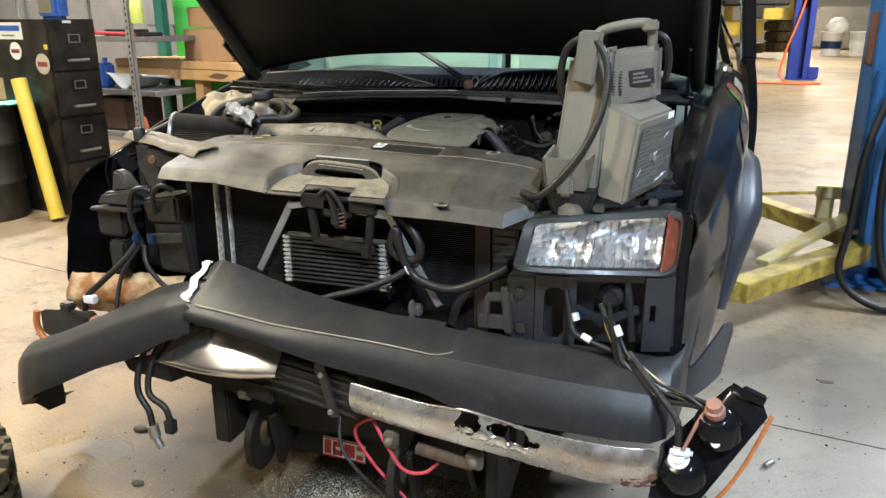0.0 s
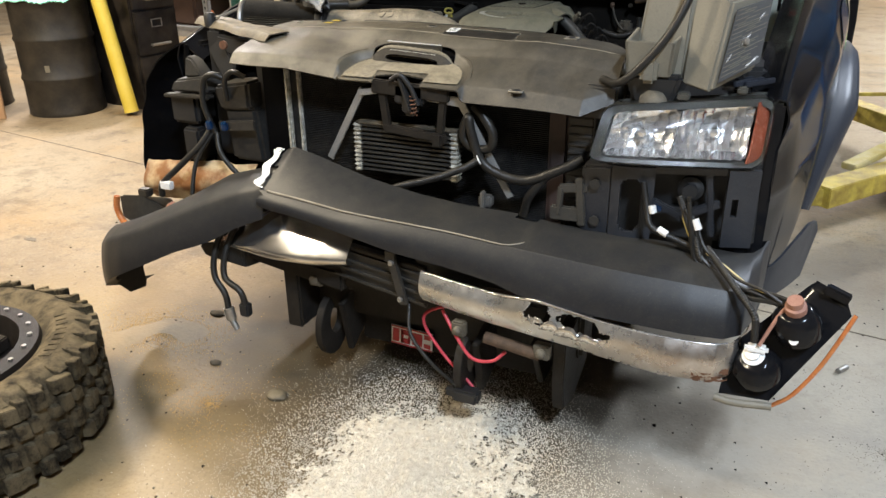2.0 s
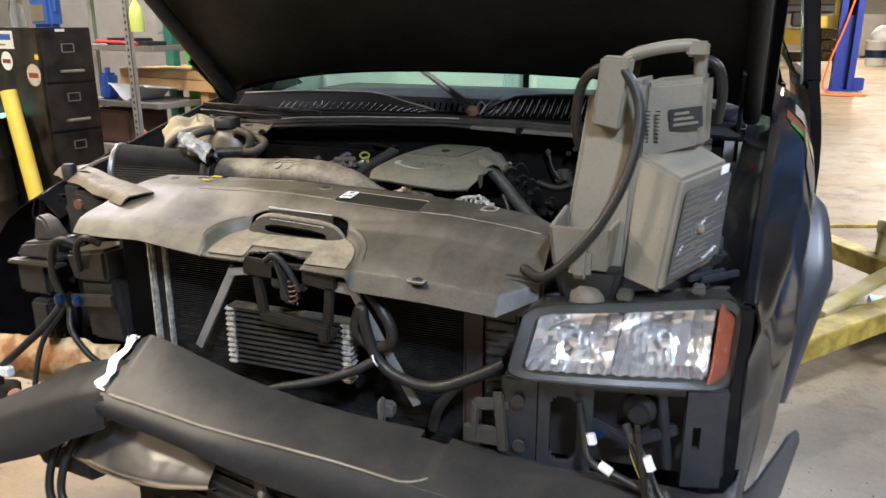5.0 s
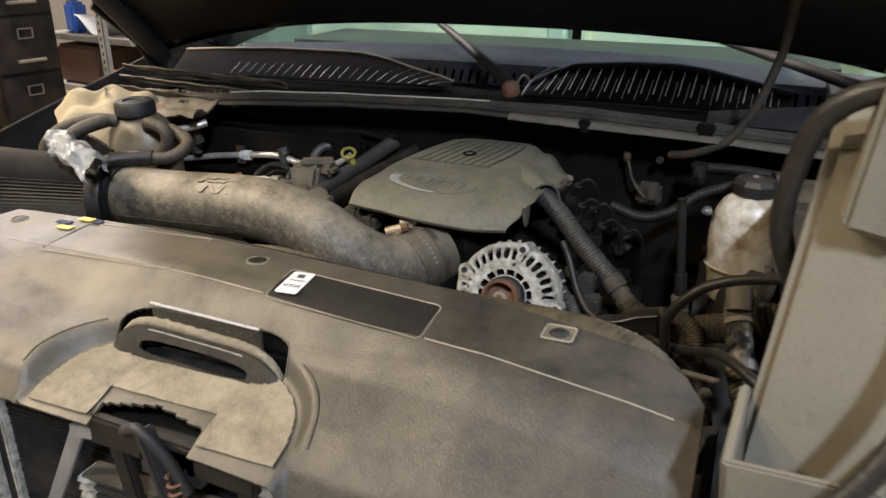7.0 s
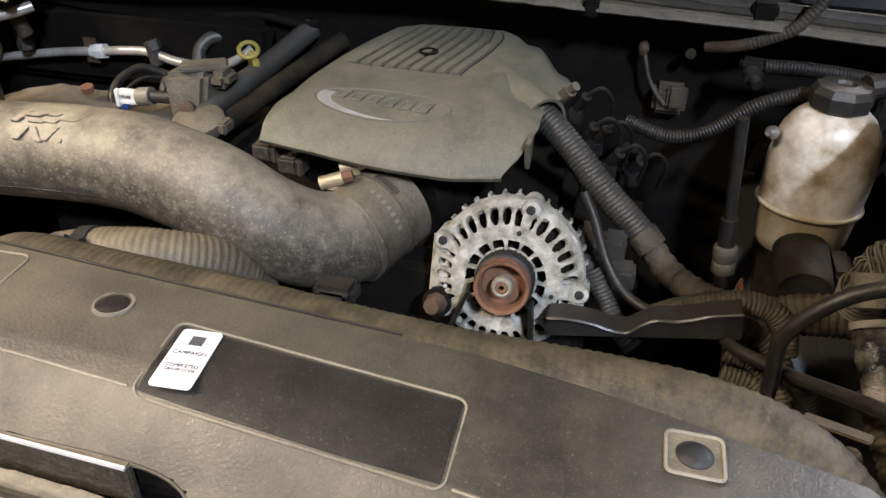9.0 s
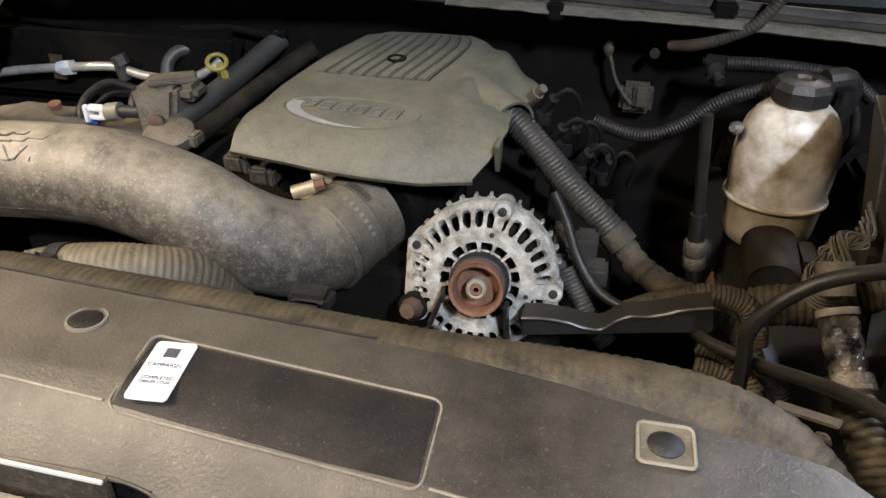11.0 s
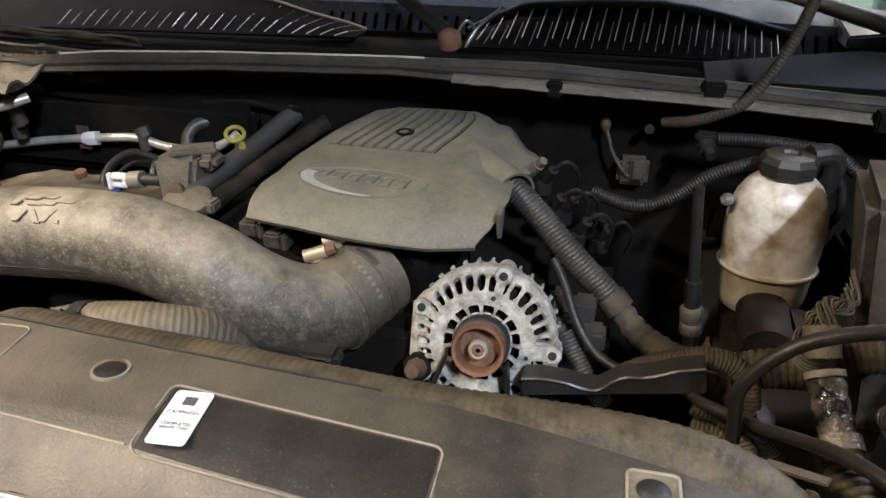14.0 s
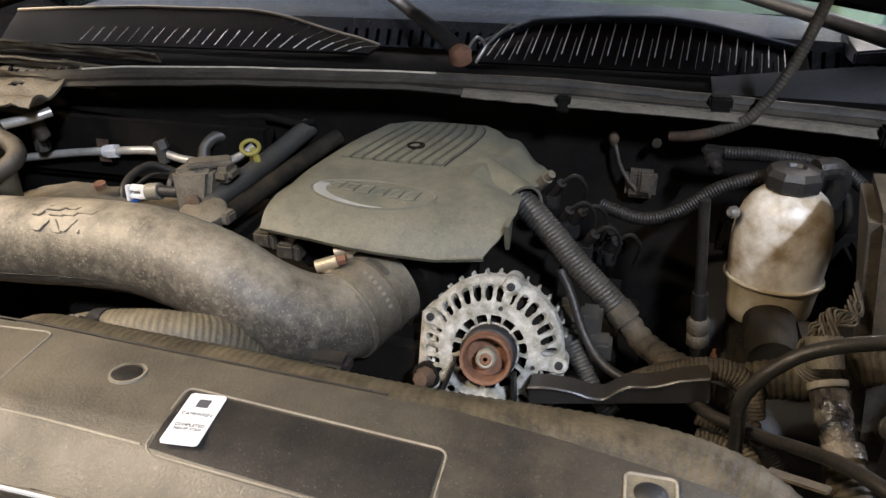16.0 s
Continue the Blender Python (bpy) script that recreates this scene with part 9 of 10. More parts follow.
# wheel lying on the floor
WC = V((-1.862, 1.235, 0.0))
wheel = base("wheel", WC, "muddy off-road wheel lying flat on the floor", "wheel")
tyre = part("tyre", lathe([(0.27, 0.03), (0.30, 0.012), (0.36, 0.008), (0.395, 0.03), (0.405, 0.07), (0.405, 0.20), (0.395, 0.24), (0.36, 0.266), (0.31, 0.262), (0.275, 0.240), (0.27, 0.03)], WC, (0, 0, 1), 64, False), TYRE, wheel, "muddy chunky off-road tyre")
random.seed(7)
for k in range(56):
    a = 2 * math.pi * k / 56
    for row, (z0, z1) in enumerate(((0.205, 0.258), (0.155, 0.20), (0.085, 0.14), (0.025, 0.078))):
        off = 0.056 * (row % 2) + 0.02 * math.sin(k * 2 + row)
        w = (0.036 if row in (0, 3) else 0.030) * random.uniform(0.75, 1.15)
        z0, z1 = z0 + random.uniform(-0.008, 0.006), z1 + random.uniform(-0.006, 0.008)
        off += random.uniform(-0.018, 0.018)
        b = moved(hexa([(0.398, -w / 2 - 0.004, z1), (0.398, w / 2, z1 - 0.008), (0.421, w / 2 - 0.004, z1 - 0.01), (0.421, -w / 2, z1 - 0.003)], [(0.398, -w / 2, z0 + 0.004), (0.398, w / 2 + 0.005, z0), (0.421, w / 2, z0 + 0.003), (0.421, -w / 2, z0 + 0.008)], 0.002), Matrix.Translation(WC) @ Matrix.Rotation(a + off, 4, "Z"))
        part("tread_block", b, TYRE, tyre)
    if k % 2 == 0:
        part("shoulder_block", moved(hexa([(0.36, -0.014, 0.268), (0.36, 0.016, 0.268), (0.405, 0.020, 0.252), (0.405, -0.016, 0.252)], [(0.36, -0.014, 0.255), (0.36, 0.016, 0.255), (0.40, 0.020, 0.235), (0.40, -0.016, 0.235)], 0.002), Matrix.Translation(WC) @ Matrix.Rotation(a, 4, "Z")), TYRE, tyre)
part("raised_letters", join(*[moved(box(0.315, 0.345, -0.010, 0.010, 0.260, 0.266, 0.001), Matrix.Translation(WC) @ Matrix.Rotation(0.35 + 0.085 * k, 4, "Z")) for k in range(9)]), TYRE, tyre)
rim = part("rim", lathe([(0.278, 0.236), (0.272, 0.256), (0.225, 0.258), (0.220, 0.245), (0.215, 0.16), (0.12, 0.13), (0.06, 0.14), (0.055, 0.165), (0.0, 0.165)], WC, (0, 0, 1), 48, False), RIM, wheel, "black rim with bolted outer ring")
for k in range(24):
    a = 2 * math.pi * k / 24
    part("ring_bolt", lathe([(0.0065, 0), (0.0065, 0.006), (0, 0.007)], WC + V((0.25 * math.cos(a), 0.25 * math.sin(a), 0.257)), (0, 0, 1), 8), STEEL, rim)
for k in range(8):
    a = 2 * math.pi * k / 8
    part("spoke", moved(hexa([(0.05, -0.018, 0.17), (0.05, 0.018, 0.17), (0.216, 0.028, 0.20), (0.216, -0.028, 0.20)], [(0.05, -0.018, 0.14), (0.05, 0.018, 0.14), (0.216, 0.028, 0.16), (0.216, -0.028, 0.16)], 0.004), Matrix.Translation(WC) @ Matrix.Rotation(a, 4, "Z")), RIM if k % 4 else STEEL, rim)

# granules spilt under the bumper
def pile_h(x, y):
    d = math.hypot((x + 0.62) / 0.40, (y - 1.52) / 0.52)
    return max(0.0, 0.045 * (1 - d) ** 0.8 if d < 1 else 0) * (0.85 + 0.35 * noise.noise((x * 7, y * 7, 0)) + 0.12 * noise.noise((x * 30, y * 30, 4)))


def pile_at(u, v):
    x, y = -1.02 + 0.80 * u, 1.0 + 1.04 * v
    return (x, y, 0.003 + pile_h(x, y) + 0.0015 * noise.noise((x * 90, y * 90, 1)))


random.seed(11)
thing("granule_pile", join(sheet(pile_at, 110, 130, 0.0, lambda u, v: pile_h(*pile_at(u, v)[:2]) > 0.013 + 0.010 * noise.noise((u * 30, v * 30, 7)) + 0.010 * random.random())), SALT, "heap of spilt white granules on the concrete", "granules", kind="stuff")
pts, faces_ = [], []
random.seed(3)
for k in range(80000):
    a, d = random.uniform(0, 2 * math.pi), abs(random.gauss(0.62, 0.36))
    x, y = -0.60 + 0.42 * d * math.cos(a), 1.55 + 0.52 * d * math.sin(a)
    if y > 2.25:
        continue
    s = random.uniform(0.0008, 0.0021) * (0.8 if d > 1.1 else 1.1)
    z = pile_h(x, y) + 0.003
    i = len(pts)
    r = random.uniform(0, 3.14)
    pts += [(x + s * math.cos(r), y + s * math.sin(r), z), (x + s * math.cos(r + 2.1), y + s * math.sin(r + 2.1), z), (x + s * math.cos(r + 4.2), y + s * math.sin(r + 4.2), z), (x, y, z + 1.5 * s)]
    faces_ += [(i, i + 1, i + 2), (i, i + 1, i + 3), (i + 1, i + 2, i + 3), (i + 2, i, i + 3)]
me = bpy.data.meshes.new("scattered_granules")
me.from_pydata(pts, [], faces_)
me.materials.append(SALT)
tagged(new("scattered_granules", me), "scattered white granules on the concrete floor", "granules", kind="stuff")
grit_pts, grit_faces = [], []
for k in range(900):
    x, y = random.uniform(-2.6, 1.6), random.uniform(0.6, 3.2)
    s = random.uniform(0.0015, 0.005) * (1.6 if random.random() < 0.06 else 1)
    i = len(grit_pts)
    grit_pts += [(x - s, y, 0.001), (x + s * 0.6, y - s, 0.001), (x + s * 0.5, y + s, 0.001), (x, y, s)]
    grit_faces += [(i, i + 1, i + 2), (i, i + 1, i + 3), (i + 1, i + 2, i + 3), (i + 2, i, i + 3)]
me = bpy.data.meshes.new("floor_grit")
me.from_pydata(grit_pts, [], grit_faces)
me.materials.append(BAY)
tagged(new("floor_grit", me), "loose dark grit on the concrete floor", "grit", kind="stuff")


def scatter(name, material, label, count, cx, cy, rx, ry, s0, s1, seed):
    """Thousands of small loose grains lying on the floor, thinning out from the middle."""
    rnd = random.Random(seed)
    verts, tris = [], []
    for _ in range(count):
        a, d = rnd.uniform(0, 2 * math.pi), abs(rnd.gauss(0, 0.55))
        x, y = cx + rx * d * math.cos(a), cy + ry * d * math.sin(a)
        if noise.noise((x * 7, y * 7, seed)) < -0.12:
            continue
        s, t = rnd.uniform(s0, s1), rnd.uniform(0, 6.28)
        i = len(verts)
        verts.extend([(x + s * math.cos(t + q), y + s * math.sin(t + q), 0.0008) for q in (0, 2.1, 4.2)] + [(x, y, 0.0008 + s)])
        tris.extend([(i, i + 1, i + 3), (i + 1, i + 2, i + 3), (i + 2, i, i + 3)])
    data = bpy.data.meshes.new(name)
    data.from_pydata(verts, [], tris)
    data.materials.append(material)
    tagged(new(name, data), label, "dirt", kind="stuff")


scatter("rust_dust", RUST_DUST, "orange-tan rust dust on the concrete", 6000, -1.72, 1.90, 0.30, 0.16, 0.0006, 0.0022, 21)
scatter("rust_dust", RUST_DUST, "orange-tan rust dust on the concrete", 3000, -1.30, 1.62, 0.40, 0.25, 0.0006, 0.002, 22)
# These grains are dirt and also darken the floor for shadow under the front.
scatter("dark_dirt", STAIN, "dark dirt fallen from the truck", 6000, -1.05, 1.85, 0.45, 0.30, 0.0006, 0.002, 23)
scatter("dark_dirt", STAIN, "dark dirt fallen from the truck", 2000, 0.45, 2.1, 0.8, 0.9, 0.0006, 0.0016, 24)


def lump(name, x, y, w, d, h, material, label, category):
    bm = bmesh.new()
    bmesh.ops.create_icosphere(bm, subdivisions=2, radius=1)
    for v in bm.verts:
        v.co *= 1 + 0.25 * noise.noise(v.co * 1.7 + V((x, y, 0)))
        v.co = V((x + v.co.x * w, y + v.co.y * d, max(0, h * 0.4 + v.co.z * h * 0.6)))
    return thing(name, bm, material, label, category)


lump("stone", -1.141, 1.725, 0.032, 0.028, 0.016, PANEL_DUST, "grey-tan stone lying on the floor", "stone")
lump("dirt_clod", -1.62, 2.06, 0.028, 0.018, 0.014, BROWN_TAPE, "small tan clod of dirt on the floor", "dirt clod")
lump("dirt_clod", -1.42, 1.80, 0.02, 0.014, 0.010, BROWN_TAPE, "small tan clod of dirt on the floor", "dirt clod")
thing("loose_bolt", tube([(0.36, 2.465, 0.01), (0.385, 2.50, 0.01)], 0.009, 8, smooth=False), STEEL, "loose grey bolt on the floor", "bolt")
for k, (x, y, w) in enumerate(((-2.62, 3.30, 0.05), (0.62, 3.16, 0.025), (-2.3, 2.75, 0.03), (-2.8, 2.3, 0.03))):
    thing("oil_spot", moved(prism([(w * (1 + 0.3 * math.sin(3 * a + k)) * math.cos(a), 0.6 * w * (1 + 0.2 * math.cos(2 * a)) * math.sin(a)) for a in (2 * math.pi * j / 18 for j in range(18))], 0, 0.002, "z"), Matrix.Translation((x, y, 0))), STAIN, "dark oil spot on the concrete", "oil spot", kind="stuff")
thing("floor_joint", moved(box(-9, 9, -0.003, 0.003, 0, 0.0015), Matrix.Translation((0, 2.82, 0)) @ Matrix.Rotation(radians(-9), 4, "Z")), STAIN, "dark joint line across the concrete floor", "floor joint", kind="structure")

# ---- left of the shop ----
DR = V((-4.57, 4.14, 0))
DRUM_SIZE = Matrix.Translation(DR) @ Matrix.Scale(0.87, 4) @ Matrix.Translation(-DR)
drum = base("oil_drum", DR, "black steel oil drum with green cloth on top", "oil drum", "drums")
part("drum_shell", moved(lathe([(0.29, 0.0), (0.295, 0.01), (0.29, 0.03), (0.288, 0.27), (0.298, 0.285), (0.298, 0.30), (0.288, 0.315), (0.288, 0.57), (0.298, 0.585), (0.298, 0.60), (0.288, 0.615), (0.288, 0.85), (0.296, 0.865), (0.296, 0.88), (0.285, 0.88), (0.283, 0.86), (0.0, 0.86)], DR, (0, 0, 1), 48), DRUM_SIZE), DRUM, drum)
part("drum_label", sheet(lambda u, v: (DR.x + 0.253 * math.cos(-1.1 + 0.12 * u), DR.y + 0.253 * math.sin(-1.1 + 0.12 * u), 0.31 + 0.045 * v), 4, 2, 0.001), CASE, drum)
thing("green_cloth", sheet(lambda u, v: (DR.x + 0.275 * (2 * u - 1), DR.y + 0.275 * (2 * v - 1), 0.780 + 0.025 * noise.noise((u * 5, v * 5, 0)) - 0.06 * max(0, math.hypot(2 * u - 1, 2 * v - 1) - 0.9)), 30, 30, 0.006, lambda u, v: math.hypot(2 * u - 1, 2 * v - 1) < 1.04), MINT, "mint green cloth spread over the drum", "cloth")
d2 = copy_thing(drum, Matrix.Translation((-5.35, 4.0, 0)))
d2["label"] = "black steel oil drum beside another drum"
thing("cardboard_sheet", hexa([(-4.98, 3.62, 1.0), (-4.75, 3.80, 1.0), (-4.76, 3.82, 1.0), (-4.99, 3.64, 1.0)], [(-4.98, 3.58, 0.0), (-4.75, 3.76, 0.0), (-4.76, 3.78, 0.0), (-4.99, 3.60, 0.0)], 0.003), CARD, "brown cardboard sheet leaning on the drums", "cardboard")
thing("white_board", hexa([(-5.05, 4.42, 1.27), (-4.55, 4.55, 1.27), (-4.55, 4.57, 1.27), (-5.05, 4.44, 1.27)], [(-5.05, 4.36, 0.0), (-4.55, 4.49, 0.0), (-4.55, 4.52, 0.0), (-5.05, 4.40, 0.0)], 0.003), WALL, "pale board leaning behind the drum", "board")
thing("yellow_pole", tube([(-4.01, 4.17, 0.02), (-4.235, 4.24, 0.94)], 0.048, 18, smooth=False), YELLOW, "bright yellow steel pole leaning on the cabinet", "pole")

CABX, CABY = -3.99, 4.50
CABM = Matrix.Translation((CABX, CABY, 0)) @ Matrix.Rotation(radians(-9), 4, "Z")
cabn = base("filing_cabinet", (CABX, CABY, 0), "black four-drawer filing cabinet covered in stickers", "filing cabinet")
part("cabinet_body", moved(box(-0.66, 0.0, -0.19, 0.19, 0, 1.32, 0.006), CABM), CAB_BLACK, cabn)
for k in range(4):
    z = 0.075 + 0.305 * k
    dr = part("drawer", moved(box(0.0, 0.018, -0.175, 0.175, z, z + 0.29, 0.004), CABM), CAB_BLACK, cabn)
    part("label_holder", moved(join(box(0.018, 0.022, -0.045, 0.045, z + 0.228, z + 0.234), box(0.018, 0.022, -0.045, 0.045, z + 0.178, z + 0.184), box(0.018, 0.022, -0.045, -0.038, z + 0.178, z + 0.234), box(0.018, 0.022, 0.038, 0.045, z + 0.178, z + 0.234)), CABM), STEEL, dr, "bright label holder")
    part("handle", moved(join(box(0.018, 0.045, -0.075, -0.06, z + 0.058, z + 0.070, 0.002), box(0.018, 0.045, 0.06, 0.075, z + 0.058, z + 0.070, 0.002), tube([(0.046, -0.08, z + 0.064), (0.046, 0.075, z + 0.064)], 0.010, 10, smooth=False)), CABM), STEEL, dr, "chrome drawer handle")
part("lid_label", moved(box(0.0, 0.008, -0.06, 0.0, 1.295, 1.312), CABM), WHITE, cabn)


def cab_sticker(x, z, r, material, ink):
    st = part("round_sticker", moved(prism([(x + r * math.cos(a), z + r * math.sin(a)) for a in (2 * math.pi * k / 24 for k in range(24))], -0.193, -0.190, "y"), CABM), material, cabn, "round pale sticker")
    part("sticker_bar", moved(box(x - r * 0.7, x + r * 0.7, -0.195, -0.193, z - r * 0.25, z + r * 0.2), CABM), ink, st)


cab_sticker(-0.075, 1.035, 0.068, LIVERY_CREAM, LIVERY_RED)
cab_sticker(-0.335, 1.115, 0.058, PLASTIC_WHITE, LIVERY_RED)
ss = part("banner_sticker", moved(box(-0.50, -0.24, -0.193, -0.190, 1.19, 1.30), CABM), PLASTIC_WHITE, cabn, "white rectangular sticker with dark lettering")
part("sticker_bar", moved(box(-0.48, -0.26, -0.195, -0.193, 1.245, 1.28), CABM), PLASTIC_BLUE, ss)
part("sticker_bar", moved(box(-0.45, -0.32, -0.195, -0.193, 1.21, 1.22), CABM), CASE, ss)
part("yellow_sticker", moved(box(-0.04, -0.005, -0.193, -0.190, 1.13, 1.16), CABM), YELLOW, cabn)
part("rope_sticker", moved(box(-0.66, -0.52, -0.1935, -0.191, 0.78, 0.93), CABM), CARD, cabn)


def jug(x, y, z, material, label, w=0.16, h=0.26):
    m = CABM @ Matrix.Translation((x, y, z))
    j = base("jug", m.translation, label, "jug")
    part("jug_body", moved(join(box(-w / 2, w / 2, -0.05, 0.05, 0, h * 0.75, 0.02), lathe([(0.045, h * 0.7), (0.022, h * 0.86), (0.022, h * 0.92)], (-w * 0.2, 0, 0), (0, 0, 1), 16)), m), material, j)
    part("cap", moved(lathe([(0.026, h * 0.9), (0.026, h), (0, h)], (-w * 0.2, 0, 0), (0, 0, 1), 16), m), PLASTIC_WHITE, j)
    part("grip", moved(tube([(w * 0.1, 0, h * 0.72), (w * 0.3, 0, h * 0.85), (w * 0.45, 0, h * 0.7), (w * 0.47, 0, h * 0.4)], 0.014, 8), m), material, j)
    part("paper_label", moved(box(-w * 0.4, w * 0.25, -0.053, -0.05, h * 0.15, h * 0.55), m), CASE, j)


jug(-0.12, -0.02, 1.32, PLASTIC_BLUE, "blue plastic jug on the filing cabinet", 0.2, 0.25)


def spray(name, m, liquid, label):
    b = base(name, m.translation, label, "spray bottle")
    part("bottle", moved(lathe([(0.0, 0), (0.045, 0), (0.047, 0.02), (0.047, 0.12), (0.035, 0.17), (0.016, 0.20), (0.015, 0.23)], (0, 0, 0), (0, 0, 1), 18), m), liquid, b)
    part("trigger", moved(join(box(-0.05, 0.035, -0.014, 0.014, 0.235, 0.275, 0.006), bar((-0.03, 0, 0.24), (-0.045, 0, 0.18), 0.014, 0.008, 0.002)), m), PLASTIC_WHITE, b)


spray("spray_bottle", CABM @ Matrix.Translation((-0.46, 0.0, 1.32)), BOTTLE, "clear spray bottle on the filing cabinet")

# metal shelving, workbench and clutter
rack = base("shelf_rack", SHOP @ V((-3.9, 5.6, 0)), "grey steel shelf rack with perforated uprights", "shelf rack")
POLE = V((-3.94, 5.01, 0))
up = part("upright", box(POLE.x - 0.022, POLE.x + 0.022, POLE.y - 0.02, POLE.y - 0.016, 0, 2.3), GALV, rack, "perforated angle upright")
part("upright_flange", box(POLE.x + 0.018, POLE.x + 0.022, POLE.y - 0.02, POLE.y + 0.02, 0, 2.3), GALV, up)
for k in range(46):
    part("perforation", box(POLE.x - 0.008, POLE.x + 0.004, POLE.y - 0.0212, POLE.y - 0.0195, 0.08 + 0.045 * k, 0.10 + 0.045 * k), BLACK, up)
part("upright", box(POLE.x - 0.94, POLE.x - 0.90, POLE.y + 0.13, POLE.y + 0.17, 0, 2.3), GALV, rack, "perforated angle upright")
part("upright", box(POLE.x - 0.94, POLE.x - 0.90, POLE.y + 0.60, POLE.y + 0.64, 0, 2.3), GALV, rack, "perforated angle upright")
for z in (0.40, 0.74, 1.15, 1.62):
    part("shelf", shop(box(-4.85, -3.92, 5.05, 5.55, z, z + 0.04, 0.004)), BOARD if z != 0.40 else GALV, rack, "grey steel shelf")
BEN = Matrix.Translation((-3.45, 5.42, 0)) @ Matrix.Rotation(radians(-13), 4, "Z")
bench = base("workbench", BEN.translation, "heavy worn wooden workbench", "workbench")
for k in range(4):
    part("plank", moved(box(-1.3, 1.5, 0.0 + 0.19 * k, 0.186 + 0.19 * k, 0.935, 0.995, 0.004), BEN), WOOD, bench)
part("apron", moved(box(-1.3, 1.5, 0.0, 0.05, 0.85, 0.932, 0.004), BEN), WOOD, bench, "thick wooden bench front with dark stain")
part("dark_stain", moved(prism([(0.10 * math.cos(a) + 0.02 * math.sin(3 * a), 0.022 * math.sin(a)) for a in (2 * math.pi * k / 16 for k in range(16))], -0.002, 0.004, "y"), BEN @ Matrix.Translation((-0.05, 0, 0.89))), BROWN, bench)
for x in (-1.2, -0.35, 0.6, 1.4):
    part("bench_leg", moved(box(x - 0.045, x + 0.045, 0.06, 0.15, 0, 0.93, 0.004), BEN), WOOD, bench)
part("back_panel", moved(box(-1.25, 1.45, 0.66, 0.70, 0.0, 0.90), BEN), BROWN, bench, "dark brown panel under the bench")
thing("grey_tub", moved(box(-0.05, 0.65, 0.2, 0.6, 0.0, 0.75, 0.03), BEN), BOARD, "grey tub under the workbench", "tub")


def carton(x, y, w, d, h, z=0.995, turn=0, label="brown cardboard box on the workbench"):
    m = BEN @ Matrix.Translation((x, y, z)) @ Matrix.Rotation(radians(turn), 4, "Z")
    c = base("cardboard_box", m.translation, label, "cardboard box", "boxes on the bench")
    part("box_body", moved(box(-w / 2, w / 2, -d / 2, d / 2, 0, h, 0.004), m), CARD, c)
    part("flap", moved(box(-w / 2, -0.002, -d / 2, d / 2, h + 0.001, h + 0.005), m), CARD, c)
    part("flap", moved(box(0.002, w / 2, -d / 2, d / 2, h + 0.001, h + 0.005), m), CARD, c)
    part("tape", moved(box(-0.025, 0.025, -d / 2 - 0.002, d / 2, h + 0.005, h + 0.007), m), WOOD, c)
    return c


carton(-0.44, 0.28, 0.24, 0.3, 0.24)
carton(-0.15, 0.25, 0.30, 0.34, 0.25, turn=6)
carton(-0.34, 0.3, 0.36, 0.3, 0.15, z=1.255, turn=-4, label="brown cardboard box stacked on another")
carton(0.12, 0.2, 0.16, 0.2, 0.10, turn=12, label="small tan cardboard box on the workbench")


def can(m, r, h, material, label):
    c = base("aerosol_can", m.translation, label, "aerosol can")
    part("can_body", moved(lathe([(r, 0), (r, h * 0.78), (r * 0.6, h * 0.85), (0, h * 0.85)], (0, 0, 0), (0, 0, 1), 18), m), material, c)
    part("can_cap", moved(lathe([(r * 0.75, h * 0.85), (r * 0.75, h), (0, h)], (0, 0, 0), (0, 0, 1), 18), m), PLASTIC_WHITE if material is not PLASTIC_WHITE else RED, c)
    part("can_band", moved(lathe([(r + 0.001, h * 0.3), (r + 0.001, h * 0.5)], (0, 0, 0), (0, 0, 1), 18, False), m), WHITE, c)


can(BEN @ Matrix.Translation((-0.70, 0.3, 0.995)), 0.033, 0.24, PLASTIC_BLUE, "blue aerosol can on the workbench")
can(BEN @ Matrix.Translation((-0.61, 0.36, 0.995)), 0.033, 0.22, PLASTIC_WHITE, "white aerosol can on the workbench")
thing("green_board", box(-4.44, -3.70, 6.20, 6.24, 0.0, 1.62, 0.006), GREEN, "bright green panel behind the workbench", "panel")
thing("green_post", box(-4.57, -4.475, 6.10, 6.18, 0.0, 2.6, 0.006), GREEN_POST, "dull green steel post behind the workbench", "post")
spray("spray_bottle", Matrix.Translation((-3.83, 4.98, 1.29)), LIQUID, "spray bottle of yellow liquid hanging from the rack")
thing("battery_charger", shop(join(box(-4.5, -4.2, 5.1, 5.3, 1.19, 1.24, 0.01), box(-4.15, -4.0, 5.08, 5.25, 1.19, 1.22, 0.008))), BLACK, "dark tools lying on the rack", "tool")
thing("red_tool", shop(tube([(-4.6, 5.1, 1.215), (-4.1, 5.06, 1.205)], 0.014, 8, smooth=False)), RED, "red tool handle on the rack", "tool")
thing("white_pan", shop(sheet(lambda u, v: (-4.5 + 0.42 * u, 5.08 + 0.3 * v, 0.79 + 0.12 * (0.5 + 0.5 * math.cos(u * 7)) * (1 - 0.3 * v)), 24, 8, 0.008)), PLASTIC_WHITE, "white plastic tray on the rack shelf", "tray")
thing("blue_jug", shop(join(box(-4.62, -4.52, 5.08, 5.2, 0.78, 0.98, 0.02), lathe([(0.02, 0), (0.02, 0.04), (0, 0.04)], (-4.57, 5.14, 0.98), (0, 0, 1), 12))), PLASTIC_BLUE, "blue jug on the rack shelf", "jug")
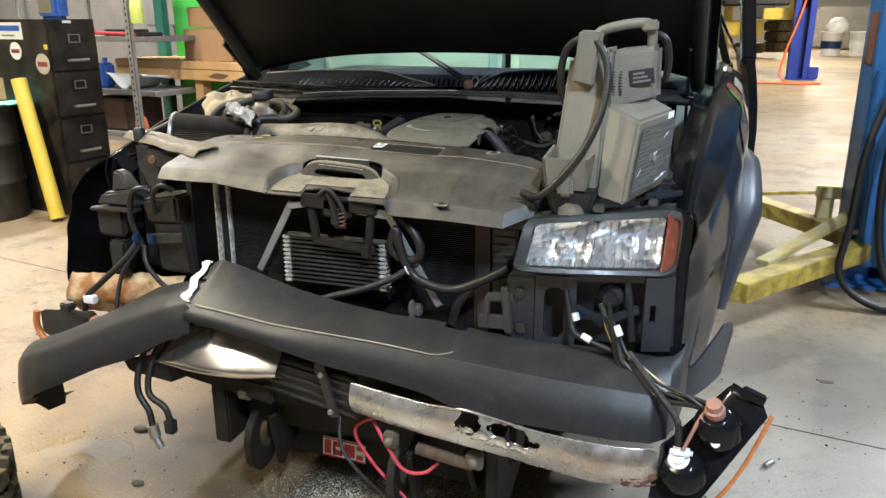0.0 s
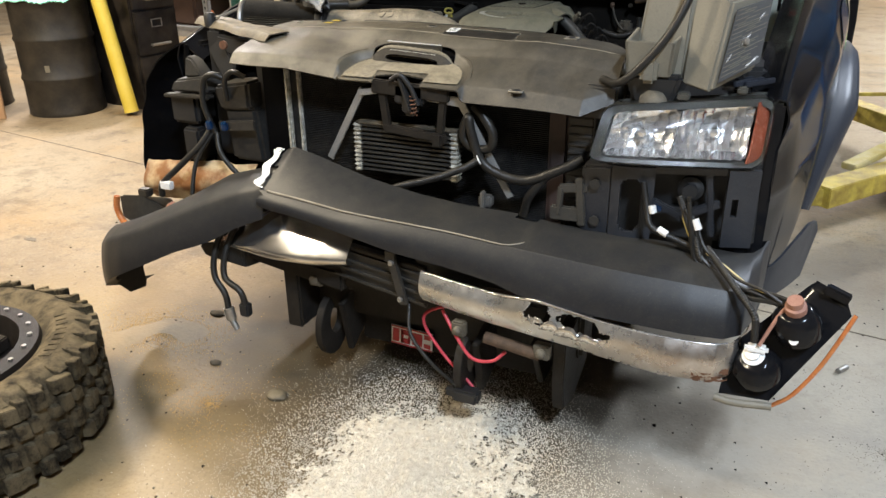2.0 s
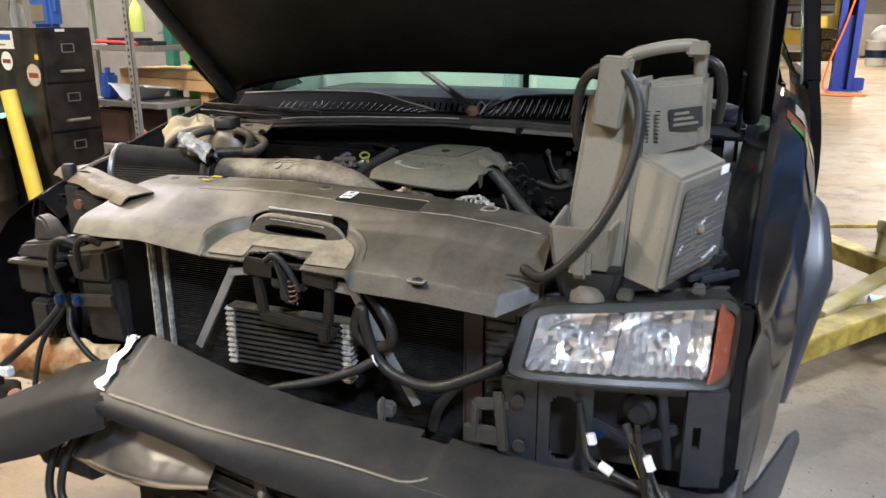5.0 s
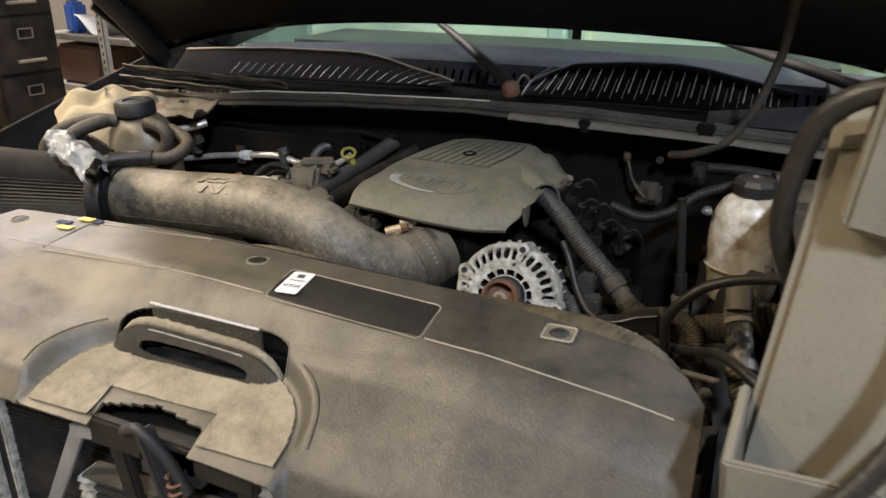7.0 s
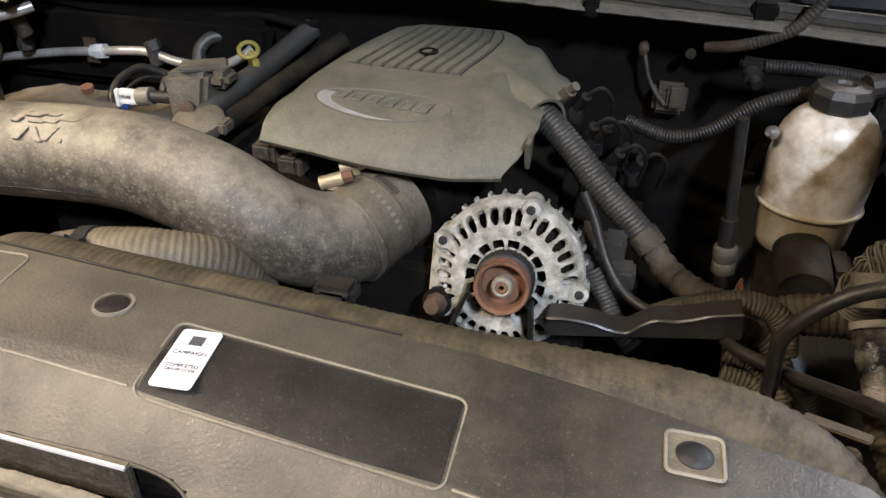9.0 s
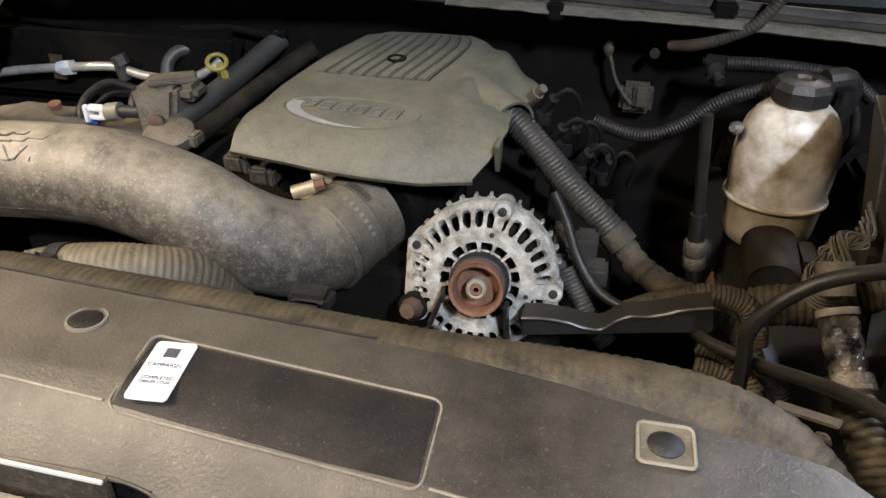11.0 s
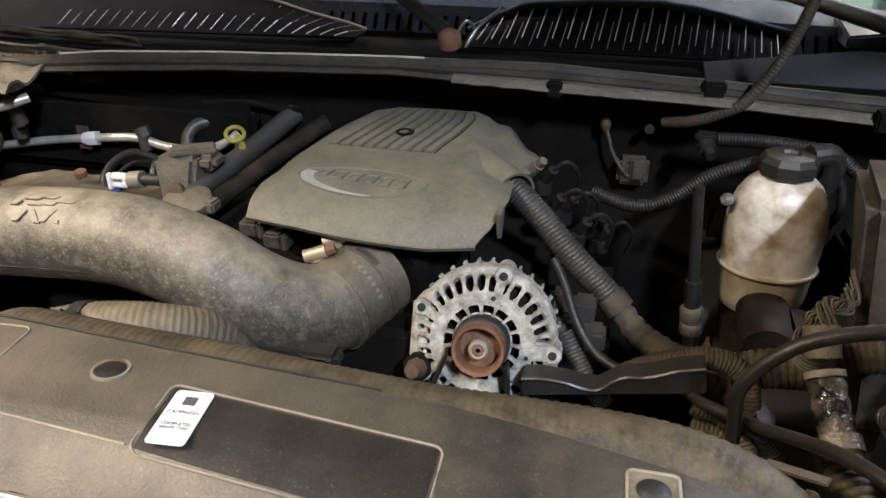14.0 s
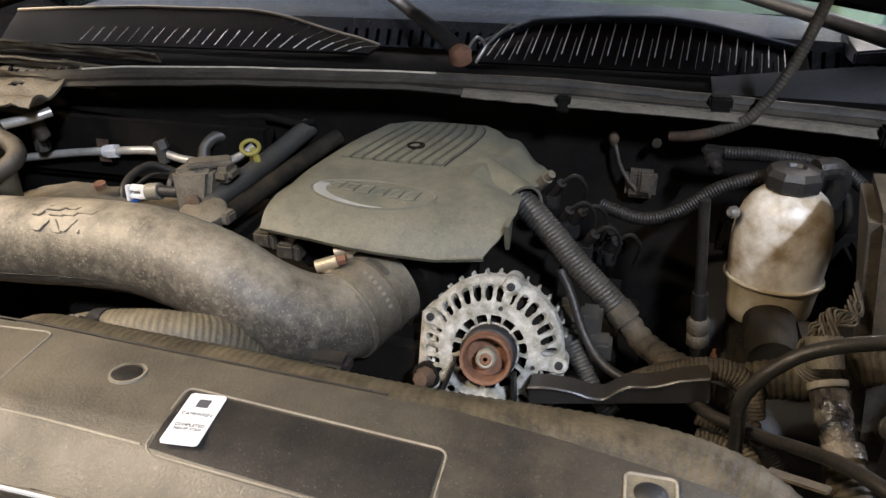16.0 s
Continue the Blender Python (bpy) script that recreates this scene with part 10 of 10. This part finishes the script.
thing("orange_tool", tube([(-4.05, 5.12, 0.46), (-4.03, 5.10, 0.56), (-3.98, 5.10, 0.58), (-3.95, 5.10, 0.462)], 0.022, 10), ORANGE, "orange handled tool on the low shelf", "tool")
thing("wall_cabinet", shop(box(-5.4, -3.2, 6.35, 6.7, 1.25, 2.3, 0.01)), BOARD, "grey wall cabinet above the bench", "cabinet")
thing("storage_bin", shop(box(-4.8, -4.35, 5.1, 5.5, 0.44, 0.70, 0.02)), BROWN, "brown storage bin on the rack shelf", "bin")

# ---- right of the shop: lifts, tyres ----
def lift_post(x, y, material, label, w=0.36, h=4.2):
    p = base("lift_post", (x, y, 0), label, "vehicle lift", "lift posts")
    part("column", join(box(x - w / 2, x + w / 2, y + 0.10, y + 0.16, 0.02, h, 0.004), box(x - w / 2, x - w / 2 + 0.05, y - 0.16, y + 0.10, 0.02, h, 0.004), box(x + w / 2 - 0.05, x + w / 2, y - 0.16, y + 0.10, 0.02, h, 0.004), box(x - w / 2, x - w / 2 + 0.12, y - 0.18, y - 0.16, 0.02, h, 0.003), box(x + w / 2 - 0.12, x + w / 2, y - 0.18, y - 0.16, 0.02, h, 0.003)), material, p)
    part("base_plate", box(x - w / 2 - 0.1, x + w / 2 + 0.1, y - 0.28, y + 0.26, 0, 0.02, 0.003), material, p)
    return p


near = lift_post(1.09, 4.62, BLUE, "blue two-post vehicle lift column", 0.46)
part("carriage", join(box(0.90, 1.38, 4.34, 4.44, 0.12, 1.08, 0.01), box(0.87, 0.95, 4.36, 4.70, 0.75, 1.08, 0.006)), BLUE, near, "blue lift carriage")
part("red_box", box(0.84, 0.90, 4.5, 4.62, 1.1, 1.35, 0.006), RUST, near)
for p, q, w in (((0.95, 4.42, 0.20), (0.30, 3.62, 0.17), 0.11), ((0.98, 4.50, 0.20), (0.45, 5.30, 0.20), 0.11), ((0.90, 5.15, 0.33), (0.40, 4.95, 0.33), 0.02)):
    part("lift_arm", bar(p, q, w, 0.02 if w < 0.1 else 0.09, 0.004), YELLOW_ARM, near, "yellow lift arm")
part("arm_brace", join(bar((0.92, 4.62, 0.34), (0.42, 3.92, 0.22), 0.07, 0.03, 0.004)), YELLOW_WORN, near, "scraped yellow arm brace")
part("arm_gear", lathe([(0.13, 0), (0.13, 0.025), (0.05, 0.03), (0.05, 0.09), (0, 0.09)], (0.93, 4.52, 0.27), (0, 0, 1), 20), STEEL, near, "grey steel arm pivot plate")
part("arm_upright", join(box(0.76, 0.84, 4.82, 4.90, 0.15, 0.42, 0.006), box(0.74, 0.90, 4.80, 4.84, 0.36, 0.43, 0.006)), YELLOW_WORN, near)
for sx3 in (-1.11, -0.42):
    part("lift_pad", lathe([(0.06, 0), (0.06, 0.10), (0.045, 0.12), (0.045, 0.22), (0, 0.22)], (sx3, 3.55, 0.14), (0, 0, 1), 20), STEEL, near, "steel lift pad under the frame")
part("lift_arm", join(bar((0.35, 3.66, 0.17), (-0.42, 3.55, 0.14), 0.10, 0.08, 0.006)), YELLOW_ARM, near, "yellow lift arm")
far_side = lift_post(-2.40, 4.75, BLUE, "blue two-post vehicle lift column behind the truck", 0.46)
part("lift_arm", bar((-2.4, 4.6, 0.17), (-1.11, 3.55, 0.14), 0.10, 0.08, 0.006), YELLOW_ARM, far_side, "yellow lift arm")
for k, (pts_, r, mt, lb) in enumerate((
        ([(1.1, 4.3, 1.25), (0.93, 4.2, 1.05), (0.83, 4.15, 0.75), (0.80, 4.1, 0.40), (0.78, 4.05, 0.15), (0.95, 4.0, 0.03), (1.3, 4.0, 0.03)], 0.018, RUBBER, "black air hose hung on the lift"),
        ([(1.15, 4.28, 1.22), (0.99, 4.2, 1.0), (0.92, 4.16, 0.7), (0.93, 4.12, 0.35), (1.0, 4.05, 0.12), (1.2, 4.0, 0.04)], 0.02, RUBBER, "black air hose hung on the lift"),
        ([(1.2, 4.27, 1.15), (1.05, 4.2, 0.95), (0.98, 4.15, 0.6), (1.02, 4.1, 0.25), (1.15, 4.05, 0.16), (1.3, 4.0, 0.14)], 0.017, RUST, "brown air hose hung on the lift"))):
    thing("air_hose", tube(pts_, r, 10), mt, lb, "hose", "hoses on the lift")
thing("floor_cable", tube([(0.95, 3.75, 0.015), (1.2, 3.65, 0.015), (1.6, 3.7, 0.015)], 0.012, 8), RUBBER, "black cable lying on the floor", "cable")
fp = lift_post(2.10, 18.9, BLUE_DEEP, "deep blue vehicle lift column", 0.42)
part("motor_foot", box(2.28, 2.5, 18.7, 18.9, 0.02, 0.28, 0.02), BLUE_DEEP, fp)
part("yellow_carriage", join(box(1.3, 2.1, 19.3, 19.5, 1.25, 1.5, 0.02), box(1.8, 2.2, 19.0, 19.2, 1.5, 1.9, 0.02)), YELLOW, fp, "yellow lift carriage arms")
thing("extension_lead", tube([(2.25, 18.6, 2.6), (2.0, 18.5, 1.4), (1.75, 18.4, 0.5), (1.75, 18.2, 0.03), (2.4, 17.6, 0.02), (2.0, 17.3, 0.02), (1.2, 17.4, 0.02), (0.4, 16.6, 0.02)], 0.022, 8), ORANGE, "orange extension cord by the lift", "cord")


def big_tyre(x, y, z, label):
    t = base("truck_tyre", (x, y, z), label, "tyre", "stacked tyres")
    part("tyre_body", lathe([(0.30, 0.02), (0.40, 0.0), (0.52, 0.03), (0.54, 0.08), (0.54, 0.30), (0.52, 0.35), (0.40, 0.38), (0.30, 0.36), (0.30, 0.02)], (x, y, z), (0, 0, 1), 36, False), TYRE, t)
    part("tread_band", lathe([(0.541, 0.10), (0.546, 0.12), (0.541, 0.14), (0.546, 0.19), (0.541, 0.21), (0.546, 0.27), (0.541, 0.29)], (x, y, z), (0, 0, 1), 36, False), TYRE, t)


for k in range(4):
    big_tyre(2.87 + 0.03 * math.sin(k * 2), 33.6, 0.385 * k, "worn black truck tyre in a stack")
big_tyre(1.80, 32.4, 0.0, "black truck tyre standing alone")
car = base("lifted_vehicle", (1.6, 27.0, 0), "silver vehicle raised on a yellow lift", "vehicle")
part("vehicle_body", join(box(0.5, 2.9, 26.5, 30.5, 1.9, 2.6, 0.15), box(0.7, 2.7, 27.2, 30.0, 2.6, 3.2, 0.2)), CASE, car)
part("vehicle_underside", join(box(0.6, 2.6, 26.6, 30.4, 1.65, 1.9, 0.05), box(1.4, 2.1, 26.6, 27.2, 1.25, 1.7, 0.05)), BLACK, car)
part("lift_frame", join(box(0.7, 1.85, 27.0, 27.3, 0.72, 1.2, 0.03), box(0.7, 0.9, 27.3, 30, 0.9, 1.66, 0.03), box(0.72, 0.9, 27.3, 27.6, 0.0, 0.74, 0.02)), YELLOW, car, "yellow lift frame under the vehicle")
for k, (x, y) in enumerate(((4.35, 30.5), (5.3, 30.8))):
    b = base("bucket", (x, y, 0), "white plastic bucket on the floor", "bucket", "buckets")
    part("bucket_body", lathe([(0.30, 0), (0.36, 0.75), (0.385, 0.77), (0.385, 0.82), (0.34, 0.82), (0.28, 0.05)], (x, y, 0), (0, 0, 1), 24), PLASTIC_WHITE, b)
    part("bucket_label", lathe([(0.338, 0.25), (0.352, 0.5)], (x, y, 0), (0, 0, 1), 24, False), LIVERY_BLUE if k == 0 else PLASTIC_WHITE, b)
thing("white_sack", moved(lathe([(0.0, 0.0), (0.35, 0.02), (0.4, 0.2), (0.25, 0.42), (0.08, 0.5), (0, 0.5)], (4.5, 30.6, 0.80), (0, 0, 1), 14), Matrix.Identity(4)), PLASTIC_WHITE, "white plastic sack on a bucket", "sack")
thing("brown_seat", join(hexa([(5.7, 29.5, 2.1), (8.0, 29.5, 2.3), (8.0, 30.3, 2.3), (5.9, 30.3, 2.1)], [(5.6, 29.5, 0.9), (6.9, 29.5, 0.7), (6.9, 30.3, 0.7), (5.6, 30.3, 0.9)], 0.15), box(5.9, 6.8, 29.6, 30.2, 0.0, 0.9, 0.08)), BROWN, "worn brown padded seat at the far wall", "seat")
thing("dark_axle", join(tube([(6.2, 28.5, 0.25), (8.0, 28.3, 0.30)], 0.28, 14, smooth=False), lathe([(0.4, 0), (0.4, 0.3), (0, 0.3)], (6.3, 28.4, 0.3), (1, 0, 0), 18)), FRAME_BLACK, "dark axle parts on the floor", "axle")
thing("workshop_clutter", join(box(4.5, 9.5, 36.5, 37.5, 0, 1.7, 0.1), box(5.0, 6.5, 35.5, 36.4, 0, 1.1, 0.1), box(7.0, 8.4, 35.8, 36.4, 0, 2.3, 0.1)), BOARD, "grey machines along the far wall", "machinery")
